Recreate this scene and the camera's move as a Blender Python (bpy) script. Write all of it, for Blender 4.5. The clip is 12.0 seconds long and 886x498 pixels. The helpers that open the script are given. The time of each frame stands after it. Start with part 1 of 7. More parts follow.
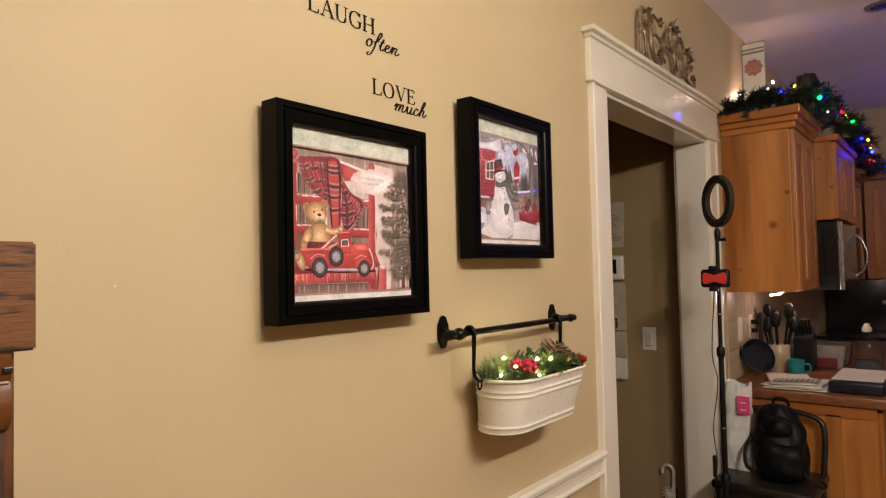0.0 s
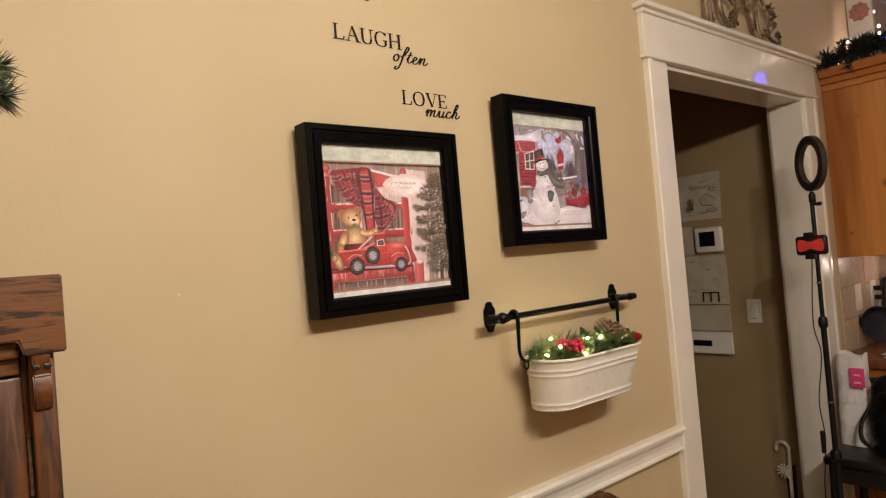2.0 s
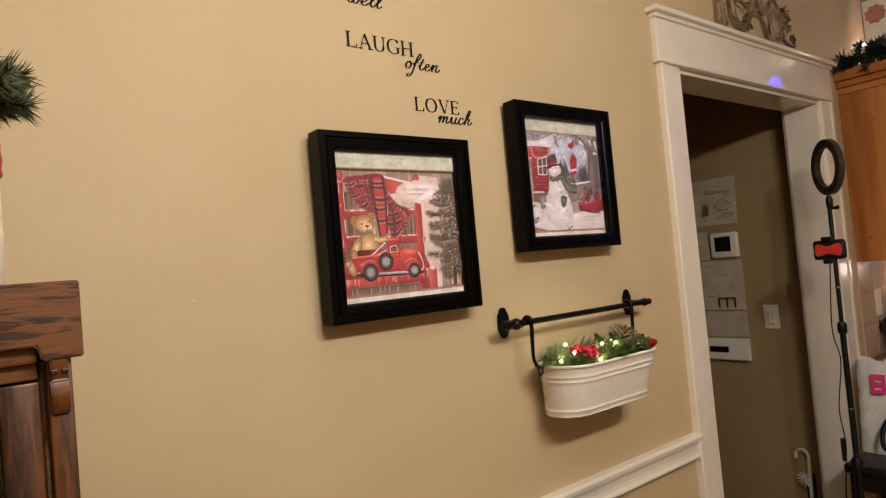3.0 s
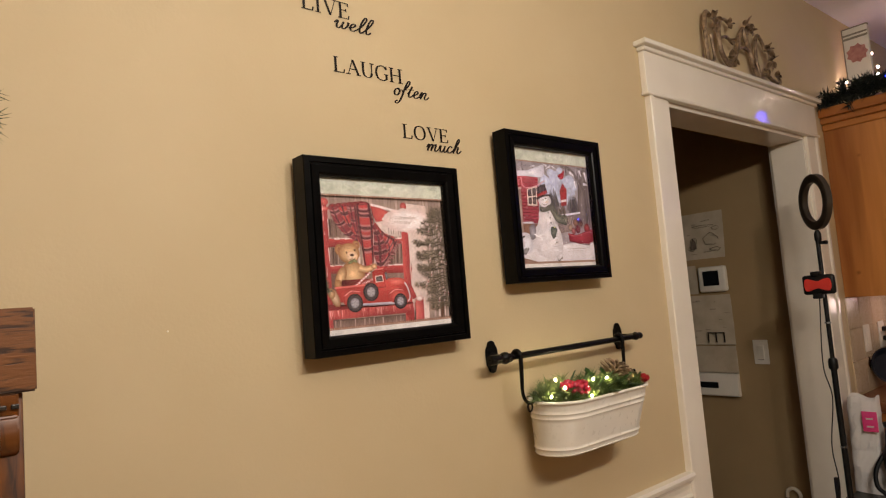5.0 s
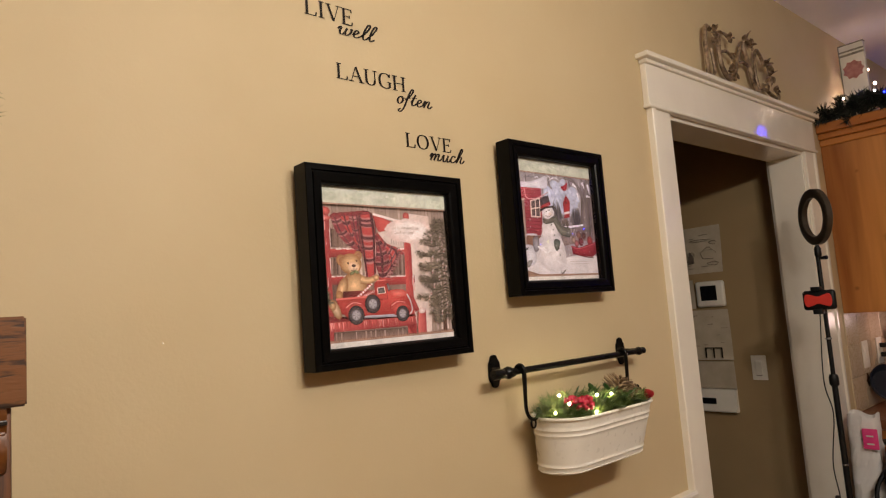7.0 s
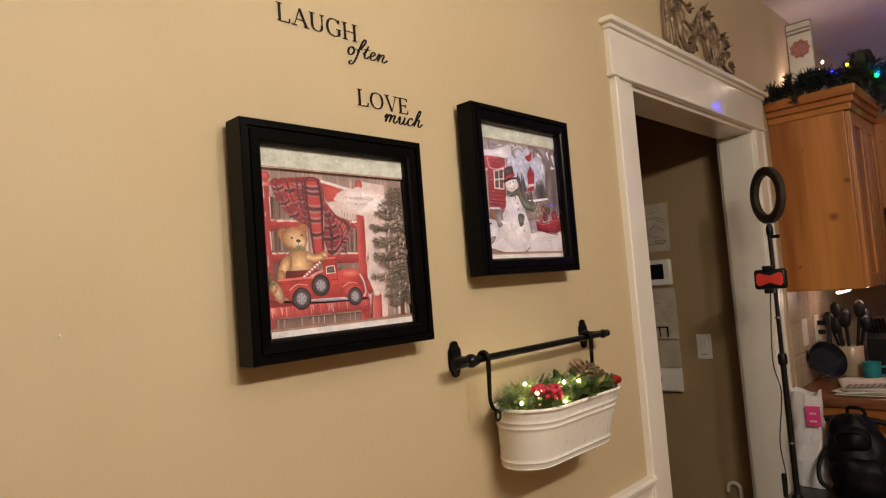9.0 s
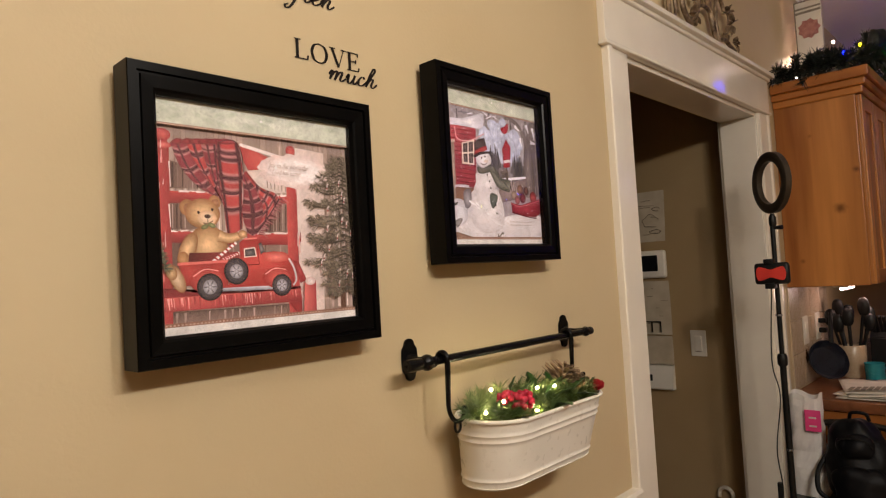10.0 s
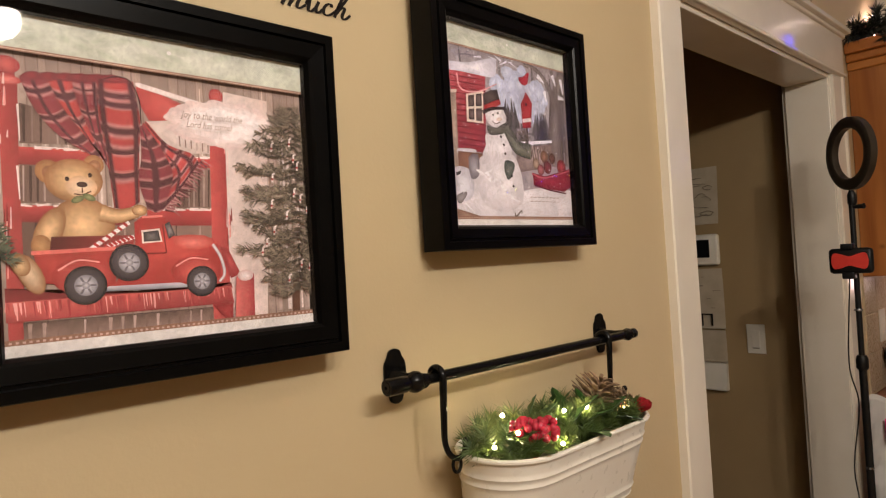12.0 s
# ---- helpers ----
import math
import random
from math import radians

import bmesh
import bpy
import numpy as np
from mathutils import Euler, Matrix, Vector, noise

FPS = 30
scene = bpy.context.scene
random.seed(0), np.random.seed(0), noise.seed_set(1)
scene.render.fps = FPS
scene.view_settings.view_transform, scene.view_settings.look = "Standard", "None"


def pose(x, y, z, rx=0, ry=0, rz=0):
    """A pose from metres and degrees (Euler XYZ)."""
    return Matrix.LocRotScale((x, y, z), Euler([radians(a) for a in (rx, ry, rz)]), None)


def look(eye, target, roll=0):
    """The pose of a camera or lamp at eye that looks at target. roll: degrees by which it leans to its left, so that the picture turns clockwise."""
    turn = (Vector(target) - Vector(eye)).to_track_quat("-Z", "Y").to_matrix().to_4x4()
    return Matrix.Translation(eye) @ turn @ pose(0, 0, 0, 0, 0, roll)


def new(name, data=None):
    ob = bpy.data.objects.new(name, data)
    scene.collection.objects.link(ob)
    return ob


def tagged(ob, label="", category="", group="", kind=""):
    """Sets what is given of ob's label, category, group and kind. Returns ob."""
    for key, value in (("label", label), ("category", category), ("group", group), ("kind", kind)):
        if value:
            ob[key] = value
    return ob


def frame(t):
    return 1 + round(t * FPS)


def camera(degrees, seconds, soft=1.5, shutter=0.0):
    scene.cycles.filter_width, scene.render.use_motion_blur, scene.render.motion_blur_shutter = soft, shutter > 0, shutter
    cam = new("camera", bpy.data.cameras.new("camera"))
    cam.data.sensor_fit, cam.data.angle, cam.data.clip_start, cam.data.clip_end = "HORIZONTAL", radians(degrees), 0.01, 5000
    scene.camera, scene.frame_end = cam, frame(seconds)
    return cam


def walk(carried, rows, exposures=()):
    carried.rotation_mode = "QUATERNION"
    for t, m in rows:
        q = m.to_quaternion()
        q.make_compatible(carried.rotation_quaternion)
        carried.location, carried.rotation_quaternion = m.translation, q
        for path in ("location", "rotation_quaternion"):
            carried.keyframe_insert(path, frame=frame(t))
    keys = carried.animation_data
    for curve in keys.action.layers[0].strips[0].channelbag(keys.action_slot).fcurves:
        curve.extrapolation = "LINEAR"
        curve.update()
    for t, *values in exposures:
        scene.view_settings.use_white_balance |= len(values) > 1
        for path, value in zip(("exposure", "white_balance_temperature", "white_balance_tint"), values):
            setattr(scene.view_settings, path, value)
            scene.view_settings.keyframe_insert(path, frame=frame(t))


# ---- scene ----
cam = camera(69.4, 12.0, soft=1.2)
PATH = [
    (0, (0.054, 0.022, 1.44), (-1.201, 1.577, 1.513), -1.3),
    (0.5, (0.147, 0.072, 1.436), (-1.288, 1.465, 1.47), -3.4),
    (1, (0.209, 0.097, 1.432), (-1.285, 1.427, 1.448), -4.1),
    (1.5, (0.248, 0.092, 1.439), (-1.262, 1.403, 1.463), -4.4),
    (2, (0.264, 0.078, 1.447), (-1.275, 1.355, 1.488), -4.9),
    (2.5, (0.27, 0.072, 1.446), (-1.295, 1.316, 1.511), -5.2),
    (4.5, (0.234, 0.112, 1.44), (-1.306, 1.385, 1.532), -5.3),
    (5, (0.233, 0.102, 1.442), (-1.295, 1.382, 1.606), -4.7),
    (5.5, (0.23, 0.101, 1.439), (-1.294, 1.382, 1.633), -4.3),
    (6, (0.232, 0.103, 1.44), (-1.293, 1.381, 1.642), -4.2),
    (6.5, (0.219, 0.105, 1.44), (-1.304, 1.386, 1.645), -4.2),
    (8.5, (0.094, 0.097, 1.454), (-1.31, 1.513, 1.605), -4.7),
    (9, (0.054, 0.174, 1.452), (-1.324, 1.619, 1.574), -4.5),
    (9.5, (0.016, 0.274, 1.457), (-1.355, 1.727, 1.555), -4.0),
    (10, (-0.02, 0.354, 1.45), (-1.394, 1.805, 1.533), -3.4),
    (10.5, (-0.06, 0.415, 1.448), (-1.442, 1.859, 1.515), -3.1),
    (11, (-0.105, 0.483, 1.459), (-1.512, 1.903, 1.514), -3.0),
    (11.5, (-0.138, 0.539, 1.458), (-1.574, 1.929, 1.51), -3.0),
    (12, (-0.161, 0.584, 1.454), (-1.622, 1.949, 1.498), -3.4),
]
walk(cam, [(t, look(eye, target, roll)) for t, eye, target, roll in PATH],
     exposures=[(0, 0.2), (0.5, 0.16), (1.0, 0.08), (1.5, 0.06), (2.0, 0.07), (2.5, -0.02), (6.5, -0.05), (9.0, -0.02), (12, 0.0)])

# ---- world and lights ----
world = bpy.data.worlds.new("world")
scene.world = world
world.use_nodes = True
world.node_tree.nodes["Background"].inputs[0].default_value = (0.02, 0.025, 0.05, 1)
world.node_tree.nodes["Background"].inputs[1].default_value = 0.05
scene.view_settings.exposure = 0.0

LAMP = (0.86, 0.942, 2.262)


def lamp(name, kind, place, watts, colour, size):
    data = bpy.data.lights.new(name, kind)
    data.energy, data.color = watts, colour
    if kind == "AREA":
        data.size = size
    else:
        data.shadow_soft_size = size
    ob = new(name, data)
    ob.location = place
    return ob


# globe 0 placed by its reflection; the other two added, unseen, for shadow direction
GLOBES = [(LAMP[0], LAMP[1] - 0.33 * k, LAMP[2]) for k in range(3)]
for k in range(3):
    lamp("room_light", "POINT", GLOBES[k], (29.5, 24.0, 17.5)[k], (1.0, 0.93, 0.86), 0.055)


# ---- materials ----
def lin(r, g, b):
    """Linear colour from 0-255 values."""
    f = lambda c: c / 12.92 if c <= 0.04045 else ((c + 0.055) / 1.055) ** 2.4
    return tuple(f(c / 255) for c in (r, g, b)) + (1.0,)


def base_mat(name, rough=0.5, metal=0.0, spec=0.5):
    m = bpy.data.materials.new(name)
    m.use_nodes = True
    b = m.node_tree.nodes["Principled BSDF"]
    b.inputs["Roughness"].default_value = rough
    b.inputs["Metallic"].default_value = metal
    b.inputs["Specular IOR Level"].default_value = spec
    return m, m.node_tree.nodes, m.node_tree.links, b


def mottled(name, c1, c2, scale=20.0, rough=0.5, metal=0.0, bump=0.0, bump_scale=200.0, spec=0.5, stretch=(1, 1, 1), rough_var=0.1, detail=6.0):
    """Two colours mixed by a noise, a second finer noise for relief and gloss."""
    m, n, l, b = base_mat(name, rough, metal, spec)
    tc = n.new("ShaderNodeTexCoord")
    mp = n.new("ShaderNodeMapping")
    mp.inputs["Scale"].default_value = stretch
    l.new(tc.outputs["Object"], mp.inputs["Vector"])
    a = n.new("ShaderNodeTexNoise")
    a.inputs["Scale"].default_value, a.inputs["Detail"].default_value = scale, detail
    l.new(mp.outputs["Vector"], a.inputs["Vector"])
    ramp = n.new("ShaderNodeValToRGB")
    ramp.color_ramp.elements[0].position, ramp.color_ramp.elements[1].position = 0.3, 0.7
    ramp.color_ramp.elements[0].color, ramp.color_ramp.elements[1].color = c1, c2
    l.new(a.outputs["Fac"], ramp.inputs["Fac"])
    l.new(ramp.outputs["Color"], b.inputs["Base Color"])
    f = n.new("ShaderNodeTexNoise")
    f.inputs["Scale"].default_value, f.inputs["Detail"].default_value = bump_scale, 4.0
    l.new(mp.outputs["Vector"], f.inputs["Vector"])
    r = n.new("ShaderNodeMapRange")
    r.inputs["To Min"].default_value, r.inputs["To Max"].default_value = max(0.02, rough - rough_var), min(1, rough + rough_var)
    l.new(f.outputs["Fac"], r.inputs["Value"])
    l.new(r.outputs["Result"], b.inputs["Roughness"])
    if bump:
        bp = n.new("ShaderNodeBump")
        bp.inputs["Strength"].default_value, bp.inputs["Distance"].default_value = bump, 0.002
        l.new(f.outputs["Fac"], bp.inputs["Height"])
        l.new(bp.outputs["Normal"], b.inputs["Normal"])
    return m


def wood(name, dark, light, knot, along="z", fine=60.0, rough=0.35, knots=(), bump=0.15, vary=0.35, long=0.07):
    """Boards with long grain, bands and round knots."""
    m, n, l, b = base_mat(name, rough)
    tc = n.new("ShaderNodeTexCoord")
    oi = n.new("ShaderNodeObjectInfo")
    off = n.new("ShaderNodeVectorMath")
    off.operation = "MULTIPLY_ADD"
    comb = n.new("ShaderNodeCombineXYZ")
    for k in range(3):
        l.new(oi.outputs["Random"], comb.inputs[k])
    l.new(comb.outputs[0], off.inputs[0])
    off.inputs[1].default_value = (3.1, 5.7, 7.3)
    l.new(tc.outputs["Object"], off.inputs[2])
    mp = n.new("ShaderNodeMapping")
    st = {"z": (1, 1, long), "y": (1, long, 1), "x": (long, 1, 1)}[along]
    mp.inputs["Scale"].default_value = st
    l.new(off.outputs[0], mp.inputs["Vector"])
    grain = n.new("ShaderNodeTexNoise")
    grain.inputs["Scale"].default_value, grain.inputs["Detail"].default_value, grain.inputs["Distortion"].default_value = fine, 6.0, 0.6
    l.new(mp.outputs["Vector"], grain.inputs["Vector"])
    broad = n.new("ShaderNodeTexNoise")
    broad.inputs["Scale"].default_value, broad.inputs["Detail"].default_value = fine * 0.22, 2.0
    l.new(mp.outputs["Vector"], broad.inputs["Vector"])
    add = n.new("ShaderNodeMath")
    add.operation = "MULTIPLY_ADD"
    l.new(grain.outputs["Fac"], add.inputs[0])
    add.inputs[1].default_value = vary
    l.new(broad.outputs["Fac"], add.inputs[2])
    ramp = n.new("ShaderNodeValToRGB")
    mean = 0.5 + 0.5 * vary
    ramp.color_ramp.elements[0].position, ramp.color_ramp.elements[1].position = mean - 0.17, mean + 0.17
    ramp.color_ramp.elements[0].color, ramp.color_ramp.elements[1].color = dark, light
    l.new(add.outputs[0], ramp.inputs["Fac"])
    col = ramp.outputs["Color"]
    if knots:
        wob = n.new("ShaderNodeTexNoise")
        wob.inputs["Scale"].default_value = 45.0
        l.new(tc.outputs["Object"], wob.inputs["Vector"])
        for place, radius, deep in knots:
            v = n.new("ShaderNodeVectorMath")
            v.operation = "DISTANCE"
            l.new(tc.outputs["Object"], v.inputs[0])
            v.inputs[1].default_value = place
            kr = n.new("ShaderNodeMapRange")
            kr.interpolation_type = "SMOOTHSTEP"
            kr.inputs["From Min"].default_value, kr.inputs["From Max"].default_value = radius * 0.35, radius * 1.5
            kr.inputs["To Min"].default_value, kr.inputs["To Max"].default_value = deep, 0.0
            sh = n.new("ShaderNodeMath")
            sh.operation = "MULTIPLY_ADD"
            l.new(wob.outputs["Fac"], sh.inputs[0])
            sh.inputs[1].default_value = radius * 0.9
            l.new(v.outputs["Value"], sh.inputs[2])
            l.new(sh.outputs[0], kr.inputs["Value"])
            mx = n.new("ShaderNodeMixRGB")
            l.new(kr.outputs["Result"], mx.inputs["Fac"])
            l.new(col, mx.inputs["Color1"])
            mx.inputs["Color2"].default_value = knot
            col = mx.outputs["Color"]
    l.new(col, b.inputs["Base Color"])
    bp = n.new("ShaderNodeBump")
    bp.inputs["Strength"].default_value, bp.inputs["Distance"].default_value = bump, 0.001
    l.new(grain.outputs["Fac"], bp.inputs["Height"])
    l.new(bp.outputs["Normal"], b.inputs["Normal"])
    return m


def glow(name, colour, strength):
    m, n, l, b = base_mat(name, 0.3)
    b.inputs["Base Color"].default_value = colour
    b.inputs["Emission Color"].default_value = colour
    b.inputs["Emission Strength"].default_value = strength
    return m


def printed(name):
    """Matt paper that shows the colours laid on it, with a little wash and grain."""
    m, n, l, b = base_mat(name, 0.6, spec=0.3)
    at = n.new("ShaderNodeAttribute")
    at.attribute_name = "ink"
    tc = n.new("ShaderNodeTexCoord")
    col = at.outputs["Color"]
    for scale, lo, hi in ((34.0, 0.88, 1.20), (230.0, 0.90, 1.14)):
        a = n.new("ShaderNodeTexNoise")
        a.inputs["Scale"].default_value, a.inputs["Detail"].default_value = scale, 5.0
        l.new(tc.outputs["Object"], a.inputs["Vector"])
        r = n.new("ShaderNodeMapRange")
        r.inputs["From Min"].default_value, r.inputs["From Max"].default_value = 0.3, 0.7
        r.inputs["To Min"].default_value, r.inputs["To Max"].default_value = lo, hi
        l.new(a.outputs["Fac"], r.inputs["Value"])
        mx = n.new("ShaderNodeVectorMath")
        mx.operation = "SCALE"
        l.new(col, mx.inputs[0])
        l.new(r.outputs["Result"], mx.inputs["Scale"])
        col = mx.outputs[0]
    l.new(col, b.inputs["Base Color"])
    return m


def clear_glass(name, rough=0.02):
    """A thin pane: mostly clear, with a mirror's share that grows at a slant."""
    m = bpy.data.materials.new(name)
    m.use_nodes = True
    n, l = m.node_tree.nodes, m.node_tree.links
    n.remove(n["Principled BSDF"])
    t, g, mx, f = n.new("ShaderNodeBsdfTransparent"), n.new("ShaderNodeBsdfGlossy"), n.new("ShaderNodeMixShader"), n.new("ShaderNodeLayerWeight")
    g.inputs["Roughness"].default_value = rough
    p = n.new("ShaderNodeMath")
    p.operation = "POWER"
    l.new(f.outputs["Facing"], p.inputs[0])
    p.inputs[1].default_value = 5.0
    a = n.new("ShaderNodeMath")
    a.operation = "MULTIPLY_ADD"
    l.new(p.outputs[0], a.inputs[0])
    a.inputs[1].default_value, a.inputs[2].default_value = 0.90, 0.045
    l.new(a.outputs[0], mx.inputs[0])
    l.new(t.outputs[0], mx.inputs[1])
    l.new(g.outputs[0], mx.inputs[2])
    l.new(mx.outputs[0], n["Material Output"].inputs["Surface"])
    return m


M_WALL = mottled("wall_paint", lin(193, 173, 136), lin(199, 180, 144), 3.0, 0.62, 0, 0.18, 150.0, 0.4, rough_var=0.06)
# hall paint: the wall tan made darker, the hall's dimness put into it
M_HALL = mottled("hall_paint_dimmed", lin(158, 134, 97), lin(166, 142, 104), 3.0, 0.7, 0, 0.3, 170.0, 0.3)
M_CEIL = mottled("ceiling_paint", lin(232, 228, 226), lin(240, 236, 234), 4.0, 0.8, 0, 0.4, 120.0, 0.3)
M_FLOOR = wood("floor_boards", lin(138, 106, 72), lin(176, 142, 102), lin(80, 56, 36), "y", 50, 0.35)
M_TRIM = mottled("white_trim_paint", lin(229, 221, 206), lin(237, 230, 216), 6.0, 0.24, 0, 0.03, 90.0, 0.5, rough_var=0.04)
M_BLACK = mottled("black_lacquer", (0.0016, 0.0014, 0.0013, 1), (0.0028, 0.0025, 0.0023, 1), 30, 0.30, 0, 0.0, 260, 0.10, rough_var=0.02)
M_IRON = mottled("black_iron", (0.003, 0.003, 0.003, 1), (0.006, 0.0055, 0.005, 1), 60, 0.24, 0.0, 0.0, 300, 0.20, rough_var=0.03)
M_VINYL = mottled("black_vinyl", (0.008, 0.005, 0.004, 1), (0.012, 0.008, 0.006, 1), 80, 0.5, spec=0.2)
M_PRINT = printed("art_paper")
M_GLASS = clear_glass("picture_glass", 0.02)
M_ENAMEL = mottled("white_enamel", lin(226, 220, 206), lin(234, 229, 217), 12, 0.3, 0, 0.03, 60, 0.5)
M_OAK = wood("dark_oak", lin(50, 27, 10), lin(106, 64, 27), lin(36, 19, 9), "y", 330, 0.45, (), 0.3, 1.0, 0.10)
M_OAK_UP = wood("dark_oak_upright", lin(38, 18, 6), lin(98, 55, 19), lin(36, 18, 8), "z", 150, 0.36, (), 0.2, 0.8, 0.12)
M_PINE = wood("knotty_pine", lin(142, 84, 38), lin(204, 138, 74), lin(84, 40, 16), "z", 26, 0.33, [((-0.612, 3.285, 1.625), 0.030, 0.75), ((-0.548, 3.285, 1.770), 0.018, 0.9), ((-0.76, 3.285, 1.42), 0.014, 0.6), ((-0.70, 3.285, 1.93), 0.012, 0.5), ((-0.28, 3.185, 0.44), 0.024, 0.85), ((-0.52, 3.187, 0.66), 0.016, 0.7), ((-0.44, 3.80, 1.83), 0.014, 0.85), ((-0.49, 3.80, 1.98), 0.012, 0.7)], 0.08, 0.35)
M_PINE_X = wood("knotty_pine_rail", lin(146, 84, 36), lin(190, 124, 62), lin(92, 44, 16), "x", 30, 0.33, (), 0.08, 0.3)
M_PINE_Y = wood("knotty_pine_long", lin(146, 84, 36), lin(190, 124, 62), lin(92, 44, 16), "y", 30, 0.33, (), 0.08, 0.3)
M_COUNTER = mottled("brown_worktop", lin(110, 66, 40), lin(134, 84, 52), 30, 0.3)
M_TILE = mottled("cream_tile", lin(182, 162, 134), lin(194, 175, 147), 9, 0.28)
M_TILE_DARK = mottled("brown_tile", lin(70, 44, 28), lin(92, 60, 40), 40, 0.25)
M_PLASTIC = mottled("white_plastic", lin(222, 216, 202), lin(230, 224, 212), 10, 0.35)
M_SCREEN = mottled("dark_display", (0.006, 0.007, 0.009, 1), (0.009, 0.010, 0.012, 1), 10, 0.15)
M_PAPER = mottled("white_paper", lin(214, 208, 194), lin(226, 220, 206), 18, 0.75, 0, 0.15, 40)
M_OLD_PAPER = mottled("tanned_paper", lin(176, 163, 140), lin(196, 184, 162), 14, 0.8, 0, 0.2, 40)
M_PENCIL = mottled("pencil", lin(84, 74, 64), lin(110, 98, 86), 80, 0.8)
M_INK = mottled("grey_ink", lin(128, 119, 105), lin(146, 137, 122), 60, 0.8)
M_BLACKPL = mottled("black_plastic", (0.006, 0.006, 0.006, 1), (0.010, 0.010, 0.010, 1), 30, 0.42, spec=0.3)
M_RED = mottled("red_rubber", lin(206, 52, 44), lin(220, 66, 54), 20, 0.5)
M_NYLON = mottled("black_nylon", (0.003, 0.003, 0.004, 1), (0.007, 0.007, 0.008, 1), 22, 0.5, 0, 0.6, 60, 0.18)
M_DARKWOOD = mottled("black_painted_wood", (0.010, 0.008, 0.007, 1), (0.02, 0.016, 0.013, 1), 14, 0.34)
M_BAG = mottled("white_film", lin(228, 224, 220), lin(240, 236, 232), 9, 0.45, 0, 0.15, 26)
M_PINK = mottled("pink_label", lin(226, 60, 128), lin(238, 84, 146), 20, 0.5)
M_NEEDLE = mottled("pine_needles", lin(46, 68, 30), lin(108, 126, 66), 40, 0.45)
M_NEEDLE_DARK = mottled("dark_pine_needles", lin(26, 38, 18), lin(74, 84, 46), 40, 0.45)
M_NEEDLE_PALE = mottled("pale_sprig", lin(96, 112, 62), lin(138, 150, 92), 60, 0.5)
M_LEAF = mottled("holly_leaf", lin(34, 66, 30), lin(74, 104, 56), 60, 0.35)
M_BERRY = mottled("red_berry", lin(160, 26, 48), lin(202, 56, 78), 50, 0.22)
M_ROSE = mottled("red_fabric_flower", lin(160, 22, 34), lin(204, 44, 54), 60, 0.7)
M_CONE = mottled("pine_cone_scale", lin(58, 36, 24), lin(176, 146, 114), 70, 0.6, 0, 0.3, 200)
M_BRONZE = mottled("aged_bronze", lin(62, 45, 33), lin(176, 152, 124), 45, 0.40, 0.4, 0.35, 150, rough_var=0.15)
M_TINSEL = mottled("dark_garland", (0.004, 0.006, 0.004, 1), (0.009, 0.014, 0.008, 1), 40, 0.6)
M_STEEL = mottled("brushed_steel", lin(150, 150, 152), lin(176, 176, 178), 30, 0.28, 0.9, 0.05, 200, stretch=(1, 1, 0.1))
M_TEAL = mottled("teal_glaze", lin(44, 138, 146), lin(56, 152, 158), 20, 0.25)
M_NAVY = mottled("navy_enamel", (0.006, 0.008, 0.016, 1), (0.010, 0.014, 0.026, 1), 20, 0.3)
M_CLEAR = clear_glass("clear_plastic", 0.08)
M_RIBBON = mottled("red_ribbon", lin(160, 24, 32), lin(186, 40, 46), 40, 0.6, 0, 0.3, 300)
M_CREAM = mottled("cream_ceramic", lin(226, 216, 196), lin(236, 228, 210), 16, 0.5, 0, 0.25, 60)
M_BROWNFAB = mottled("brown_leather", lin(70, 42, 26), lin(104, 66, 42), 20, 0.4, 0, 0.3, 120)
M_WARM = glow("warm_led", (1.0, 0.83, 0.45, 1), 260)
M_BLUE = glow("blue_led", (0.001, 0.004, 1.0, 1), 170)
M_GREEN = glow("green_led", (0.001, 1.0, 0.03, 1), 40)
M_REDL = glow("red_led", (1.0, 0.001, 0.008, 1), 45)
M_YELLOW = glow("yellow_led", (1.0, 0.80, 0.01, 1), 14)
M_PINKW = glow("soft_white_led", (1.0, 0.74, 0.64, 1), 190)
M_DOME = glow("lit_lamp_glass", (1.0, 0.84, 0.62, 1), 32)
M_STRIP = glow("lit_lamp_strip", (1.0, 0.70, 0.66, 1), 6)


# ---- mesh helpers ----
def part(name, bm, material, parent=None, label="", smooth=False):
    me = bpy.data.meshes.new(name)
    bm.normal_update()
    bm.to_mesh(me)
    bm.free()
    for mt in material if isinstance(material, (list, tuple)) else [material]:
        me.materials.append(mt)
    if smooth:
        for p in me.polygons:
            p.use_smooth = True
        me.set_sharp_from_angle(angle=radians(42))
    ob = new(name, me)
    if parent is not None:
        ob.parent = parent
    return tagged(ob, label) if label else ob


def thing(name, place, label, category, group="", kind=""):
    ob = new(name)
    ob.empty_display_size = 0.05
    ob.location = place
    return tagged(ob, label, category, group, kind)


def box(x0, x1, y0, y1, z0, z1, bev=0.0, seg=2, bm=None):
    own = bm is None
    b = bmesh.new()
    bmesh.ops.create_cube(b, size=1)
    bmesh.ops.scale(b, vec=(x1 - x0, y1 - y0, z1 - z0), verts=b.verts)
    bmesh.ops.translate(b, vec=((x0 + x1) / 2, (y0 + y1) / 2, (z0 + z1) / 2), verts=b.verts)
    if bev:
        bmesh.ops.bevel(b, geom=b.edges[:], offset=bev, segments=seg, affect="EDGES", profile=0.5)
    if own:
        return b
    return merge(bm, b)


def merge(bm, other):
    me = bpy.data.meshes.new("tmp")
    other.to_mesh(me)
    other.free()
    bm.from_mesh(me)
    bpy.data.meshes.remove(me)
    return bm


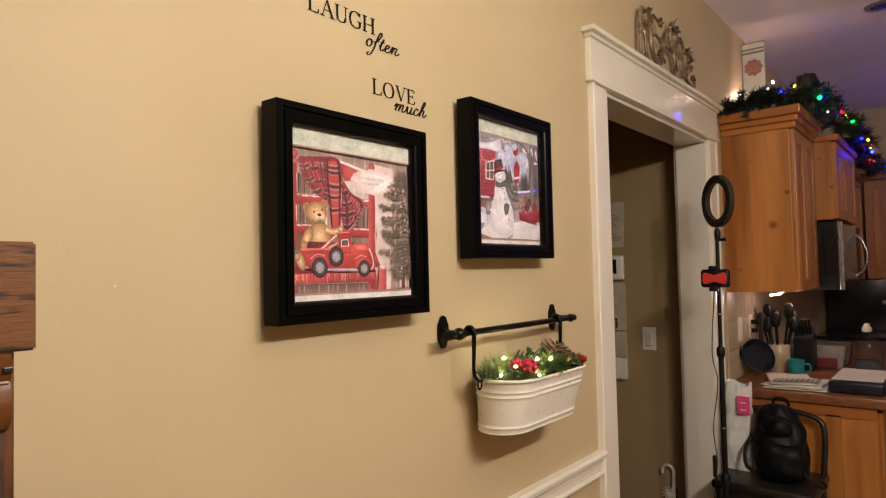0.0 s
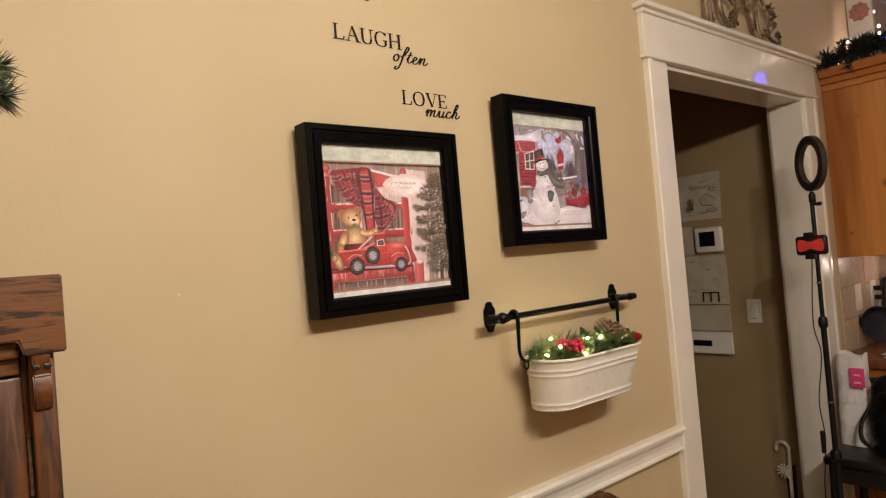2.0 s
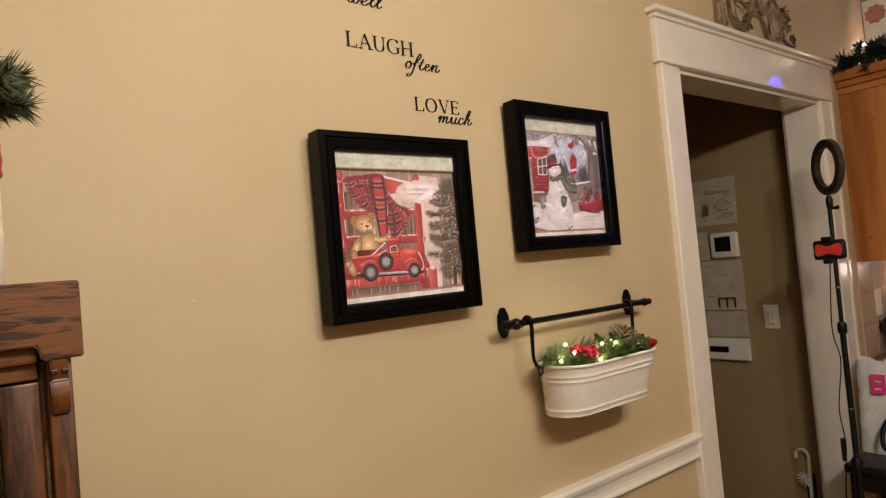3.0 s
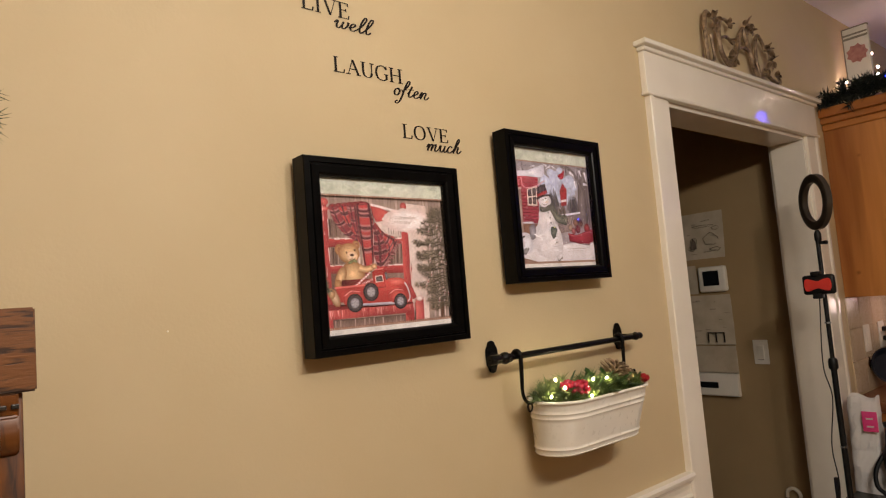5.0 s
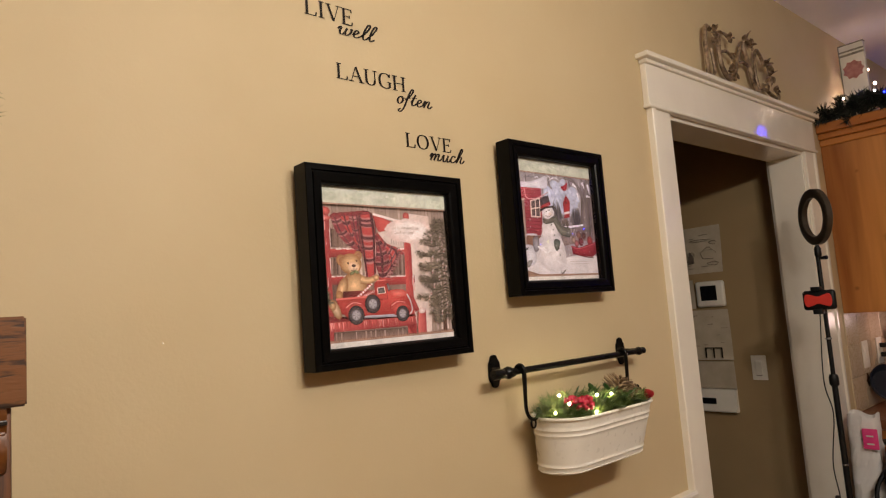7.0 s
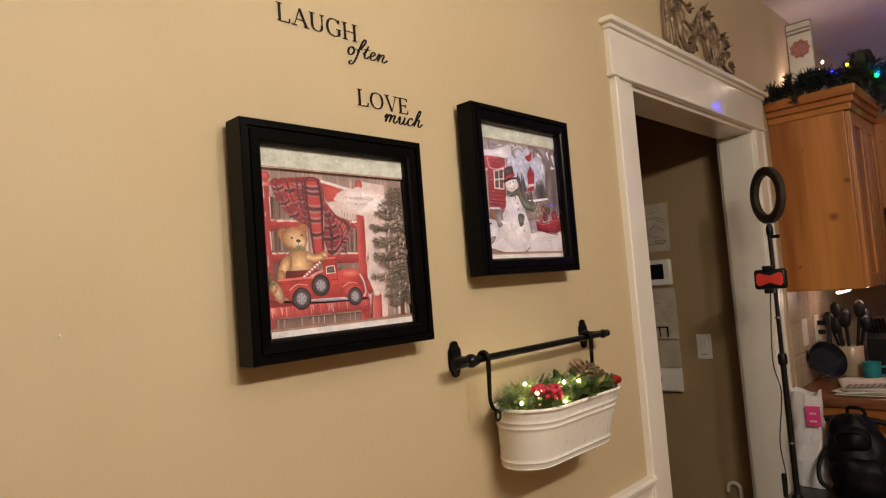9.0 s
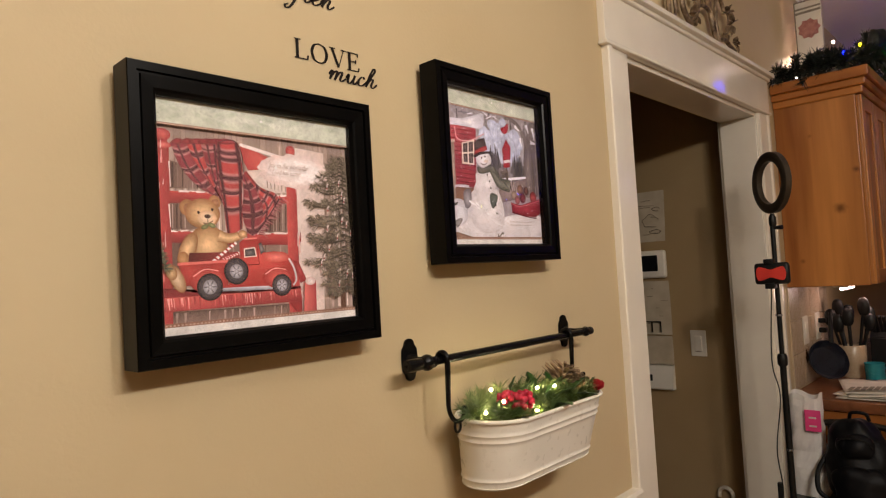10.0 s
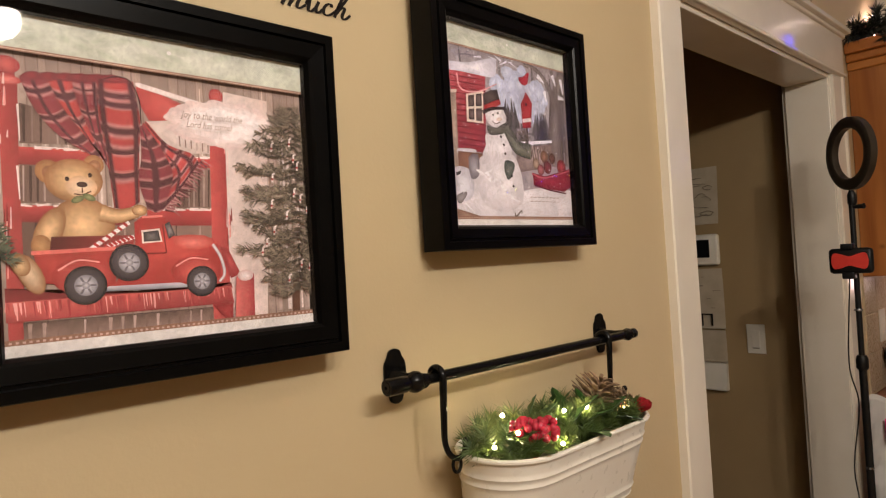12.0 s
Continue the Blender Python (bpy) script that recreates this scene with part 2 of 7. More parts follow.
def tube(points, radius, seg=10, bm=None, closed=False):
    """A round tube along points; radius a number or one a point."""
    bm = bm or bmesh.new()
    pts = [Vector(p) for p in points]
    n = len(pts)
    rad = radius if isinstance(radius, (list, tuple)) else [radius] * n
    rings, ref = [], None
    for i, p in enumerate(pts):
        a = pts[(i - 1) % n] if closed or i else p
        c = pts[(i + 1) % n] if closed or i < n - 1 else p
        t = (c - a).normalized()
        if ref is None:
            ref = t.orthogonal().normalized()
        ref = (ref - t * ref.dot(t)).normalized()
        s = t.cross(ref)
        rings.append([bm.verts.new(p + (ref * math.cos(k * 2 * math.pi / seg) + s * math.sin(k * 2 * math.pi / seg)) * rad[i]) for k in range(seg)])
    for i in range(n if closed else n - 1):
        r0, r1 = rings[i], rings[(i + 1) % n]
        for k in range(seg):
            bm.faces.new((r0[k], r0[(k + 1) % seg], r1[(k + 1) % seg], r1[k]))
    if not closed:
        bm.faces.new(rings[0][::-1])
        bm.faces.new(rings[-1])
    return bm


def lathe(profile, seg=24, axis=(0, 0, 1), place=(0, 0, 0), bm=None, sx=1.0, sy=1.0):
    """A turned body from (radius, height) pairs about axis at place."""
    b = bmesh.new()
    rings = []
    for r, h in profile:
        rings.append([b.verts.new((max(r, 1e-5) * sx * math.cos(k * 2 * math.pi / seg), max(r, 1e-5) * sy * math.sin(k * 2 * math.pi / seg), h)) for k in range(seg)])
    for r0, r1 in zip(rings, rings[1:]):
        for k in range(seg):
            b.faces.new((r0[k], r0[(k + 1) % seg], r1[(k + 1) % seg], r1[k]))
    b.faces.new(rings[0][::-1])
    b.faces.new(rings[-1])
    q = Vector((0, 0, 1)).rotation_difference(Vector(axis)).to_matrix().to_4x4()
    bmesh.ops.transform(b, matrix=Matrix.Translation(place) @ q, verts=b.verts)
    return b if bm is None else merge(bm, b)


def ball(place, r, seg=10, bm=None, squash=(1, 1, 1)):
    b = bmesh.new()
    bmesh.ops.create_uvsphere(b, u_segments=seg, v_segments=max(6, seg * 2 // 3), radius=r)
    bmesh.ops.scale(b, vec=squash, verts=b.verts)
    bmesh.ops.translate(b, vec=place, verts=b.verts)
    return b if bm is None else merge(bm, b)


def lump(place, radii, power=2.6, seg=28, rough=0.0, scale=12.0, bm=None):
    """A soft cushion-like body: a sphere swelled towards a box, creased by noise."""
    b = bmesh.new()
    bmesh.ops.create_uvsphere(b, u_segments=seg, v_segments=seg * 2 // 3, radius=1)
    for v in b.verts:
        d = v.co.normalized()
        k = (abs(d.x) ** power + abs(d.y) ** power + abs(d.z) ** power) ** (-1 / power)
        p = Vector((d.x * k * radii[0], d.y * k * radii[1], d.z * k * radii[2])) + Vector(place)
        v.co = p + d * rough * noise.noise(p * scale)
    return b if bm is None else merge(bm, b)


def prism(outline, axis, a0, a1, bev=0.0):
    """An outline of 2D points pushed from a0 to a1 along the axis ('x': (y, z), 'y': (x, z), 'z': (x, y))."""
    b = bmesh.new()
    put = {"x": lambda p, a: (a, p[0], p[1]), "y": lambda p, a: (p[0], a, p[1]), "z": lambda p, a: (p[0], p[1], a)}[axis]
    lo, hi = [b.verts.new(put(p, a0)) for p in outline], [b.verts.new(put(p, a1)) for p in outline]
    n = len(outline)
    b.faces.new(lo[::-1])
    b.faces.new(hi)
    for k in range(n):
        b.faces.new((lo[k], lo[(k + 1) % n], hi[(k + 1) % n], hi[k]))
    bmesh.ops.recalc_face_normals(b, faces=b.faces)
    if bev:
        bmesh.ops.bevel(b, geom=b.edges[:], offset=bev, segments=2, affect="EDGES")
    return b


def spline(points, steps=8, closed=False):
    """A smooth line through points of any dimension."""
    pts = [np.array(p, float) for p in points]
    n, out = len(pts), []
    for i in range(n if closed else n - 1):
        p1, p2 = pts[i], pts[(i + 1) % n]
        p0 = pts[i - 1] if closed or i else 2 * p1 - p2
        p3 = pts[(i + 2) % n] if closed or i < n - 2 else 2 * p2 - p1
        for s in range(steps):
            t = s / steps
            out.append(0.5 * (2 * p1 + (p2 - p0) * t + (2 * p0 - 5 * p1 + 4 * p2 - p3) * t * t + (3 * p1 - p0 - 3 * p2 + p3) * t ** 3))
    if not closed:
        out.append(pts[-1])
    return [tuple(float(q) for q in p) for p in out]


# ---- the rooms ----
WX = -0.829          # face of the picture wall
WB = -0.955          # its back
OY0, OY1, OZ = 1.966, 3.062, 2.025   # the opening
CEIL = 2.68


def structure(name, bm, mat, label, category):
    return tagged(part(name, bm, mat), label, category, kind="structure")


b = box(WB, WX, -2.6, OY0, 0, CEIL)
box(WB, WX, OY1, 6.2, 0, CEIL, bm=b)
box(WB, WX, OY0, OY1, OZ, CEIL, bm=b)
wall_west = structure("wall_west", b, M_WALL, "tan painted wall with fine orange-peel texture", "wall")
structure("wall_south", box(-0.955, 3.4, -2.75, -2.6, 0, CEIL), M_WALL, "plain tan painted wall", "wall")
structure("wall_east", box(3.4, 3.55, -2.6, 6.2, 0, CEIL), M_WALL, "plain tan painted wall", "wall")
structure("wall_north", box(-0.955, 3.4, 6.2, 6.35, 0, CEIL), M_WALL, "plain tan painted kitchen wall", "wall")
structure("wall_hall_north", box(-5.0, WB, 3.2, 3.32, 0, CEIL), M_HALL, "tan hallway wall, paint darkened to hold the dimness", "wall")
# west and south hall walls unseen, set far back to return little light
structure("wall_hall_west", box(-5.12, -5.0, -2.6, 3.32, 0, CEIL), M_HALL, "tan hallway wall, paint darkened to hold the dimness", "wall")
structure("wall_hall_south", box(-5.0, WB, -2.72, -2.6, 0, CEIL), M_HALL, "tan hallway wall, paint darkened to hold the dimness", "wall")
structure("floor", box(WB, 3.55, -2.75, 6.35, -0.05, 0), M_FLOOR, "brown wooden floor", "floor")
# hall floor unseen; its dark carpet tone only keeps the hall dark
structure("floor_hall", box(-5.12, WB, -2.75, 3.32, -0.05, 0), mottled("hall_floor_dark", lin(46, 36, 28), lin(58, 46, 36), 40, 0.95, 0, 0.4, 260, 0.1), "unseen hallway floor, made dark to cut bounced light", "floor")
structure("ceiling", box(-5.12, 3.55, -2.75, 6.35, CEIL, CEIL + 0.05), M_CEIL, "white textured ceiling", "ceiling")

# added below the ceiling, unseen, to keep the upper hall dark
structure("hall_bounce_blocker", box(-5.0, WB, -2.6, 3.2, 2.44, 2.47), mottled("dark_board", lin(52, 40, 28), lin(66, 52, 38), 8, 0.7), "unseen dark board added to cut bounced light in the hallway", "ceiling")

# door surround: jambs, casings, header board with cap
door = thing("door_1", (WX, 2.48, 0), "cased doorway with white painted trim and capped header", "doorway", kind="structure")


def under(ob, parent):
    ob.parent = parent
    if parent.type == "EMPTY":
        ob.matrix_parent_inverse = Matrix.Translation(-parent.location)
    return ob


def hang(name, bm, mat, parent, label="", smooth=False):
    return under(part(name, bm, mat, None, label, smooth), parent)


hang("jamb", box(WB - 0.012, WX, OY0, OY0 + 0.018, 0, OZ - 0.018, 0.002), M_TRIM, door)
hang("jamb", box(WB - 0.012, WX, OY1 - 0.018, OY1, 0, OZ - 0.018, 0.002), M_TRIM, door)
hang("head_jamb", box(WB - 0.012, WX, OY0, OY1, OZ - 0.018, OZ, 0.002), M_TRIM, door)


def casing(y0, y1, thick):
    """A flat board with a raised outer band."""
    out, inn = (y0, y1) if thick < 0 else (y1, y0)
    s = 1 if thick < 0 else -1
    pts = [(WX, out), (WX + 0.018, out), (WX + 0.021, out + 0.004 * s), (WX + 0.021, out + 0.020 * s), (WX + 0.015, out + 0.028 * s), (WX + 0.013, inn - 0.006 * s), (WX + 0.009, inn), (WX, inn)]
    return prism(pts, "z", 0, OZ - 0.003)


hang("casing", casing(OY0 - 0.114, OY0 + 0.006, -1), M_TRIM, door)
hang("casing", casing(OY1 - 0.004, OY1 + 0.102, 1), M_TRIM, door)
hang("header_board", box(WX, WX + 0.020, 1.840, 3.166, OZ, 2.162, 0.002), M_TRIM, door)
hang("header_bead", box(WX, WX + 0.027, 1.834, 3.172, OZ - 0.004, OZ + 0.008, 0.004), M_TRIM, door)
cap = box(WX, WX + 0.044, 1.818, 3.190, 2.174, 2.190, 0.003)
box(WX, WX + 0.030, 1.832, 3.176, 2.160, 2.174, 0.005, bm=cap)
hang("cap", cap, M_TRIM, door)
for y0, y1 in ((OY0 - 0.11, OY0 + 0.004), (OY1 - 0.004, OY1 + 0.11)):
    hang("back_casing", box(WB - 0.026, WB - 0.012, y0, y1, 0, OZ, 0.002), M_TRIM, door)

# chair rail along the wall
prof = [(0, 0.811), (0.010, 0.811), (0.016, 0.814), (0.018, 0.819), (0.016, 0.824), (0.011, 0.828), (0.010, 0.840), (0.012, 0.854), (0.018, 0.863), (0.0205, 0.865), (0.0205, 0.868), (0.026, 0.871), (0.027, 0.879), (0.022, 0.887), (0, 0.887)]
structure("trim", prism([(WX + d, z) for d, z in prof], "y", -2.6, OY0 - 0.106), M_TRIM, "white moulded chair rail along the wall", "chair rail")

# ---- wall lettering ----
def nib(bm, pts, wide, thin, to3d, smooth=True, slant=0.0):
    """A pen stroke: thick where it runs down, thin where it runs across."""
    line = spline(pts, 7) if smooth and len(pts) > 2 else list(pts)
    left, right = [], []
    for i, p in enumerate(line):
        a, c = line[max(0, i - 1)], line[min(len(line) - 1, i + 1)]
        dx, dy = c[0] - a[0], c[1] - a[1]
        d = math.hypot(dx, dy) or 1.0
        w = (thin + (wide - thin) * abs(dy / d) ** 1.6) / 2
        left.append(bm.verts.new(to3d(p[0] - dy / d * w, p[1] + dx / d * w)))
        right.append(bm.verts.new(to3d(p[0] + dy / d * w, p[1] - dx / d * w)))
    for k in range(len(line) - 1):
        bm.faces.new((left[k], right[k], right[k + 1], left[k + 1]))


# each glyph: advance, then strokes (weight, smooth, points) in a box one high
CAPS = {
    "L": (0.72, [(1, 0, [(0.16, 0), (0.16, 1)]), (1, 0, [(0.02, 0.015), (0.62, 0.015)]), (1, 0, [(0.02, 0.985), (0.32, 0.985)]), (0.55, 0, [(0.60, 0.0), (0.64, 0.24)])]),
    "I": (0.42, [(1, 0, [(0.19, 0), (0.19, 1)]), (1, 0, [(0.04, 0.015), (0.34, 0.015)]), (1, 0, [(0.04, 0.985), (0.34, 0.985)])]),
    "V": (0.86, [(1, 0, [(0.14, 1), (0.44, 0)]), (0.35, 0, [(0.44, 0), (0.72, 1)]), (1, 0, [(0.0, 0.985), (0.30, 0.985)]), (1, 0, [(0.58, 0.985), (0.86, 0.985)])]),
    "E": (0.72, [(1, 0, [(0.16, 0), (0.16, 1)]), (1, 0, [(0.02, 0.015), (0.60, 0.015)]), (1, 0, [(0.02, 0.985), (0.58, 0.985)]), (1, 0, [(0.16, 0.52), (0.46, 0.52)]),
                 (0.55, 0, [(0.58, 0.0), (0.63, 0.22)]), (0.55, 0, [(0.57, 1.0), (0.58, 0.80)]), (0.5, 0, [(0.46, 0.42), (0.46, 0.62)])]),
    "A": (0.88, [(0.35, 0, [(0.14, 0), (0.43, 1)]), (1, 0, [(0.43, 1), (0.75, 0)]), (1, 0, [(0.24, 0.36), (0.62, 0.36)]), (1, 0, [(0.0, 0.015), (0.28, 0.015)]), (1, 0, [(0.60, 0.015), (0.90, 0.015)])]),
    "U": (0.86, [(1, 1, [(0.17, 1), (0.17, 0.34), (0.24, 0.10), (0.44, 0.01), (0.62, 0.10), (0.69, 0.34)]), (0.45, 0, [(0.69, 0.3), (0.69, 1)]), (1, 0, [(0.02, 0.985), (0.32, 0.985)]), (1, 0, [(0.57, 0.985), (0.83, 0.985)])]),
    "G": (0.90, [(1, 1, [(0.74, 0.80), (0.62, 0.96), (0.44, 1.0), (0.20, 0.86), (0.11, 0.50), (0.20, 0.14), (0.46, 0.0), (0.64, 0.04), (0.75, 0.14)]), (1, 0, [(0.74, 0.08), (0.74, 0.42)]), (1, 0, [(0.58, 0.43), (0.86, 0.43)]), (0.5, 0, [(0.745, 0.76), (0.745, 1.0)])]),
    "H": (0.92, [(1, 0, [(0.17, 0), (0.17, 1)]), (1, 0, [(0.72, 0), (0.72, 1)]), (1, 0, [(0.17, 0.51), (0.72, 0.51)]), (1, 0, [(0.02, 0.015), (0.32, 0.015)]), (1, 0, [(0.02, 0.985), (0.32, 0.985)]), (1, 0, [(0.57, 0.015), (0.87, 0.015)]), (1, 0, [(0.57, 0.985), (0.87, 0.985)])]),
    "O": (0.94, [(1, 1, [(0.46, 1.0), (0.22, 0.88), (0.11, 0.50), (0.22, 0.12), (0.46, 0.0), (0.70, 0.12), (0.81, 0.50), (0.70, 0.88), (0.46, 1.0)])]),
}
# script letters, x-height one
SCRIPT = {
    "w": (1.25, [(1, 1, [(-0.10, 0.62), (0.08, 0.95), (0.20, 0.90), (0.12, 0.45), (0.22, 0.06), (0.42, 0.10), (0.62, 0.55), (0.70, 0.95)]), (1, 1, [(0.68, 0.92), (0.60, 0.40), (0.70, 0.05), (0.90, 0.14), (1.10, 0.60), (1.06, 0.95), (1.22, 0.80)])]),
    "e": (0.78, [(1, 1, [(-0.05, 0.34), (0.25, 0.46), (0.50, 0.74), (0.40, 0.98), (0.20, 0.84), (0.10, 0.42), (0.22, 0.06), (0.46, 0.06), (0.78, 0.36)])]),
    "l": (0.62, [(1, 1, [(-0.02, 0.36), (0.34, 0.95), (0.62, 1.75), (0.60, 2.10), (0.44, 2.02), (0.24, 1.30), (0.16, 0.46), (0.26, 0.05), (0.42, 0.08), (0.64, 0.36)])]),
    "o": (0.86, [(1, 1, [(0.42, 0.98), (0.18, 0.82), (0.08, 0.42), (0.22, 0.04), (0.46, 0.10), (0.62, 0.50), (0.52, 0.90), (0.40, 0.98), (0.52, 0.80), (0.90, 0.82)])]),
    "f": (0.66, [(1, 1, [(0.02, 0.60), (0.40, 1.10), (0.70, 1.80), (0.66, 2.15), (0.50, 2.05), (0.28, 1.20), (0.10, 0.0), (-0.12, -0.80), (-0.40, -1.05), (-0.52, -0.82), (-0.30, -0.62)]), (0.8, 0, [(0.10, 0.86), (0.56, 0.96)])]),
    "t": (0.62, [(1, 1, [(0.0, 0.40), (0.22, 0.90), (0.40, 1.55), (0.26, 1.00), (0.14, 0.40), (0.22, 0.05), (0.40, 0.08), (0.64, 0.36)]), (0.9, 0, [(0.02, 1.04), (0.60, 1.10)])]),
    "n": (1.05, [(1, 1, [(-0.04, 0.40), (0.14, 0.94), (0.20, 0.80), (0.10, 0.02)]), (1, 1, [(0.12, 0.20), (0.34, 0.78), (0.56, 0.98), (0.64, 0.80), (0.54, 0.30), (0.66, 0.04), (0.84, 0.14), (1.06, 0.44)])]),
    "m": (1.50, [(1, 1, [(-0.08, 0.50), (0.12, 0.95), (0.20, 0.80), (0.08, 0.02)]), (1, 1, [(0.10, 0.20), (0.34, 0.80), (0.54, 0.98), (0.60, 0.78), (0.50, 0.02)]), (1, 1, [(0.52, 0.20), (0.76, 0.80), (0.98, 0.98), (1.04, 0.78), (0.96, 0.28), (1.06, 0.04), (1.24, 0.12), (1.48, 0.42)])]),
    "u": (1.02, [(1, 1, [(-0.04, 0.50), (0.14, 0.95), (0.16, 0.50), (0.20, 0.08), (0.40, 0.06), (0.62, 0.45), (0.74, 0.95)]), (1, 1, [(0.73, 0.95), (0.64, 0.36), (0.74, 0.04), (0.92, 0.14), (1.04, 0.38)])]),
    "c": (0.80, [(1, 1, [(0.58, 0.76), (0.52, 0.96), (0.32, 0.94), (0.12, 0.60), (0.14, 0.20), (0.32, 0.02), (0.56, 0.12), (0.82, 0.42)])]),
    "h": (1.10, [(1, 1, [(-0.02, 0.36), (0.40, 1.10), (0.66, 1.80), (0.62, 2.12), (0.46, 2.00), (0.24, 1.10), (0.08, 0.02)]), (1, 1, [(0.12, 0.24), (0.34, 0.78), (0.56, 0.98), (0.64, 0.80), (0.56, 0.30), (0.68, 0.04), (0.86, 0.14), (1.10, 0.50)])]),
}


def lettering(name, word, glyphs, y0, y1, z0, high, wide, thin, slant, parent):
    """Each letter a sticker of its own, the word fitted between y0 and y1."""
    length = sum(glyphs[ch][0] for ch in word)
    k, pen = (y1 - y0) / length, 0.0
    for ch in word:
        adv, strokes = glyphs[ch]
        bm = bmesh.new()
        for i, (weight, smooth, pts) in enumerate(strokes):
            x = WX + 0.0012 + 0.00012 * i
            nib_fit(bm, pts, wide * weight, thin, x, y0 + pen * k, k, z0, high, slant, bool(smooth))
        hang("letter_" + ch.lower(), bm, M_VINYL, parent)
        pen += adv


def nib_fit(bm, pts, wide, thin, x, y, k, z, high, slant, smooth):
    nib(bm, [(y + u * k + v * high * slant, z + v * high) for u, v in pts], wide, thin, lambda a, c: (x, a, c), smooth)


for caps, script, cy, cz, sy, sz in (
        ("LIVE", "well", (0.685, 0.796), (2.027, 0.033), (0.757, 0.842), (2.004, 0.0165)),
        ("LAUGH", "often", (0.747, 0.918), (1.912, 0.031), (0.889, 0.984), (1.885, 0.0165)),
        ("LOVE", "much", (0.905, 1.034), (1.794, 0.030), (0.968, 1.066), (1.7715, 0.0160))):
    decal = thing("wall_lettering", (WX, cy[0], cz[0]), "black vinyl wall lettering reading %s %s" % (caps, script), "wall decal", "wall lettering")
    lettering("caps", caps, CAPS, cy[0], cy[1], cz[0], cz[1], 0.0054, 0.0018, 0.0, decal)
    lettering("script", script, SCRIPT, sy[0], sy[1], sz[0], sz[1], 0.0050, 0.0019, 0.28, decal)


# ---- framed prints ----
class Sheet:
    """Flat shapes in ink on a sheet of paper, u to the right and v up, both 0 to 1."""

    def __init__(self, x, y0, y1, z0, z1):
        self.x, self.y0, self.y1, self.z0, self.z1 = x, y0, y1, z0, z1
        self.verts, self.faces, self.inks, self.layer = [], [], [], 0

    def vert(self, u, v, ink):
        u, v = min(max(u, 0), 1), min(max(v, 0), 1)
        self.verts.append((self.x + self.layer * 0.0000012, self.y0 + u * (self.y1 - self.y0), self.z0 + v * (self.z1 - self.z0)))
        self.inks.append(ink)
        return len(self.verts) - 1

    def poly(self, pts, rim, mid=None, smooth=0):
        if smooth:
            pts = spline(pts, smooth, True)
        self.layer += 1
        mid = mid or rim
        cu, cv = sum(p[0] for p in pts) / len(pts), sum(p[1] for p in pts) / len(pts)
        c = self.vert(cu, cv, mid)
        ids = [self.vert(u, v, rim) for u, v in pts]
        for k in range(len(ids)):
            self.faces.append((c, ids[k], ids[(k + 1) % len(ids)]))

    def grad(self, pts, c0, c1, p0, p1):
        """A shape whose ink runs from c0 at p0 to c1 at p1."""
        self.layer += 1
        dx, dy = p1[0] - p0[0], p1[1] - p0[1]
        n = dx * dx + dy * dy or 1.0
        mid = (sum(p[0] for p in pts) / len(pts), sum(p[1] for p in pts) / len(pts))
        ids = []
        for p in [mid] + list(pts):
            f = min(1.0, max(0.0, ((p[0] - p0[0]) * dx + (p[1] - p0[1]) * dy) / n))
            ids.append(self.vert(p[0], p[1], tuple(c0[i] + (c1[i] - c0[i]) * f for i in range(3)) + (1.0,)))
        for k in range(1, len(ids)):
            self.faces.append((ids[0], ids[k], ids[k + 1] if k + 1 < len(ids) else ids[1]))

    def rect(self, u0, v0, u1, v1, rim, mid=None):
        self.poly([(u0, v0), (u1, v0), (u1, v1), (u0, v1)], rim, mid)

    def oval(self, u, v, ru, rv, rim, mid=None, turn=0.0, n=22):
        c, s = math.cos(radians(turn)), math.sin(radians(turn))
        self.poly([(u + ru * math.cos(a) * c - rv * math.sin(a) * s, v + ru * math.cos(a) * s + rv * math.sin(a) * c) for a in (2 * math.pi * k / n for k in range(n))], rim, mid)

    def stroke(self, p, q, w, ink, taper=1.0):
        dx, dy = q[0] - p[0], q[1] - p[1]
        d = math.hypot(dx, dy) or 1
        nx, ny = -dy / d * w / 2, dx / d * w / 2
        self.poly([(p[0] + nx, p[1] + ny), (p[0] - nx, p[1] - ny), (q[0] - nx * taper, q[1] - ny * taper), (q[0] + nx * taper, q[1] + ny * taper)], ink)

    def ribbon(self, line, w0, w1, ink, ink2=None, steps=7):
        """A band along a smooth line; ink2 for its edges."""
        pts = spline(line, steps)
        self.layer += 1
        rows = []
        for i, p in enumerate(pts):
            a, c = pts[max(0, i - 1)], pts[min(len(pts) - 1, i + 1)]
            d = math.hypot(c[0] - a[0], c[1] - a[1]) or 1
            w = (w0 + (w1 - w0) * i / (len(pts) - 1)) / 2
            nx, ny = -(c[1] - a[1]) / d * w, (c[0] - a[0]) / d * w
            rows.append((self.vert(p[0] + nx, p[1] + ny, ink2 or ink), self.vert(p[0], p[1], ink), self.vert(p[0] - nx, p[1] - ny, ink2 or ink)))
        for r, q in zip(rows, rows[1:]):
            self.faces += [(r[0], r[1], q[1], q[0]), (r[1], r[2], q[2], q[1])]
        return pts

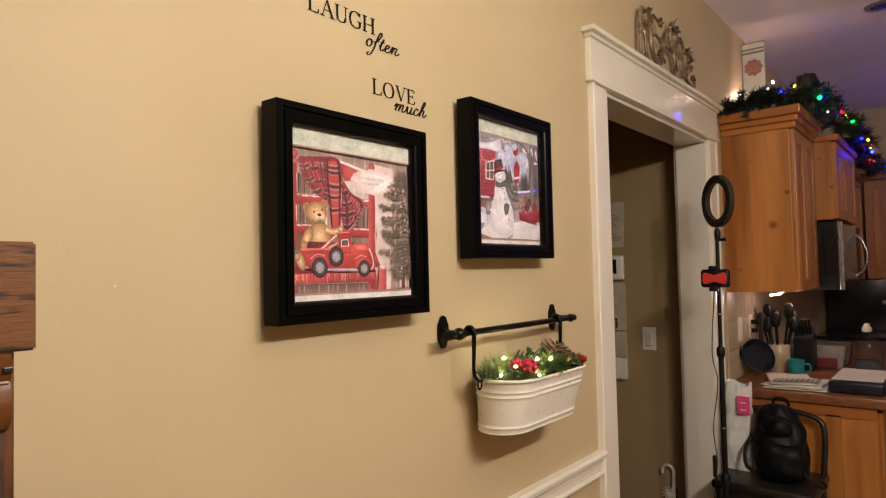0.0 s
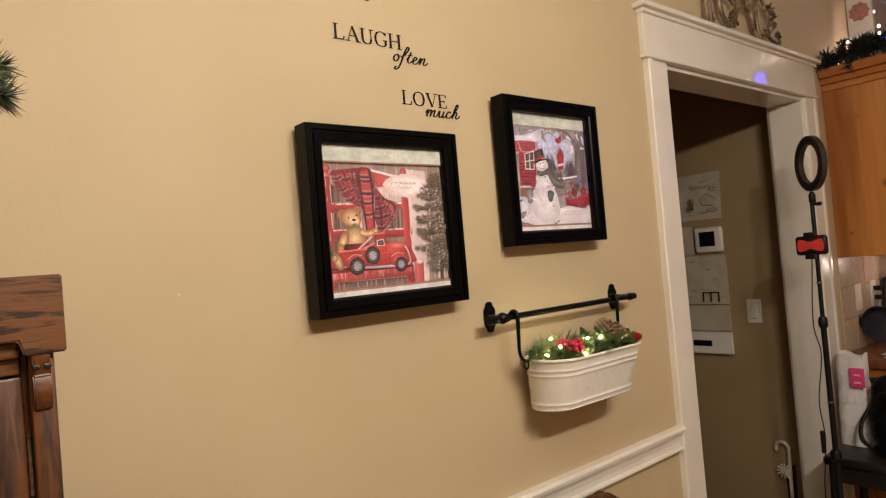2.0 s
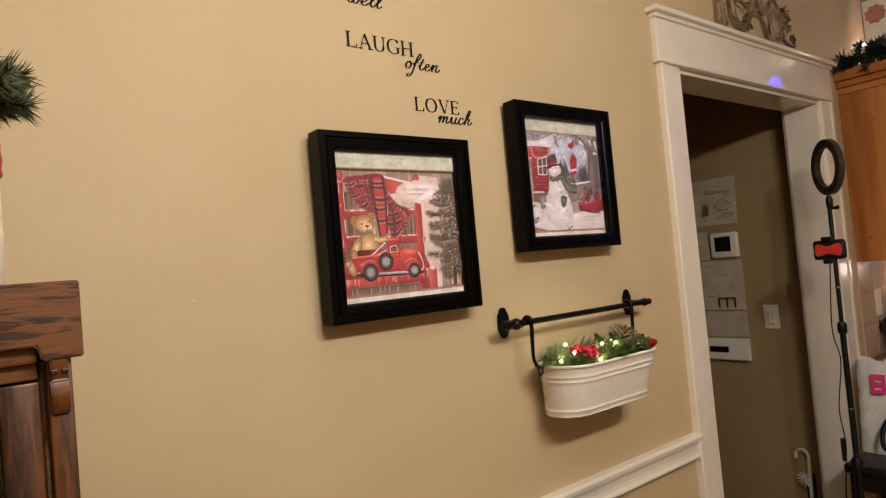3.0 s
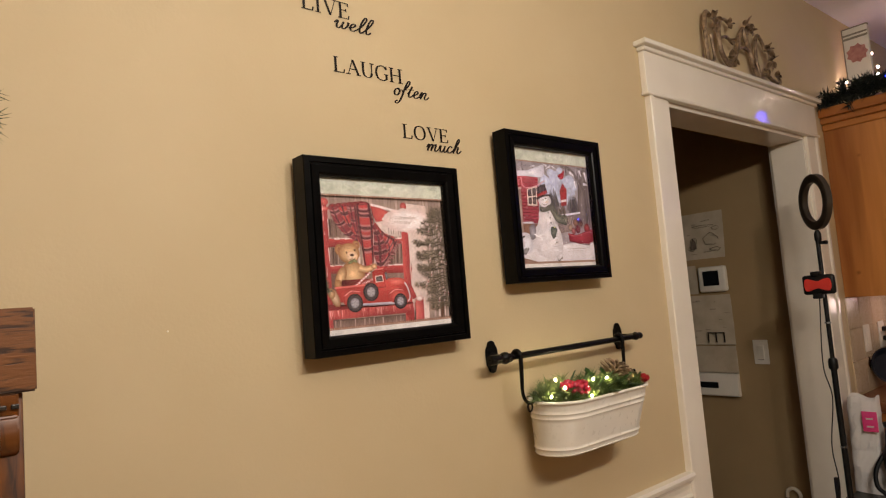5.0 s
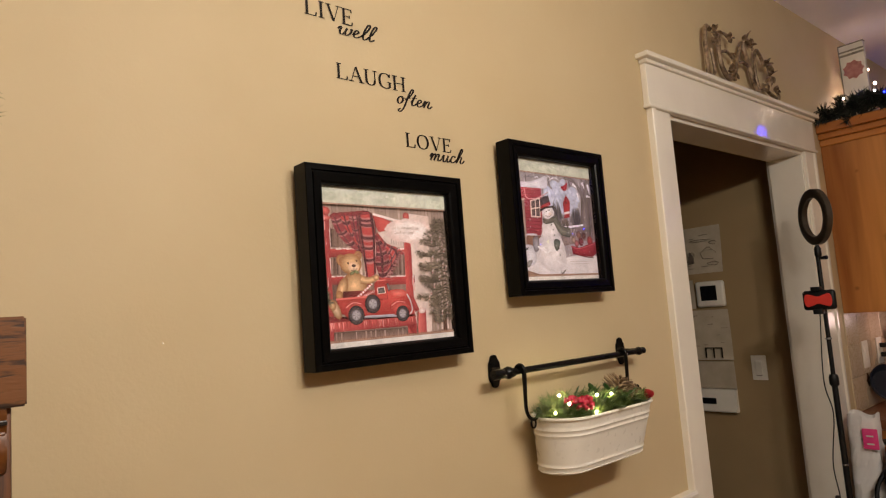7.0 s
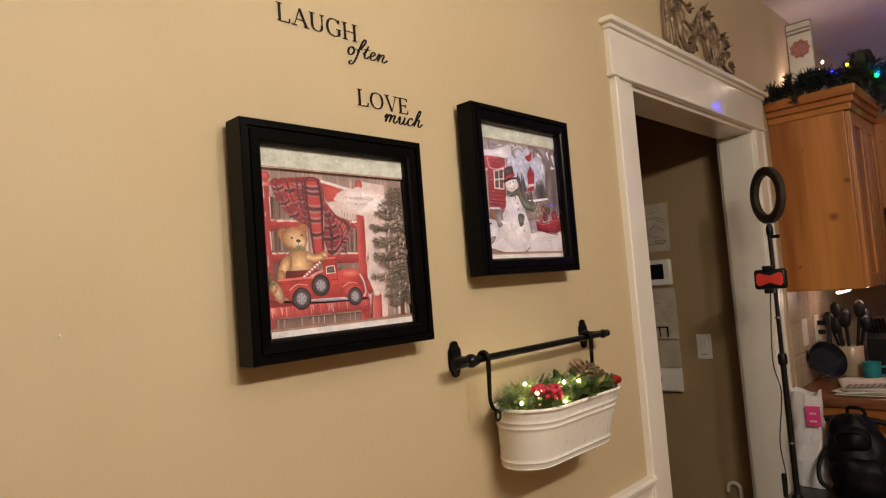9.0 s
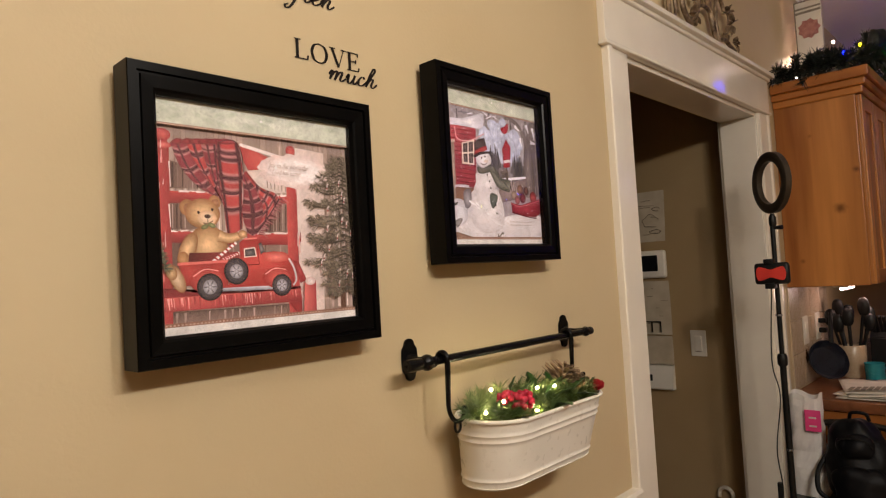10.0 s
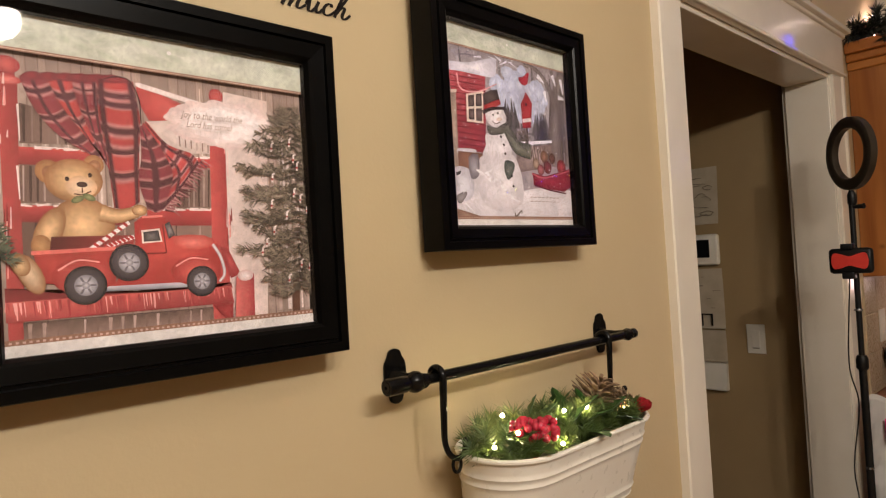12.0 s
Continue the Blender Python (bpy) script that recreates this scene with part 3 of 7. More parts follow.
    def cloth(self, left, right, across, along, base, dark, pale, rows=44, cols=14):
        """Woven check between two edges: dark stripes across and along, pale threads beside them, shaded folds at the edges."""
        a, c = spline(left, 12), spline(right, 12)
        self.layer += 1
        grid = []
        for i in range(rows + 1):
            t = i / rows
            p, q = a[min(int(t * (len(a) - 1)), len(a) - 1)], c[min(int(t * (len(c) - 1)), len(c) - 1)]
            row = []
            for j in range(cols + 1):
                f = j / cols
                sag = 0.010 * math.sin(math.pi * f)
                k = 0.62 + 0.45 * math.sin(math.pi * (0.12 + 0.76 * f))
                col = base
                near_t, near_f = min(abs(t - x) for x in along), min(abs(f - x) for x in across)
                if near_t < 0.028 or near_f < 0.075:
                    col = dark
                elif near_t < 0.052:
                    col = pale
                row.append(self.vert(p[0] + (q[0] - p[0]) * f, p[1] + (q[1] - p[1]) * f - sag, (col[0] * k, col[1] * k, col[2] * k, 1.0)))
            grid.append(row)
        for i in range(rows):
            for j in range(cols):
                self.faces.append((grid[i][j], grid[i][j + 1], grid[i + 1][j + 1], grid[i + 1][j]))

    def mesh(self, name):
        me = bpy.data.meshes.new(name)
        me.from_pydata(self.verts, [], self.faces)
        at = me.color_attributes.new("ink", "FLOAT_COLOR", "POINT")
        for k, ink in enumerate(self.inks):
            at.data[k].color = ink
        me.materials.append(M_PRINT)
        return me


# inks greyed and lifted: the glass's haze is mixed into the print colours
def ink(r, g, b, k=1.0):
    m = (r + g + b) / 3
    c = lin(r * 0.84 + m * 0.16 + 6, g * 0.84 + m * 0.16 + 4, min(255, (b * 0.84 + m * 0.16) * 1.04 + 4))
    return (c[0] * k, c[1] * k, c[2] * k, 1.0)


RED, REDHI, REDLO = ink(202, 72, 72), ink(234, 130, 122), ink(152, 52, 56)


def tree_ink(s, rng, u0, top, base, half, tiers, dark, light):
    """A fir drawn bough by bough, each set densely with short needle strokes."""
    def tone(g):
        return tuple(dark[i] + (light[i] - dark[i]) * g for i in range(3)) + (1.0,)
    for k in range(tiers):
        v = top - (k + rng.uniform(0.0, 1.0)) / tiers * (top - base)
        reach = half * min(1.0, (top - v) / 0.36 + 0.22) * (1.0 if v > 0.3 else 0.72)
        for side in (-1, 1):
            w = reach * rng.uniform(0.45, 1.0)
            dip = rng.uniform(0.02, 0.075)
            lift = rng.uniform(0.01, 0.06)
            s.ribbon([(u0, v), (u0 + side * w * 0.5, v - dip * 0.6), (u0 + side * w * 0.92, v - dip + lift * 0.7)], 0.010, 0.003, dark)
            for j in range(int(20 + 190 * w)):
                t = rng.random() ** 0.75
                p = (u0 + side * w * t, v - dip * t + lift * t * t + rng.uniform(-0.020, 0.016) * (1.1 - 0.6 * t))
                a = rng.uniform(-1.2, 1.0)
                ln = rng.uniform(0.016, 0.034)
                s.stroke(p, (p[0] + side * ln * math.cos(a), p[1] + ln * math.sin(a)), rng.uniform(0.003, 0.007), tone(rng.random() ** 1.5), 0.25)


def between(p, q, f):
    return (p[0] + (q[0] - p[0]) * f, p[1] + (q[1] - p[1]) * f)


def art_truck(s):
    """Teddy bear in a red toy truck on a red chair, with a plaid scarf and a fir."""
    rng = random.Random(11)
    s.rect(0, 0, 1, 1, ink(176, 152, 134), ink(190, 168, 150))
    for k in range(34):                                            # weathered boards
        u = k / 34
        g = rng.uniform(0.8, 1.08)
        s.rect(u, 0.05, u + 0.03, 0.9, ink(168, 142, 124, g), ink(196, 172, 154, g))
        s.stroke((u, 0.05), (u + rng.uniform(-0.004, 0.004), 0.9), 0.004, ink(140, 114, 100))
        s.stroke((u + 0.014, rng.uniform(0.1, 0.5)), (u + 0.016, rng.uniform(0.5, 0.9)), 0.006, ink(222, 204, 188), 0.4)
    s.grad([(0.689, 0.856), (0.859, 0.844), (0.818, 0.032), (0.677, 0.044)], ink(232, 212, 198), ink(214, 188, 172), (0.680, 0.579), (0.846, 0.588))
    for k in range(20):
        u = rng.uniform(0.86, 1.0)
        s.stroke((u, 0.06), (u + 0.004, rng.uniform(0.4, 0.88)), rng.uniform(0.004, 0.012), ink(*rng.choice(((196, 168, 152), (226, 206, 192), (176, 148, 132)))), 0.6)
    # chair back: dark gaps, rails with chipped white paint, posts with turned tops
    for a in (((0.065, 0.560), (0.190, 0.564), (0.186, 0.447), (0.062, 0.444)), ((0.512, 0.578), (0.632, 0.589), (0.625, 0.438), (0.506, 0.436)), ((0.070, 0.738), (0.221, 0.707), (0.218, 0.626), (0.067, 0.619)), ((0.060, 0.396), (0.624, 0.400), (0.614, 0.178), (0.055, 0.208))):
        s.grad(list(a), ink(112, 84, 72), ink(150, 122, 106), a[0], a[1])
        for k in range(7):
            f = (k + 0.5) / 7
            p, q = (a[0][0] + (a[1][0] - a[0][0]) * f, a[0][1] - 0.006), (a[3][0] + (a[2][0] - a[3][0]) * f, a[3][1] + 0.006)
            s.stroke(p, q, rng.uniform(0.004, 0.010), ink(*rng.choice(((176, 150, 134), (82, 60, 52), (140, 112, 98)))), 0.7)
    for a in (((0.060, 0.609), (0.280, 0.611), (0.278, 0.561), (0.059, 0.557)), ((0.055, 0.439), (0.353, 0.433), (0.351, 0.377), (0.054, 0.390)), ((0.419, 0.598), (0.638, 0.617), (0.637, 0.580), (0.418, 0.562)), ((0.412, 0.429), (0.635, 0.435), (0.633, 0.377), (0.410, 0.377))):
        s.grad(list(a), ink(208, 70, 66), ink(140, 44, 46), a[0], a[3])
        for k in range(12):
            f = rng.random()
            p = (a[0][0] + (a[1][0] - a[0][0]) * f, a[0][1] + (a[1][1] - a[0][1]) * f)
            s.stroke(p, (p[0] + rng.uniform(0.015, 0.05), p[1] + rng.uniform(-0.004, 0.004)), rng.uniform(0.006, 0.012), ink(240, 218, 206), 0.4)
    s.poly([(0.394, 0.833), (0.458, 0.822), (0.553, 0.788), (0.690, 0.794), (0.687, 0.737), (0.551, 0.724), (0.431, 0.725), (0.403, 0.776)], ink(186, 62, 58), ink(224, 92, 82))
    for k in range(14):
        f = k / 14
        s.oval(*between((0.410, 0.837), (0.624, 0.796), f), 0.018, 0.009, ink(226, 206, 196), ink(246, 236, 226), -14, 10)
    s.poly([(0.419, 0.720), (0.519, 0.736), (0.638, 0.732), (0.634, 0.630), (0.563, 0.625), (0.502, 0.642), (0.445, 0.677)], ink(206, 184, 168), ink(232, 216, 202))
    for x in range(6):
        s.stroke(between((0.526, 0.722), (0.628, 0.728), x / 5), between((0.528, 0.647), (0.624, 0.632), x / 5), 0.007, ink(*rng.choice(((150, 122, 108), (186, 160, 144)))), 0.6)
    post = [(0.018, 0.797), (0.068, 0.797), (0.063, 0.546), (0.064, 0.234), (0.056, 0.038), (0.020, 0.037), (0.021, 0.415)]
    s.grad(post, ink(206, 70, 66), ink(156, 50, 50), (0.011, 0.544), (0.071, 0.547))
    s.grad([(0.634, 0.791), (0.690, 0.791), (0.684, 0.423), (0.677, 0.044), (0.612, 0.050), (0.625, 0.423)], ink(214, 80, 74), ink(160, 50, 50), (0.625, 0.576), (0.691, 0.580))
    for c, w in (((0.041, 0.846), 0.036), ((0.662, 0.837), 0.026)):
        s.oval(c[0], c[1], w, 0.026, ink(170, 52, 52), ink(226, 98, 88))
        s.rect(c[0] - w * 0.6, c[1] - 0.038, c[0] + w * 0.6, c[1] - 0.022, ink(150, 44, 46), ink(196, 66, 62))
        s.oval(c[0], c[1] - 0.044, w * 1.05, 0.014, ink(190, 62, 60), ink(236, 128, 116))
    for k in range(18):
        v = rng.uniform(0.1, 0.8)
        for u in (0.026, 0.690):
            p = (u + rng.uniform(-0.012, 0.012), v)
            s.stroke(p, (p[0] + 0.002, p[1] + rng.uniform(0.02, 0.07)), rng.uniform(0.003, 0.007), ink(*rng.choice(((240, 150, 138), (148, 40, 42), (236, 196, 184)))), 0.4)
    s.stroke((0.066, 0.734), (0.068, 0.626), 0.006, ink(240, 222, 210), 0.5)
    s.stroke((0.059, 0.553), (0.062, 0.455), 0.006, ink(240, 222, 210), 0.5)
    # white cloud behind the two lines of writing, fading into the paint
    c = (0.687, 0.737)
    for lo, hi, col in ((0.85, 1.2, (230, 204, 192)), (0.7, 1.02, (236, 214, 202)), (0.5, 0.85, (243, 226, 215)), (0.0, 0.7, (250, 238, 228))):
        for k in range(110):
            a, f = rng.uniform(0, 2 * math.pi), rng.uniform(lo, hi)
            s.oval(c[0] + 0.152 * f * math.cos(a), c[1] + 0.062 * f * math.sin(a), 0.034, 0.015, ink(*(v - 5 for v in col)), ink(*col), rng.uniform(-25, 25), 10)
    # plaid scarf: pleats, hanging end, looped end with fringe
    base, bright, dark, pale = ink(152, 58, 64), ink(196, 66, 62), ink(96, 48, 54), ink(200, 128, 122)
    s.cloth([(0.400, 0.710), (0.401, 0.608), (0.389, 0.521), (0.413, 0.432)], [(0.411, 0.717), (0.472, 0.620), (0.498, 0.540), (0.462, 0.429)], (0.5,), (0.2, 0.45, 0.7, 0.95), base, dark, pale)
    s.cloth([(0.411, 0.717), (0.472, 0.620), (0.498, 0.540), (0.462, 0.429)], [(0.418, 0.723), (0.486, 0.651), (0.563, 0.625), (0.591, 0.593)], (0.35, 0.8), (0.3, 0.52, 0.75, 0.95), bright, dark, pale)
    for k in range(46):
        p = between((0.599, 0.606), (0.468, 0.429), k / 45)
        s.stroke(p, (p[0] + rng.uniform(0.015, 0.040), p[1] - rng.uniform(0.0, 0.035)), 0.006, rng.choice((ink(140, 70, 72), ink(190, 128, 122), ink(104, 46, 50))), 0.4)
    s.cloth([(0.071, 0.818), (0.110, 0.720), (0.179, 0.641), (0.275, 0.586)], [(0.142, 0.826), (0.179, 0.741), (0.236, 0.660), (0.290, 0.598)], (0.45,), (0.14, 0.42, 0.70, 0.93), base, dark, pale)
    s.cloth([(0.140, 0.826), (0.179, 0.741), (0.236, 0.660), (0.290, 0.598)], [(0.209, 0.833), (0.225, 0.746), (0.258, 0.661), (0.297, 0.570)], (0.5,), (0.20, 0.50, 0.80), bright, dark, pale)
    s.cloth([(0.206, 0.832), (0.225, 0.746), (0.258, 0.661), (0.297, 0.570)], [(0.284, 0.840), (0.284, 0.752), (0.289, 0.650), (0.311, 0.553)], (0.4, 0.8), (0.12, 0.40, 0.66, 0.90), base, dark, pale)
    s.cloth([(0.278, 0.842), (0.280, 0.727), (0.298, 0.587), (0.312, 0.433)], [(0.386, 0.847), (0.402, 0.725), (0.394, 0.593), (0.389, 0.454)], (0.10, 0.92), (0.14, 0.22, 0.44, 0.60, 0.78), bright, dark, pale)
    for k in range(6):
        p, q = between((0.076, 0.817), (0.267, 0.841), k / 5), between((0.135, 0.825), (0.380, 0.847), k / 5)
        s.poly([p, ((p[0] + q[0]) / 2, (p[1] + q[1]) / 2 + 0.016), q, ((p[0] + q[0]) / 2, (p[1] + q[1]) / 2 - 0.012)], ink(120, 40, 46), ink(176, 62, 64), 3)
    s.ribbon([(0.283, 0.833), (0.332, 0.854), (0.375, 0.847), (0.402, 0.789), (0.405, 0.710)], 0.004, 0.004, ink(58, 26, 30))
    # seat, its rail, legs and the front post
    s.grad([(0.015, 0.200), (0.154, 0.176), (0.592, 0.146), (0.683, 0.175), (0.687, 0.156), (0.016, 0.152)], ink(120, 34, 38), ink(150, 46, 48), (0.015, 0.210), (0.014, 0.152))
    s.grad([(0.016, 0.159), (0.682, 0.162), (0.690, 0.103), (0.015, 0.101)], ink(222, 92, 84), ink(150, 46, 48), (0.314, 0.161), (0.318, 0.099))
    for k in range(90):
        p = between((0.021, 0.144), (0.671, 0.145), rng.random())
        s.stroke((p[0], p[1] + 0.012), (p[0] + 0.003, p[1] - rng.uniform(0.01, 0.04)), rng.uniform(0.003, 0.008), rng.choice((ink(244, 168, 156), ink(166, 50, 52), ink(224, 104, 96), ink(190, 66, 64))), 0.4)
    s.grad([(0.056, 0.099), (0.614, 0.094), (0.614, 0.039), (0.057, 0.046)], ink(92, 70, 60), ink(158, 128, 112), (0.312, 0.090), (0.313, 0.041))
    for k in range(16):
        s.stroke(between((0.073, 0.093), (0.607, 0.088), k / 15), between((0.071, 0.047), (0.604, 0.040), k / 15), rng.uniform(0.004, 0.012), ink(*rng.choice(((196, 168, 152), (120, 94, 82), (170, 142, 126)))), 0.6)
    s.poly([(0.647, 0.303), (0.678, 0.293), (0.720, 0.204), (0.683, 0.190)], ink(156, 44, 46), ink(206, 78, 74))
    s.poly([(0.614, 0.100), (0.687, 0.103), (0.684, 0.044), (0.656, 0.051)], ink(150, 42, 44), ink(196, 66, 62))
    # bear
    fur, furhi, furlo = ink(208, 156, 96), ink(246, 204, 142), ink(160, 104, 58)
    s.oval(*(0.222, 0.377), 0.090, 0.088, furlo, furhi)
    s.oval(*(0.132, 0.363), 0.036, 0.074, furlo, furhi, -24)
    s.oval(*(0.109, 0.321), 0.026, 0.030, furlo, fur)
    s.ribbon([(0.272, 0.418), (0.321, 0.408), (0.381, 0.422)], 0.055, 0.036, furhi, furlo)
    s.oval(*(0.387, 0.427), 0.024, 0.018, furlo, furhi)
    for c, r in (((0.135, 0.540), 0.034), ((0.259, 0.568), 0.029)):
        s.oval(c[0], c[1], r, r * 1.05, furlo, fur)
        s.oval(c[0] + 0.003, c[1] - 0.004, r * 0.58, r * 0.62, ink(150, 96, 62), ink(186, 130, 88))
    s.oval(*(0.203, 0.516), 0.080, 0.066, furlo, furhi)
    s.oval(*(0.222, 0.497), 0.044, 0.034, ink(212, 168, 120), ink(246, 220, 180))
    s.oval(*(0.224, 0.504), 0.015, 0.009, ink(78, 52, 42))
    s.oval(*(0.184, 0.520), 0.006, 0.007, ink(62, 42, 34))
    s.oval(*(0.247, 0.534), 0.006, 0.007, ink(62, 42, 34))
    s.stroke((0.224, 0.494), (0.224, 0.478), 0.004, ink(96, 60, 40))
    s.ribbon([(0.201, 0.475), (0.224, 0.473), (0.248, 0.484)], 0.004, 0.004, ink(110, 70, 46))
    for c, t in (((0.210, 0.458), 24), ((0.242, 0.465), -24)):
        s.oval(c[0], c[1], 0.019, 0.010, ink(92, 104, 60), ink(150, 154, 98), t)
    # truck bed, canes, cab, bonnet
    s.grad([(0.136, 0.345), (0.367, 0.347), (0.365, 0.294), (0.129, 0.294)], ink(96, 34, 34), ink(160, 56, 52), (0.136, 0.345), (0.367, 0.325))
    for a, c in (((0.232, 0.300), (0.354, 0.388)), ((0.280, 0.310), (0.367, 0.342))):
        s.stroke(a, c, 0.013, ink(242, 232, 222))
        for j in range(7):
            p = (a[0] + (c[0] - a[0]) * (j / 7 + 0.04), a[1] + (c[1] - a[1]) * (j / 7 + 0.04))
            s.stroke((p[0] - 0.005, p[1] + 0.006), (p[0] + 0.007, p[1] - 0.003), 0.008, ink(190, 44, 44))
    s.poly([(0.086, 0.298), (0.308, 0.307), (0.307, 0.189), (0.273, 0.186), (0.165, 0.201), (0.091, 0.209), (0.097, 0.261)], ink(172, 48, 44), ink(214, 74, 64))
    s.stroke((0.083, 0.298), (0.311, 0.306), 0.012, ink(234, 108, 96))
    s.poly([(0.298, 0.184), (0.369, 0.302), (0.369, 0.388), (0.394, 0.408), (0.455, 0.412), (0.485, 0.379), (0.493, 0.338), (0.594, 0.343), (0.640, 0.312), (0.649, 0.198), (0.594, 0.178), (0.473, 0.174)], ink(176, 48, 44), ink(218, 76, 66))
    s.poly([(0.490, 0.341), (0.594, 0.343), (0.637, 0.312), (0.565, 0.292), (0.491, 0.306)], ink(206, 66, 58), ink(240, 128, 112), 2)
    s.stroke((0.393, 0.405), (0.458, 0.409), 0.008, ink(238, 124, 110))
    s.poly([(0.389, 0.362), (0.447, 0.368), (0.454, 0.324), (0.390, 0.319)], ink(226, 208, 190))
    s.poly([(0.395, 0.356), (0.442, 0.362), (0.448, 0.328), (0.396, 0.325)], ink(44, 40, 42), ink(128, 122, 118))
    s.poly([(0.463, 0.382), (0.479, 0.391), (0.496, 0.347), (0.474, 0.332)], ink(50, 46, 48), ink(150, 144, 140))
    s.stroke((0.457, 0.382), (0.465, 0.287), 0.004, ink(120, 30, 30))
    s.stroke((0.465, 0.287), (0.374, 0.285), 0.004, ink(120, 30, 30))
    s.grad([(0.275, 0.188), (0.531, 0.186), (0.527, 0.168), (0.272, 0.172)], ink(206, 206, 212), ink(110, 106, 112), (0.388, 0.189), (0.387, 0.168))
    for c, r1, r2 in (((0.219, 0.224), 0.088, 0.056), ((0.562, 0.223), 0.086, 0.050)):
        s.oval(c[0], c[1], r1, r2, ink(168, 44, 42), ink(232, 96, 84))
        s.ribbon([(c[0] - r1 * 0.8, c[1] + r2 * 0.35), (c[0] - r1 * 0.2, c[1] + r2 * 0.86), (c[0] + r1 * 0.5, c[1] + r2 * 0.72)], 0.006, 0.004, ink(244, 160, 146))
    s.ribbon([(0.623, 0.312), (0.649, 0.266), (0.660, 0.210), (0.641, 0.180)], 0.012, 0.010, ink(240, 232, 226), ink(170, 160, 160))
    for c, r in (((0.222, 0.195), 0.060), ((0.579, 0.186), 0.053), ((0.349, 0.259), 0.060)):
        s.oval(c[0], c[1], r, r, ink(40, 36, 38), ink(84, 78, 80))
        s.oval(c[0], c[1], r * 0.86, r * 0.86, ink(70, 64, 66), ink(96, 90, 92))
        s.oval(c[0], c[1], r * 0.54, r * 0.54, ink(136, 132, 136), ink(226, 224, 226))
        for k in range(6):
            a = k * math.pi / 3
            s.stroke((c[0] + r * 0.2 * math.cos(a), c[1] + r * 0.2 * math.sin(a)), (c[0] + r * 0.48 * math.cos(a), c[1] + r * 0.48 * math.sin(a)), 0.006, ink(112, 108, 114))
        s.oval(c[0], c[1], r * 0.18, r * 0.18, ink(130, 126, 130), ink(206, 204, 206))
    s.oval(*(0.079, 0.236), 0.030, 0.064, furlo, ink(240, 212, 168), 24)
    s.oval(*(0.055, 0.265), 0.024, 0.034, furlo, furhi, 20)
    # fir with canes
    s.poly([(0.926, 0.178), (0.954, 0.177), (0.951, 0.037), (0.919, 0.039)], ink(96, 62, 44))
    c = (0.954, 0.847)
    tree_ink(s, rng, c[0], c[1], 0.13, 0.25, 34, ink(72, 62, 48), ink(158, 142, 116))
    for k in range(16):
        v = rng.uniform(0.14, 0.74)
        u = c[0] + rng.uniform(-0.20, 0.05) * min(1.0, 1.9 * (0.92 - v))
        s.stroke((u, v), (u + 0.003, v + 0.030), 0.007, ink(240, 220, 208))
        s.stroke((u, v + 0.008), (u + 0.002, v + 0.015), 0.007, ink(190, 50, 48))
        s.stroke((u + 0.003, v + 0.030), (u + 0.012, v + 0.034), 0.006, ink(240, 220, 208))
    c = (0.019, 0.364)
    tree_ink(s, rng, 0.0, c[1] + 0.03, c[1] - 0.10, 0.09, 3, ink(44, 52, 38), ink(120, 126, 96))
    s.grad([(0.698, 0.197), (0.763, 0.202), (0.759, 0.042), (0.685, 0.043)], ink(230, 110, 100), ink(160, 48, 50), (0.694, 0.112), (0.759, 0.108))
    s.oval(*(0.730, 0.197), 0.030, 0.020, ink(214, 176, 164), ink(246, 234, 224))
    mount(s)


def mount(s):
    """Pale green band above, printed border lines, white strip below."""
    s.rect(0, 0.892, 1, 1, ink(198, 204, 178), ink(216, 218, 196))
    rng = random.Random(4)
    for k in range(30):
        s.oval(rng.random(), rng.uniform(0.91, 0.99), rng.uniform(0.03, 0.08), rng.uniform(0.010, 0.02), ink(204, 208, 184), ink(186, 196, 166), rng.uniform(-30, 30))
    s.rect(0, 0.884, 1, 0.894, ink(150, 104, 80))
    s.rect(0, 0.887, 1, 0.890, ink(206, 170, 146))
    s.rect(0, 0.036, 1, 0.052, ink(150, 104, 80))
    for k in range(60):
        s.rect(k / 60, 0.040, k / 60 + 0.008, 0.046, ink(206, 170, 146))
    s.rect(0, 0, 1, 0.036, ink(226, 220, 206), ink(232, 226, 212))
    s.oval(0.5, 0.956, 0.007, 0.007, ink(232, 230, 218))


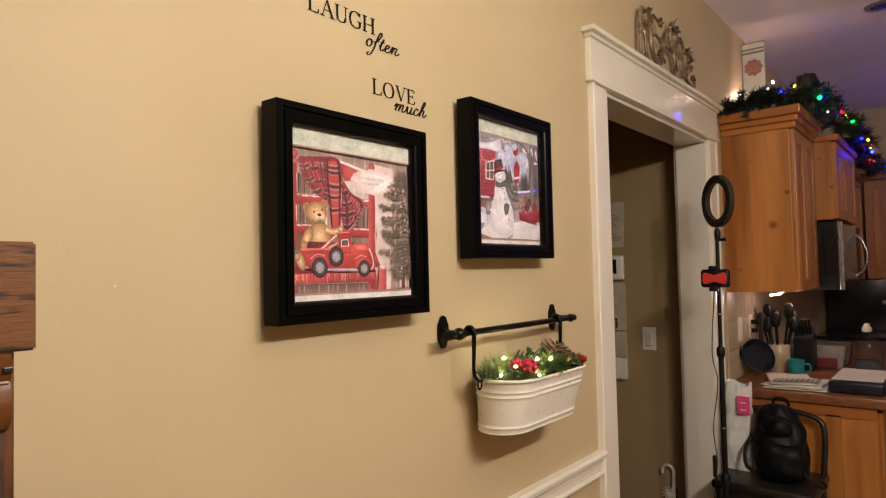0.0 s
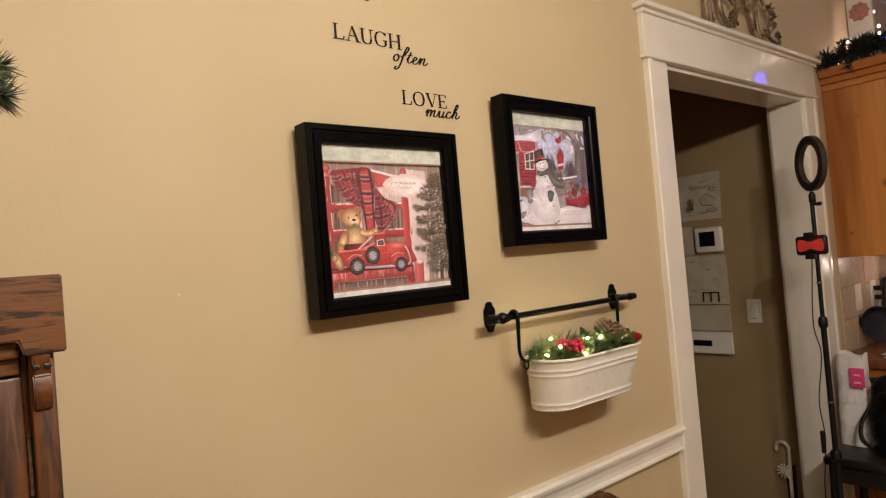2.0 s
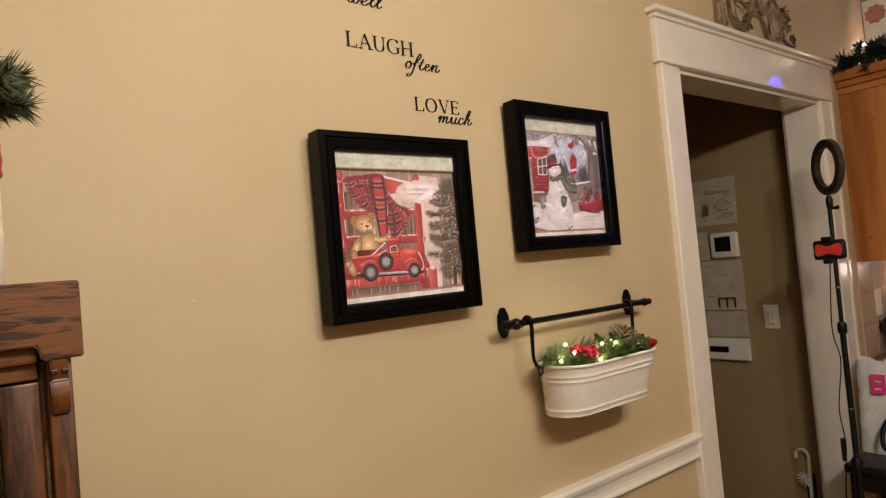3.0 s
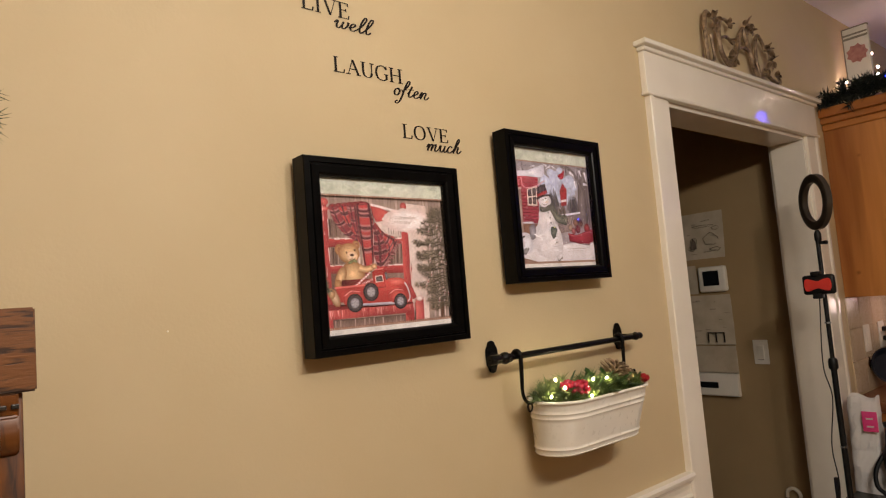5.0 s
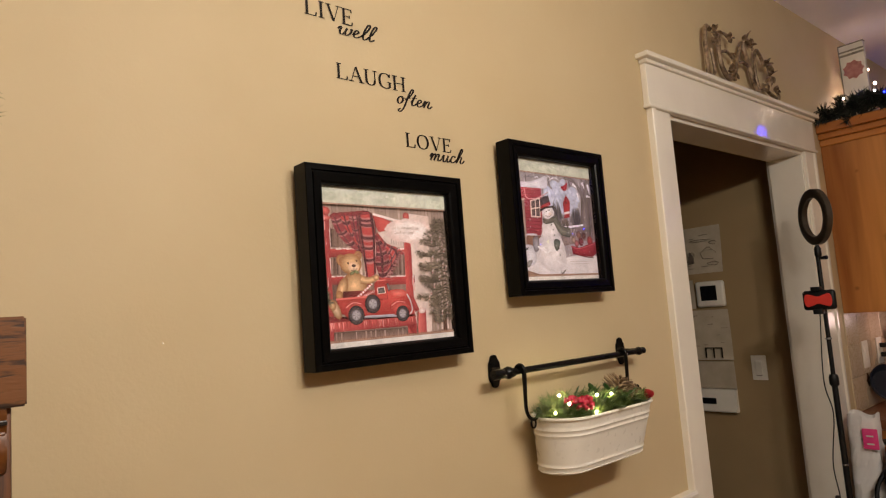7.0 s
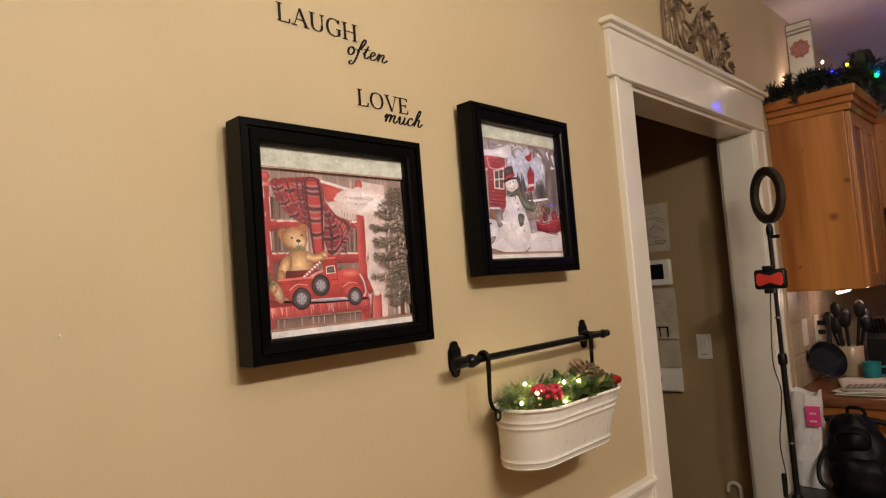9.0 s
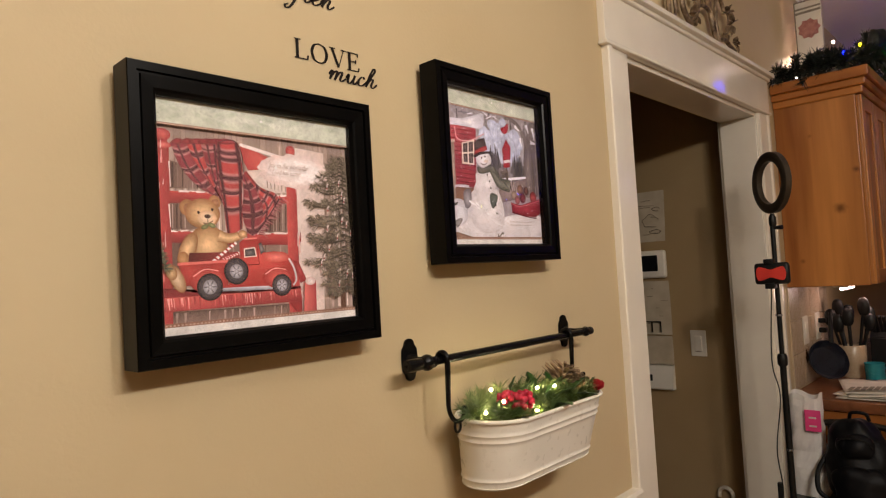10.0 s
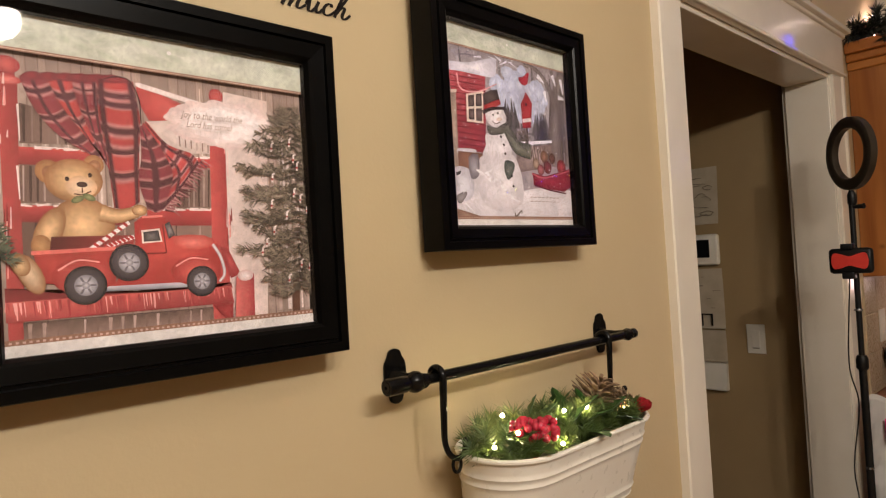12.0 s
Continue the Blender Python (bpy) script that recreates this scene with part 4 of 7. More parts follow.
def art_snow(s):
    """Snow figure by a red house, a bird house and bare trees."""
    rng = random.Random(23)
    s.rect(0, 0, 1, 1, ink(150, 138, 140), ink(176, 164, 166))
    for k in range(90):                                            # grey wood behind
        u = rng.random()
        s.stroke((u, 0.42), (u + rng.uniform(-0.03, 0.03), rng.uniform(0.72, 0.9)), rng.uniform(0.006, 0.03), ink(*rng.choice(((112, 102, 102), (148, 140, 142), (92, 82, 82), (180, 174, 178)))), 0.4)
    for k in range(80):                                            # pale sky patch with soft edges
        a, f = rng.uniform(0, 6.28), rng.random() ** 0.6
        c = (0.578, 0.708)
        s.oval(c[0] + 0.215 * f * math.cos(a), c[1] + 0.125 * f * math.sin(a), 0.045, 0.035, ink(176, 182, 204), ink(214, 220, 232), rng.uniform(0, 90), 10)
    for k in range(26):
        p = between((0.390, 0.633), (0.801, 0.603), rng.random())
        s.stroke(p, (p[0] + rng.uniform(-0.01, 0.01), p[1] - rng.uniform(0.03, 0.11)), rng.uniform(0.014, 0.04), ink(182, 188, 208), 0.1)
    for a, n in (((0.498, 0.648), 12), ((0.753, 0.597), 16)):              # dark firs
        for k in range(n):
            p = (a[0] + rng.uniform(-0.075, 0.075), a[1] - rng.uniform(0.10, 0.2))
            s.stroke(p, (p[0] * 0.6 + a[0] * 0.4, p[1] + rng.uniform(0.08, 0.17)), 0.045, ink(*rng.choice(((84, 78, 78), (106, 100, 100), (70, 66, 68)))), 0.05)
    for q, w0, w1 in (([(0.874, 0.333), (0.880, 0.511), (0.904, 0.693), (0.982, 0.899)], 0.16, 0.07), ([(0.989, 0.342), (0.993, 0.549), (0.995, 0.783)], 0.06, 0.05), ([(0.901, 0.667), (0.846, 0.774), (0.749, 0.858), (0.630, 0.875)], 0.05, 0.02), ([(0.910, 0.719), (0.901, 0.820), (0.876, 0.880)], 0.04, 0.02)):
        s.ribbon(q, w0, w1, ink(138, 124, 118), ink(92, 80, 76))
    for a, c in (((0.885, 0.856), (0.912, 0.797)), ((0.960, 0.843), (0.979, 0.755)), ((0.802, 0.754), (0.818, 0.694)), ((0.747, 0.833), (0.806, 0.799)), ((0.929, 0.735), (0.986, 0.730))):
        s.stroke(a, c, 0.030, ink(236, 232, 234), 0.3)
    for k in range(24):                                            # branches over the roof
        p = between((0.068, 0.849), (0.533, 0.867), rng.random())
        s.stroke(p, (p[0] + rng.uniform(-0.08, 0.08), p[1] + rng.uniform(-0.03, 0.04)), rng.uniform(0.006, 0.014), ink(*rng.choice(((122, 112, 122), (160, 152, 164), (226, 222, 228)))), 0.3)
    # house
    s.grad([(0.053, 0.758), (0.315, 0.763), (0.287, 0.368), (0.085, 0.378)], ink(190, 70, 78), ink(150, 48, 58), (0.057, 0.728), (0.291, 0.425))
    for k in range(13):
        s.stroke(between((0.051, 0.732), (0.085, 0.378), k / 13), between((0.313, 0.742), (0.287, 0.368), k / 13), 0.006, ink(118, 24, 36))
    for k in range(70):
        p = between((0.073, 0.731), (0.267, 0.423), rng.random())
        p = (p[0] + rng.uniform(-0.12, 0.12), p[1] + rng.uniform(-0.05, 0.05))
        if p[0] < 0.29:
            s.stroke(p, (p[0] + rng.uniform(0.01, 0.05), p[1] + rng.uniform(-0.004, 0.004)), 0.007, ink(*rng.choice(((226, 96, 102), (170, 40, 52), (216, 130, 134)))), 0.4)
    s.ribbon([(0.106, 0.748), (0.130, 0.674), (0.250, 0.676), (0.398, 0.734)], 0.010, 0.006, ink(232, 160, 160))
    s.poly([(0.049, 0.797), (0.192, 0.814), (0.375, 0.866), (0.405, 0.834), (0.375, 0.768), (0.236, 0.761), (0.130, 0.761), (0.050, 0.758)], ink(202, 198, 208), ink(244, 240, 242), 4)
    s.poly([(0.165, 0.653), (0.292, 0.684), (0.280, 0.518), (0.159, 0.516)], ink(222, 204, 182), ink(232, 216, 196))
    for a in (((0.178, 0.646), (0.222, 0.657), (0.218, 0.598), (0.177, 0.592)), ((0.235, 0.660), (0.279, 0.671), (0.274, 0.606), (0.231, 0.600)), ((0.177, 0.581), (0.217, 0.586), (0.215, 0.530), (0.176, 0.530)), ((0.231, 0.588), (0.274, 0.594), (0.269, 0.528), (0.228, 0.529))):
        s.poly(list(a), ink(62, 48, 50), ink(128, 108, 104))
    s.poly([(0.049, 0.653), (0.094, 0.658), (0.086, 0.295), (0.054, 0.288)], ink(150, 128, 110), ink(192, 170, 148))
    s.poly([(0.043, 0.659), (0.101, 0.668), (0.097, 0.651), (0.049, 0.644)], ink(206, 190, 170))
    s.poly([(0.085, 0.378), (0.213, 0.381), (0.177, 0.347), (0.090, 0.350)], ink(196, 192, 196), ink(226, 222, 224), 3)
    s.rect(*(0.084, 0.262), *(0.263, 0.366), ink(126, 82, 62), ink(160, 112, 88))
    # ground, far bank
    s.poly([(0.528, 0.416), (0.841, 0.457), (0.831, 0.330), (0.518, 0.282)], ink(132, 112, 106), ink(168, 146, 138))
    for k in range(50):
        p = between((0.535, 0.391), (0.835, 0.380), rng.random())
        s.stroke((p[0], p[1] + rng.uniform(-0.04, 0.02)), (p[0] + rng.uniform(-0.02, 0.02), p[1] + 0.05), 0.006, ink(*rng.choice(((104, 86, 80), (190, 168, 158), (84, 72, 66)))), 0.4)
    s.stroke((0.510, 0.433), (0.843, 0.474), 0.022, ink(240, 236, 238), 0.7)
    s.poly([(0.046, 0.259), (0.221, 0.250), (0.482, 0.185), (0.738, 0.211), (1.012, 0.198), (1.003, 0.030), (0.050, 0.022)], ink(214, 206, 204), ink(240, 234, 230), 3)
    s.poly([(0.054, 0.279), (0.141, 0.286), (0.183, 0.236), (0.167, 0.146), (0.081, 0.120), (0.052, 0.162)], ink(196, 190, 194), ink(242, 240, 240), 4)
    s.poly([(0.062, 0.260), (0.098, 0.272), (0.090, 0.254), (0.064, 0.245)], ink(60, 54, 58))
    s.poly([(0.058, 0.150), (0.117, 0.170), (0.129, 0.155), (0.087, 0.114), (0.062, 0.119)], ink(110, 102, 102), ink(160, 152, 150), 3)
    s.poly([(0.054, 0.087), (0.224, 0.051), (0.216, 0.032), (0.050, 0.028)], ink(136, 96, 76), ink(176, 136, 112))
    s.stroke((0.113, 0.115), (0.175, 0.069), 0.012, ink(240, 236, 232), 0.5)
    s.poly([(0.154, 0.340), (0.225, 0.360), (0.229, 0.273), (0.207, 0.240), (0.164, 0.239)], ink(112, 104, 108), ink(176, 170, 174), 2)
    # bird house and bird
    s.stroke((0.627, 0.533), (0.624, 0.435), 0.016, ink(84, 66, 60))
    for k in range(30):
        p = (0.585, 0.486)
        s.stroke((p[0] + rng.uniform(-0.05, 0.06), p[1] + rng.uniform(-0.04, 0.03)), (p[0] + rng.uniform(-0.07, 0.07), p[1] + rng.uniform(-0.05, 0.04)), 0.008, ink(*rng.choice(((72, 62, 58), (104, 90, 80), (140, 124, 112)))), 0.4)
    s.poly([(0.586, 0.661), (0.635, 0.736), (0.686, 0.680), (0.663, 0.534), (0.591, 0.524)], ink(164, 36, 42), ink(208, 60, 62))
    s.stroke((0.578, 0.655), (0.635, 0.739), 0.016, ink(176, 176, 196))
    s.stroke((0.635, 0.739), (0.690, 0.678), 0.016, ink(176, 176, 196))
    s.oval(*(0.633, 0.658), 0.010, 0.009, ink(44, 22, 22))
    s.stroke((0.594, 0.565), (0.668, 0.579), 0.020, ink(236, 222, 216))
    s.poly([(0.581, 0.796), (0.625, 0.810), (0.670, 0.840), (0.658, 0.781), (0.629, 0.760), (0.594, 0.771)], ink(170, 30, 46), ink(206, 52, 66), 3)
    # sled with parcels
    for c, r, col in (((0.764, 0.384), 0.034, (176, 122, 96)), ((0.835, 0.378), 0.030, (124, 78, 66)), ((0.688, 0.341), 0.030, (206, 170, 140)), ((0.918, 0.336), 0.042, (190, 66, 66)), ((0.789, 0.326), 0.036, (150, 60, 70)), ((0.726, 0.309), 0.03, (200, 110, 110))):
        s.oval(c[0], c[1], r, r, ink(*(int(v * 0.6) for v in col)), ink(*col))
    s.poly([(0.652, 0.289), (0.764, 0.275), (1.010, 0.330), (1.006, 0.226), (0.932, 0.194), (0.779, 0.206), (0.658, 0.221)], ink(132, 28, 44), ink(190, 56, 70))
    s.ribbon([(0.647, 0.284), (0.763, 0.267), (1.009, 0.320)], 0.014, 0.014, ink(214, 96, 104), ink(140, 32, 44))
    s.ribbon([(0.666, 0.222), (0.800, 0.200), (0.949, 0.185)], 0.010, 0.008, ink(96, 24, 34))
    # snow figure
    white, shade = ink(248, 242, 236), ink(212, 203, 201)
    s.poly([(0.255, 0.354), (0.471, 0.380), (0.534, 0.329), (0.565, 0.226), (0.546, 0.123), (0.437, 0.078), (0.313, 0.085), (0.234, 0.136), (0.215, 0.216), (0.231, 0.295)], shade, white, 4)
    s.poly([(0.298, 0.469), (0.453, 0.491), (0.478, 0.433), (0.474, 0.371), (0.270, 0.348), (0.287, 0.413)], shade, white, 4)
    s.oval(*(0.378, 0.564), 0.082, 0.058, shade, white)
    for k in range(60):
        p = between((0.257, 0.286), (0.516, 0.140), rng.random())
        s.stroke((p[0] + rng.uniform(-0.06, 0.06), p[1]), (p[0] + rng.uniform(-0.04, 0.04), p[1] - 0.02), 0.010, ink(*rng.choice(((232, 224, 220), (222, 214, 212), (250, 246, 240)))), 0.4)
    s.poly([(0.308, 0.512), (0.363, 0.502), (0.445, 0.537), (0.466, 0.514), (0.430, 0.482), (0.339, 0.465), (0.309, 0.480)], ink(78, 76, 68), ink(128, 124, 110), 3)
    s.ribbon([(0.451, 0.515), (0.488, 0.469), (0.537, 0.417), (0.648, 0.401)], 0.060, 0.085, ink(136, 136, 116), ink(70, 72, 62))
    for k in range(5):
        p = between((0.471, 0.491), (0.633, 0.400), k / 5)
        s.stroke((p[0] - 0.02, p[1] + 0.016), (p[0] + 0.024, p[1] - 0.022), 0.012, ink(92, 94, 82))
    s.poly([(0.431, 0.341), (0.501, 0.333), (0.494, 0.290), (0.449, 0.240), (0.420, 0.284)], ink(72, 80, 74), ink(118, 124, 112), 3)
    s.poly([(0.284, 0.666), (0.341, 0.693), (0.399, 0.707), (0.417, 0.646), (0.296, 0.593)], ink(58, 46, 46), ink(104, 88, 84))
    s.poly([(0.287, 0.610), (0.351, 0.637), (0.414, 0.658), (0.423, 0.633), (0.302, 0.584)], ink(170, 40, 42), ink(208, 74, 66))
    s.ribbon([(0.277, 0.574), (0.356, 0.603), (0.451, 0.616)], 0.020, 0.014, ink(64, 50, 50), ink(46, 36, 38))
    s.oval(*(0.403, 0.553), 0.022, 0.009, ink(222, 196, 176), ink(244, 226, 206), 10, 10)
    for c in ((0.357, 0.571), (0.394, 0.583)):
        s.oval(c[0], c[1], 0.007, 0.006, ink(52, 42, 42))
    s.ribbon([(0.344, 0.537), (0.376, 0.527), (0.409, 0.540)], 0.005, 0.005, ink(120, 96, 92))
    for c in ((0.407, 0.463), (0.426, 0.422), (0.434, 0.377), (0.477, 0.263), (0.484, 0.209)):
        s.oval(c[0], c[1], 0.008, 0.007, ink(44, 38, 38))
    s.ribbon([(0.485, 0.070), (0.491, 0.050), (0.535, 0.081), (0.541, 0.067)], 0.010, 0.008, ink(80, 66, 60))
    for v in (0.155, 0.133):
        u = 0.62
        while u < 0.86:
            s.stroke((u, v), (u + 0.022, v + 0.003), 0.005, ink(176, 154, 142))
            u += 0.034
    for k in range(90):
        s.oval(rng.random(), rng.uniform(0.1, 0.88), 0.004, 0.003, ink(238, 232, 232), None, 0, 6)
    mount(s)


def script_line(sh, u0, u1, v, words):
    """A slanted line of small print, from u0 to u1 on the sheet."""
    cu = bpy.data.curves.new("script", "FONT")
    cu.body, cu.shear, cu.resolution_u = words, 0.35, 3
    ob = bpy.data.objects.new("script", cu)
    me = bpy.data.meshes.new_from_object(ob)
    bpy.data.objects.remove(ob)
    left, right = min(p.co.x for p in me.vertices), max(p.co.x for p in me.vertices)
    k = (u1 - u0) * (sh.y1 - sh.y0) / (right - left)
    x = max(p[0] for p in sh.verts) + 0.0003
    for p in me.vertices:
        p.co = (x, sh.y0 + u0 * (sh.y1 - sh.y0) + (p.co.x - left) * k, sh.z0 + v * (sh.z1 - sh.z0) + p.co.y * k * 1.25)
    me.materials.clear()
    me.materials.append(M_SCRIPT)
    return tagged(new("writing", me), "fine brown script writing")


M_SCRIPT = mottled("script_ink", lin(160, 134, 122), lin(176, 150, 138), 60, 0.6)


def framed_print(y0, y1, z0, z1, border, art, label, lines=()):
    """A deep black box frame with stepped rim, printed sheet and pane of glass."""
    front = WX + 0.053
    ob = thing("picture_frame", (WX, (y0 + y1) / 2, z0), label, "framed picture", "framed prints on the wall")
    w = border
    # rim section: (inward, depth from wall); outer lip, groove, broad band sloping in, inner step
    sec = [(0.0, 0.012), (0.0, 0.0515), (0.001, 0.053), (0.0110, 0.053), (0.0118, 0.049), (0.0150, 0.049), (0.0160, 0.0525), (w - 0.006, 0.0515), (w - 0.003, 0.049), (w, 0.043), (w, 0.030), (w - 0.012, 0.030), (w - 0.012, 0.012)]
    for side in range(4):
        bm = bmesh.new()
        ends = []
        for e in (0, 1):
            ring = []
            for d, h in sec:
                ya, yb, za, zb = y0 + d, y1 - d, z0 + d, z1 - d
                corner = [((ya, za), (yb, za)), ((yb, za), (yb, zb)), ((yb, zb), (ya, zb)), ((ya, zb), (ya, za))][side][e]
                ring.append(bm.verts.new((WX + 0.001 + h, corner[0], corner[1])))
            ends.append(ring)
        n = len(sec)
        for k in range(n):
            bm.faces.new((ends[0][k], ends[0][(k + 1) % n], ends[1][(k + 1) % n], ends[1][k]))
        bmesh.ops.recalc_face_normals(bm, faces=bm.faces)
        hang("frame_rail" if side % 2 == 0 else "frame_stile", bm, M_BLACK, ob)
    hang("backing", box(WX + 0.003, WX + 0.030, y0 + w - 0.011, y1 - w + 0.011, z0 + w - 0.011, z1 - w + 0.011), M_BLACKPL, ob)
    sh = Sheet(WX + 0.0312, y0 + w - 0.001, y1 - w + 0.001, z0 + w - 0.001, z1 - w + 0.001)
    art(sh)
    under(tagged(new("print", sh.mesh("print")), "colourful printed winter scene on paper"), ob)
    for u0, u1, v, words in lines:
        under(script_line(sh, u0, u1, v, words), ob)
    pane = hang("glass_pane", box(WX + 0.0435, WX + 0.0445, y0 + w - 0.003, y1 - w + 0.003, z0 + w - 0.003, z1 - w + 0.003), M_GLASS, ob, "clear glass pane")
    pane.visible_shadow = False
    return ob


framed_print(0.640, 1.0035, 1.361, 1.7235, 0.036, art_truck, "square black box frame with a teddy bear and truck print", ((0.526, 0.748, 0.744, "Joy to the world the"), (0.546, 0.709, 0.712, "Lord has come!")))
framed_print(1.161, 1.5155, 1.470, 1.830, 0.0345, art_snow, "square black box frame with a snowy red house print")

# a nail left in the wall
nail = thing("nail", (WX, 0.412, 1.431), "small bare brass nail head in the tan wall", "nail")
hang("nail_head", lathe([(0.0004, 0), (0.0008, 0.001), (0.0008, 0.003), (0.0015, 0.0034), (0.0015, 0.0042), (0.0006, 0.0048)], 10, (1, 0, 0), (WX, 0.412, 1.431)), M_CREAM, nail, smooth=True)

# ---- hanging rail with its brackets and hooks ----
RX, RZ = -0.774, 1.309
rail = thing("hanging_rail", (WX, 1.34, RZ), "black iron wall rail with ball ends and two brackets", "wall rail")
hang("rod", tube([(RX, 1.05, RZ), (RX, 1.605, RZ)], 0.0072, 14), M_IRON, rail, smooth=True)
for y, s in ((1.106, -1), (1.583, 1)):
    plate = spline([(0.0, 0.036), (0.009, 0.033), (0.012, 0.024), (0.017, 0.018), (0.018, 0.0), (0.017, -0.018), (0.012, -0.024), (0.009, -0.033), (0.0, -0.036), (-0.009, -0.033), (-0.012, -0.024), (-0.017, -0.018), (-0.018, 0.0), (-0.017, 0.018), (-0.012, 0.024), (-0.009, 0.033)], 3, True)
    bracket = hang("bracket", prism([(y + a, RZ + 0.001 + c) for a, c in plate], "x", WX, WX + 0.006, 0.0015), M_IRON, rail, smooth=True)
    under(part("stem", lathe([(0.013, 0), (0.0125, 0.004), (0.008, 0.010), (0.007, 0.03), (0.0085, 0.046), (0.0095, 0.052), (0.0095, 0.058), (0.006, 0.061)], 18, (1, 0, 0), (WX + 0.004, y, RZ)), M_IRON, smooth=True), bracket)
    off, r = (0.010, 1.0) if s < 0 else (0.007, 0.80)
    hang("ball", lathe([(0.0075 * r, -0.011 * r), (0.0125 * r, -0.006 * r), (0.0138 * r, 0), (0.0125 * r, 0.006 * r), (0.0075 * r, 0.011 * r)], 18, (0, 1, 0), (RX, y + off * s, RZ)), M_IRON, rail, smooth=True)
    if s < 0:
        tip = [(0.0085, 0), (0.0085, 0.011), (0.0105, 0.015), (0.0108, 0.039), (0.0100, 0.043), (0.002, 0.044)]
    else:
        tip = [(0.0058, 0), (0.0058, 0.010), (0.0084, 0.0125), (0.0088, 0.019), (0.0070, 0.022), (0.001, 0.0225)]
    hang("finial", lathe(tip, 18, (0, s, 0), (RX, y + (0.012 if s < 0 else 0.009) * s, RZ)), M_IRON, rail, smooth=True)

BX, BY0, BY1, BZ0, BZ1 = -0.740, 1.156, 1.507, 1.084, 1.204   # the bucket
for y, dirn in ((1.132, 1), (1.512, 1)):
    hook = thing("hook", (RX, y, RZ), "black iron S hook hung over the wall rail", "hook", "hooks on the wall rail")
    ring = [(RX + 0.0118 * math.cos(a), y, RZ + 0.0118 * math.sin(a)) for a in (radians(200 - 20 * k) for k in range(12))]
    stem = [(RX + 0.0115, y, RZ - 0.016), (RX + 0.011, y - 0.001, RZ - 0.05), (RX + 0.010, y - 0.001, RZ - 0.080), (RX + 0.012, y + 0.004, RZ - 0.097), (RX + 0.015, y + 0.014, RZ - 0.104), (RX + 0.018, y + 0.024, RZ - 0.099), (RX + 0.019, y + 0.027, RZ - 0.084)]
    line = spline(ring[::3] + stem, 6)
    n = len(line)
    hang("shank", tube(line, [0.0042 + 0.0012 * math.sin(math.pi * min(1, k / (n * 0.6))) - 0.0006 * (k / n) for k in range(n)], 10), M_IRON, hook, smooth=True)
    hang("tip", ball(line[-1], 0.0048, 10), M_IRON, hook, smooth=True)
    hang("eye_ring", tube([(RX + 0.014, y + 0.014 + 0.007 * math.cos(a), RZ - 0.112 + 0.010 * math.sin(a)) for a in (2 * math.pi * k / 18 for k in range(18))], 0.0022, 8, closed=True), M_IRON, hook, smooth=True)


# ---- bucket ----
def oval_ring(inset, z, n=12):
    """Points of a long box with round ends, at a height."""
    r = 0.076 - inset
    bx = BX - 0.018 * (BZ1 - z) / (BZ1 - BZ0)
    y0, y1 = BY0 + 0.076, BY1 - 0.076
    pts = []
    for k in range(n + 1):
        a = math.pi * k / n
        pts.append((bx + r * math.cos(a), y1 + r * math.sin(a), z))
    for k in range(n + 1):
        a = math.pi + math.pi * k / n
        pts.append((bx + r * math.cos(a), y0 + r * math.sin(a), z))
    return pts


def skin(levels):
    bm = bmesh.new()
    rings = [[bm.verts.new(p) for p in oval_ring(i, z)] for i, z in levels]
    n = len(rings[0])
    for r0, r1 in zip(rings, rings[1:]):
        for k in range(n):
            bm.faces.new((r0[k], r0[(k + 1) % n], r1[(k + 1) % n], r1[k]))
    return bm, rings


H = BZ1 - BZ0
levels = [(0.020, 0.0), (0.0165, 0.003)]
for k in range(31):
    f = k / 30
    bulge = sum(0.0024 * math.exp(-((f - c) / 0.022) ** 2) for c in (0.10, 0.70, 0.80))
    levels.append((0.0158 * (1 - f) + 0.002 - bulge, 0.004 + f * (H - 0.006)))
levels = [(i, BZ0 + z) for i, z in levels]
bucket = thing("bucket", (BX, (BY0 + BY1) / 2, BZ0), "white enamelled oval metal trough hanging from two hooks", "bucket")
bm, rings = skin(levels + [(0.004, BZ1 - 0.001), (0.006, BZ1 - 0.012), (0.018, BZ0 + 0.02)])
bm.faces.new(rings[0][::-1])
bm.faces.new(rings[-1])
hang("tub", bm, M_ENAMEL, bucket, smooth=True)
hang("rolled_rim", tube(oval_ring(0.0005, BZ1), 0.0036, 8, closed=True), M_ENAMEL, bucket, smooth=True)

# ---- evergreen arrangement ----
rng = random.Random(5)
green = thing("evergreen_arrangement", (BX, 1.33, BZ1), "artificial pine and holly arrangement with berries and lit lights", "arrangement")


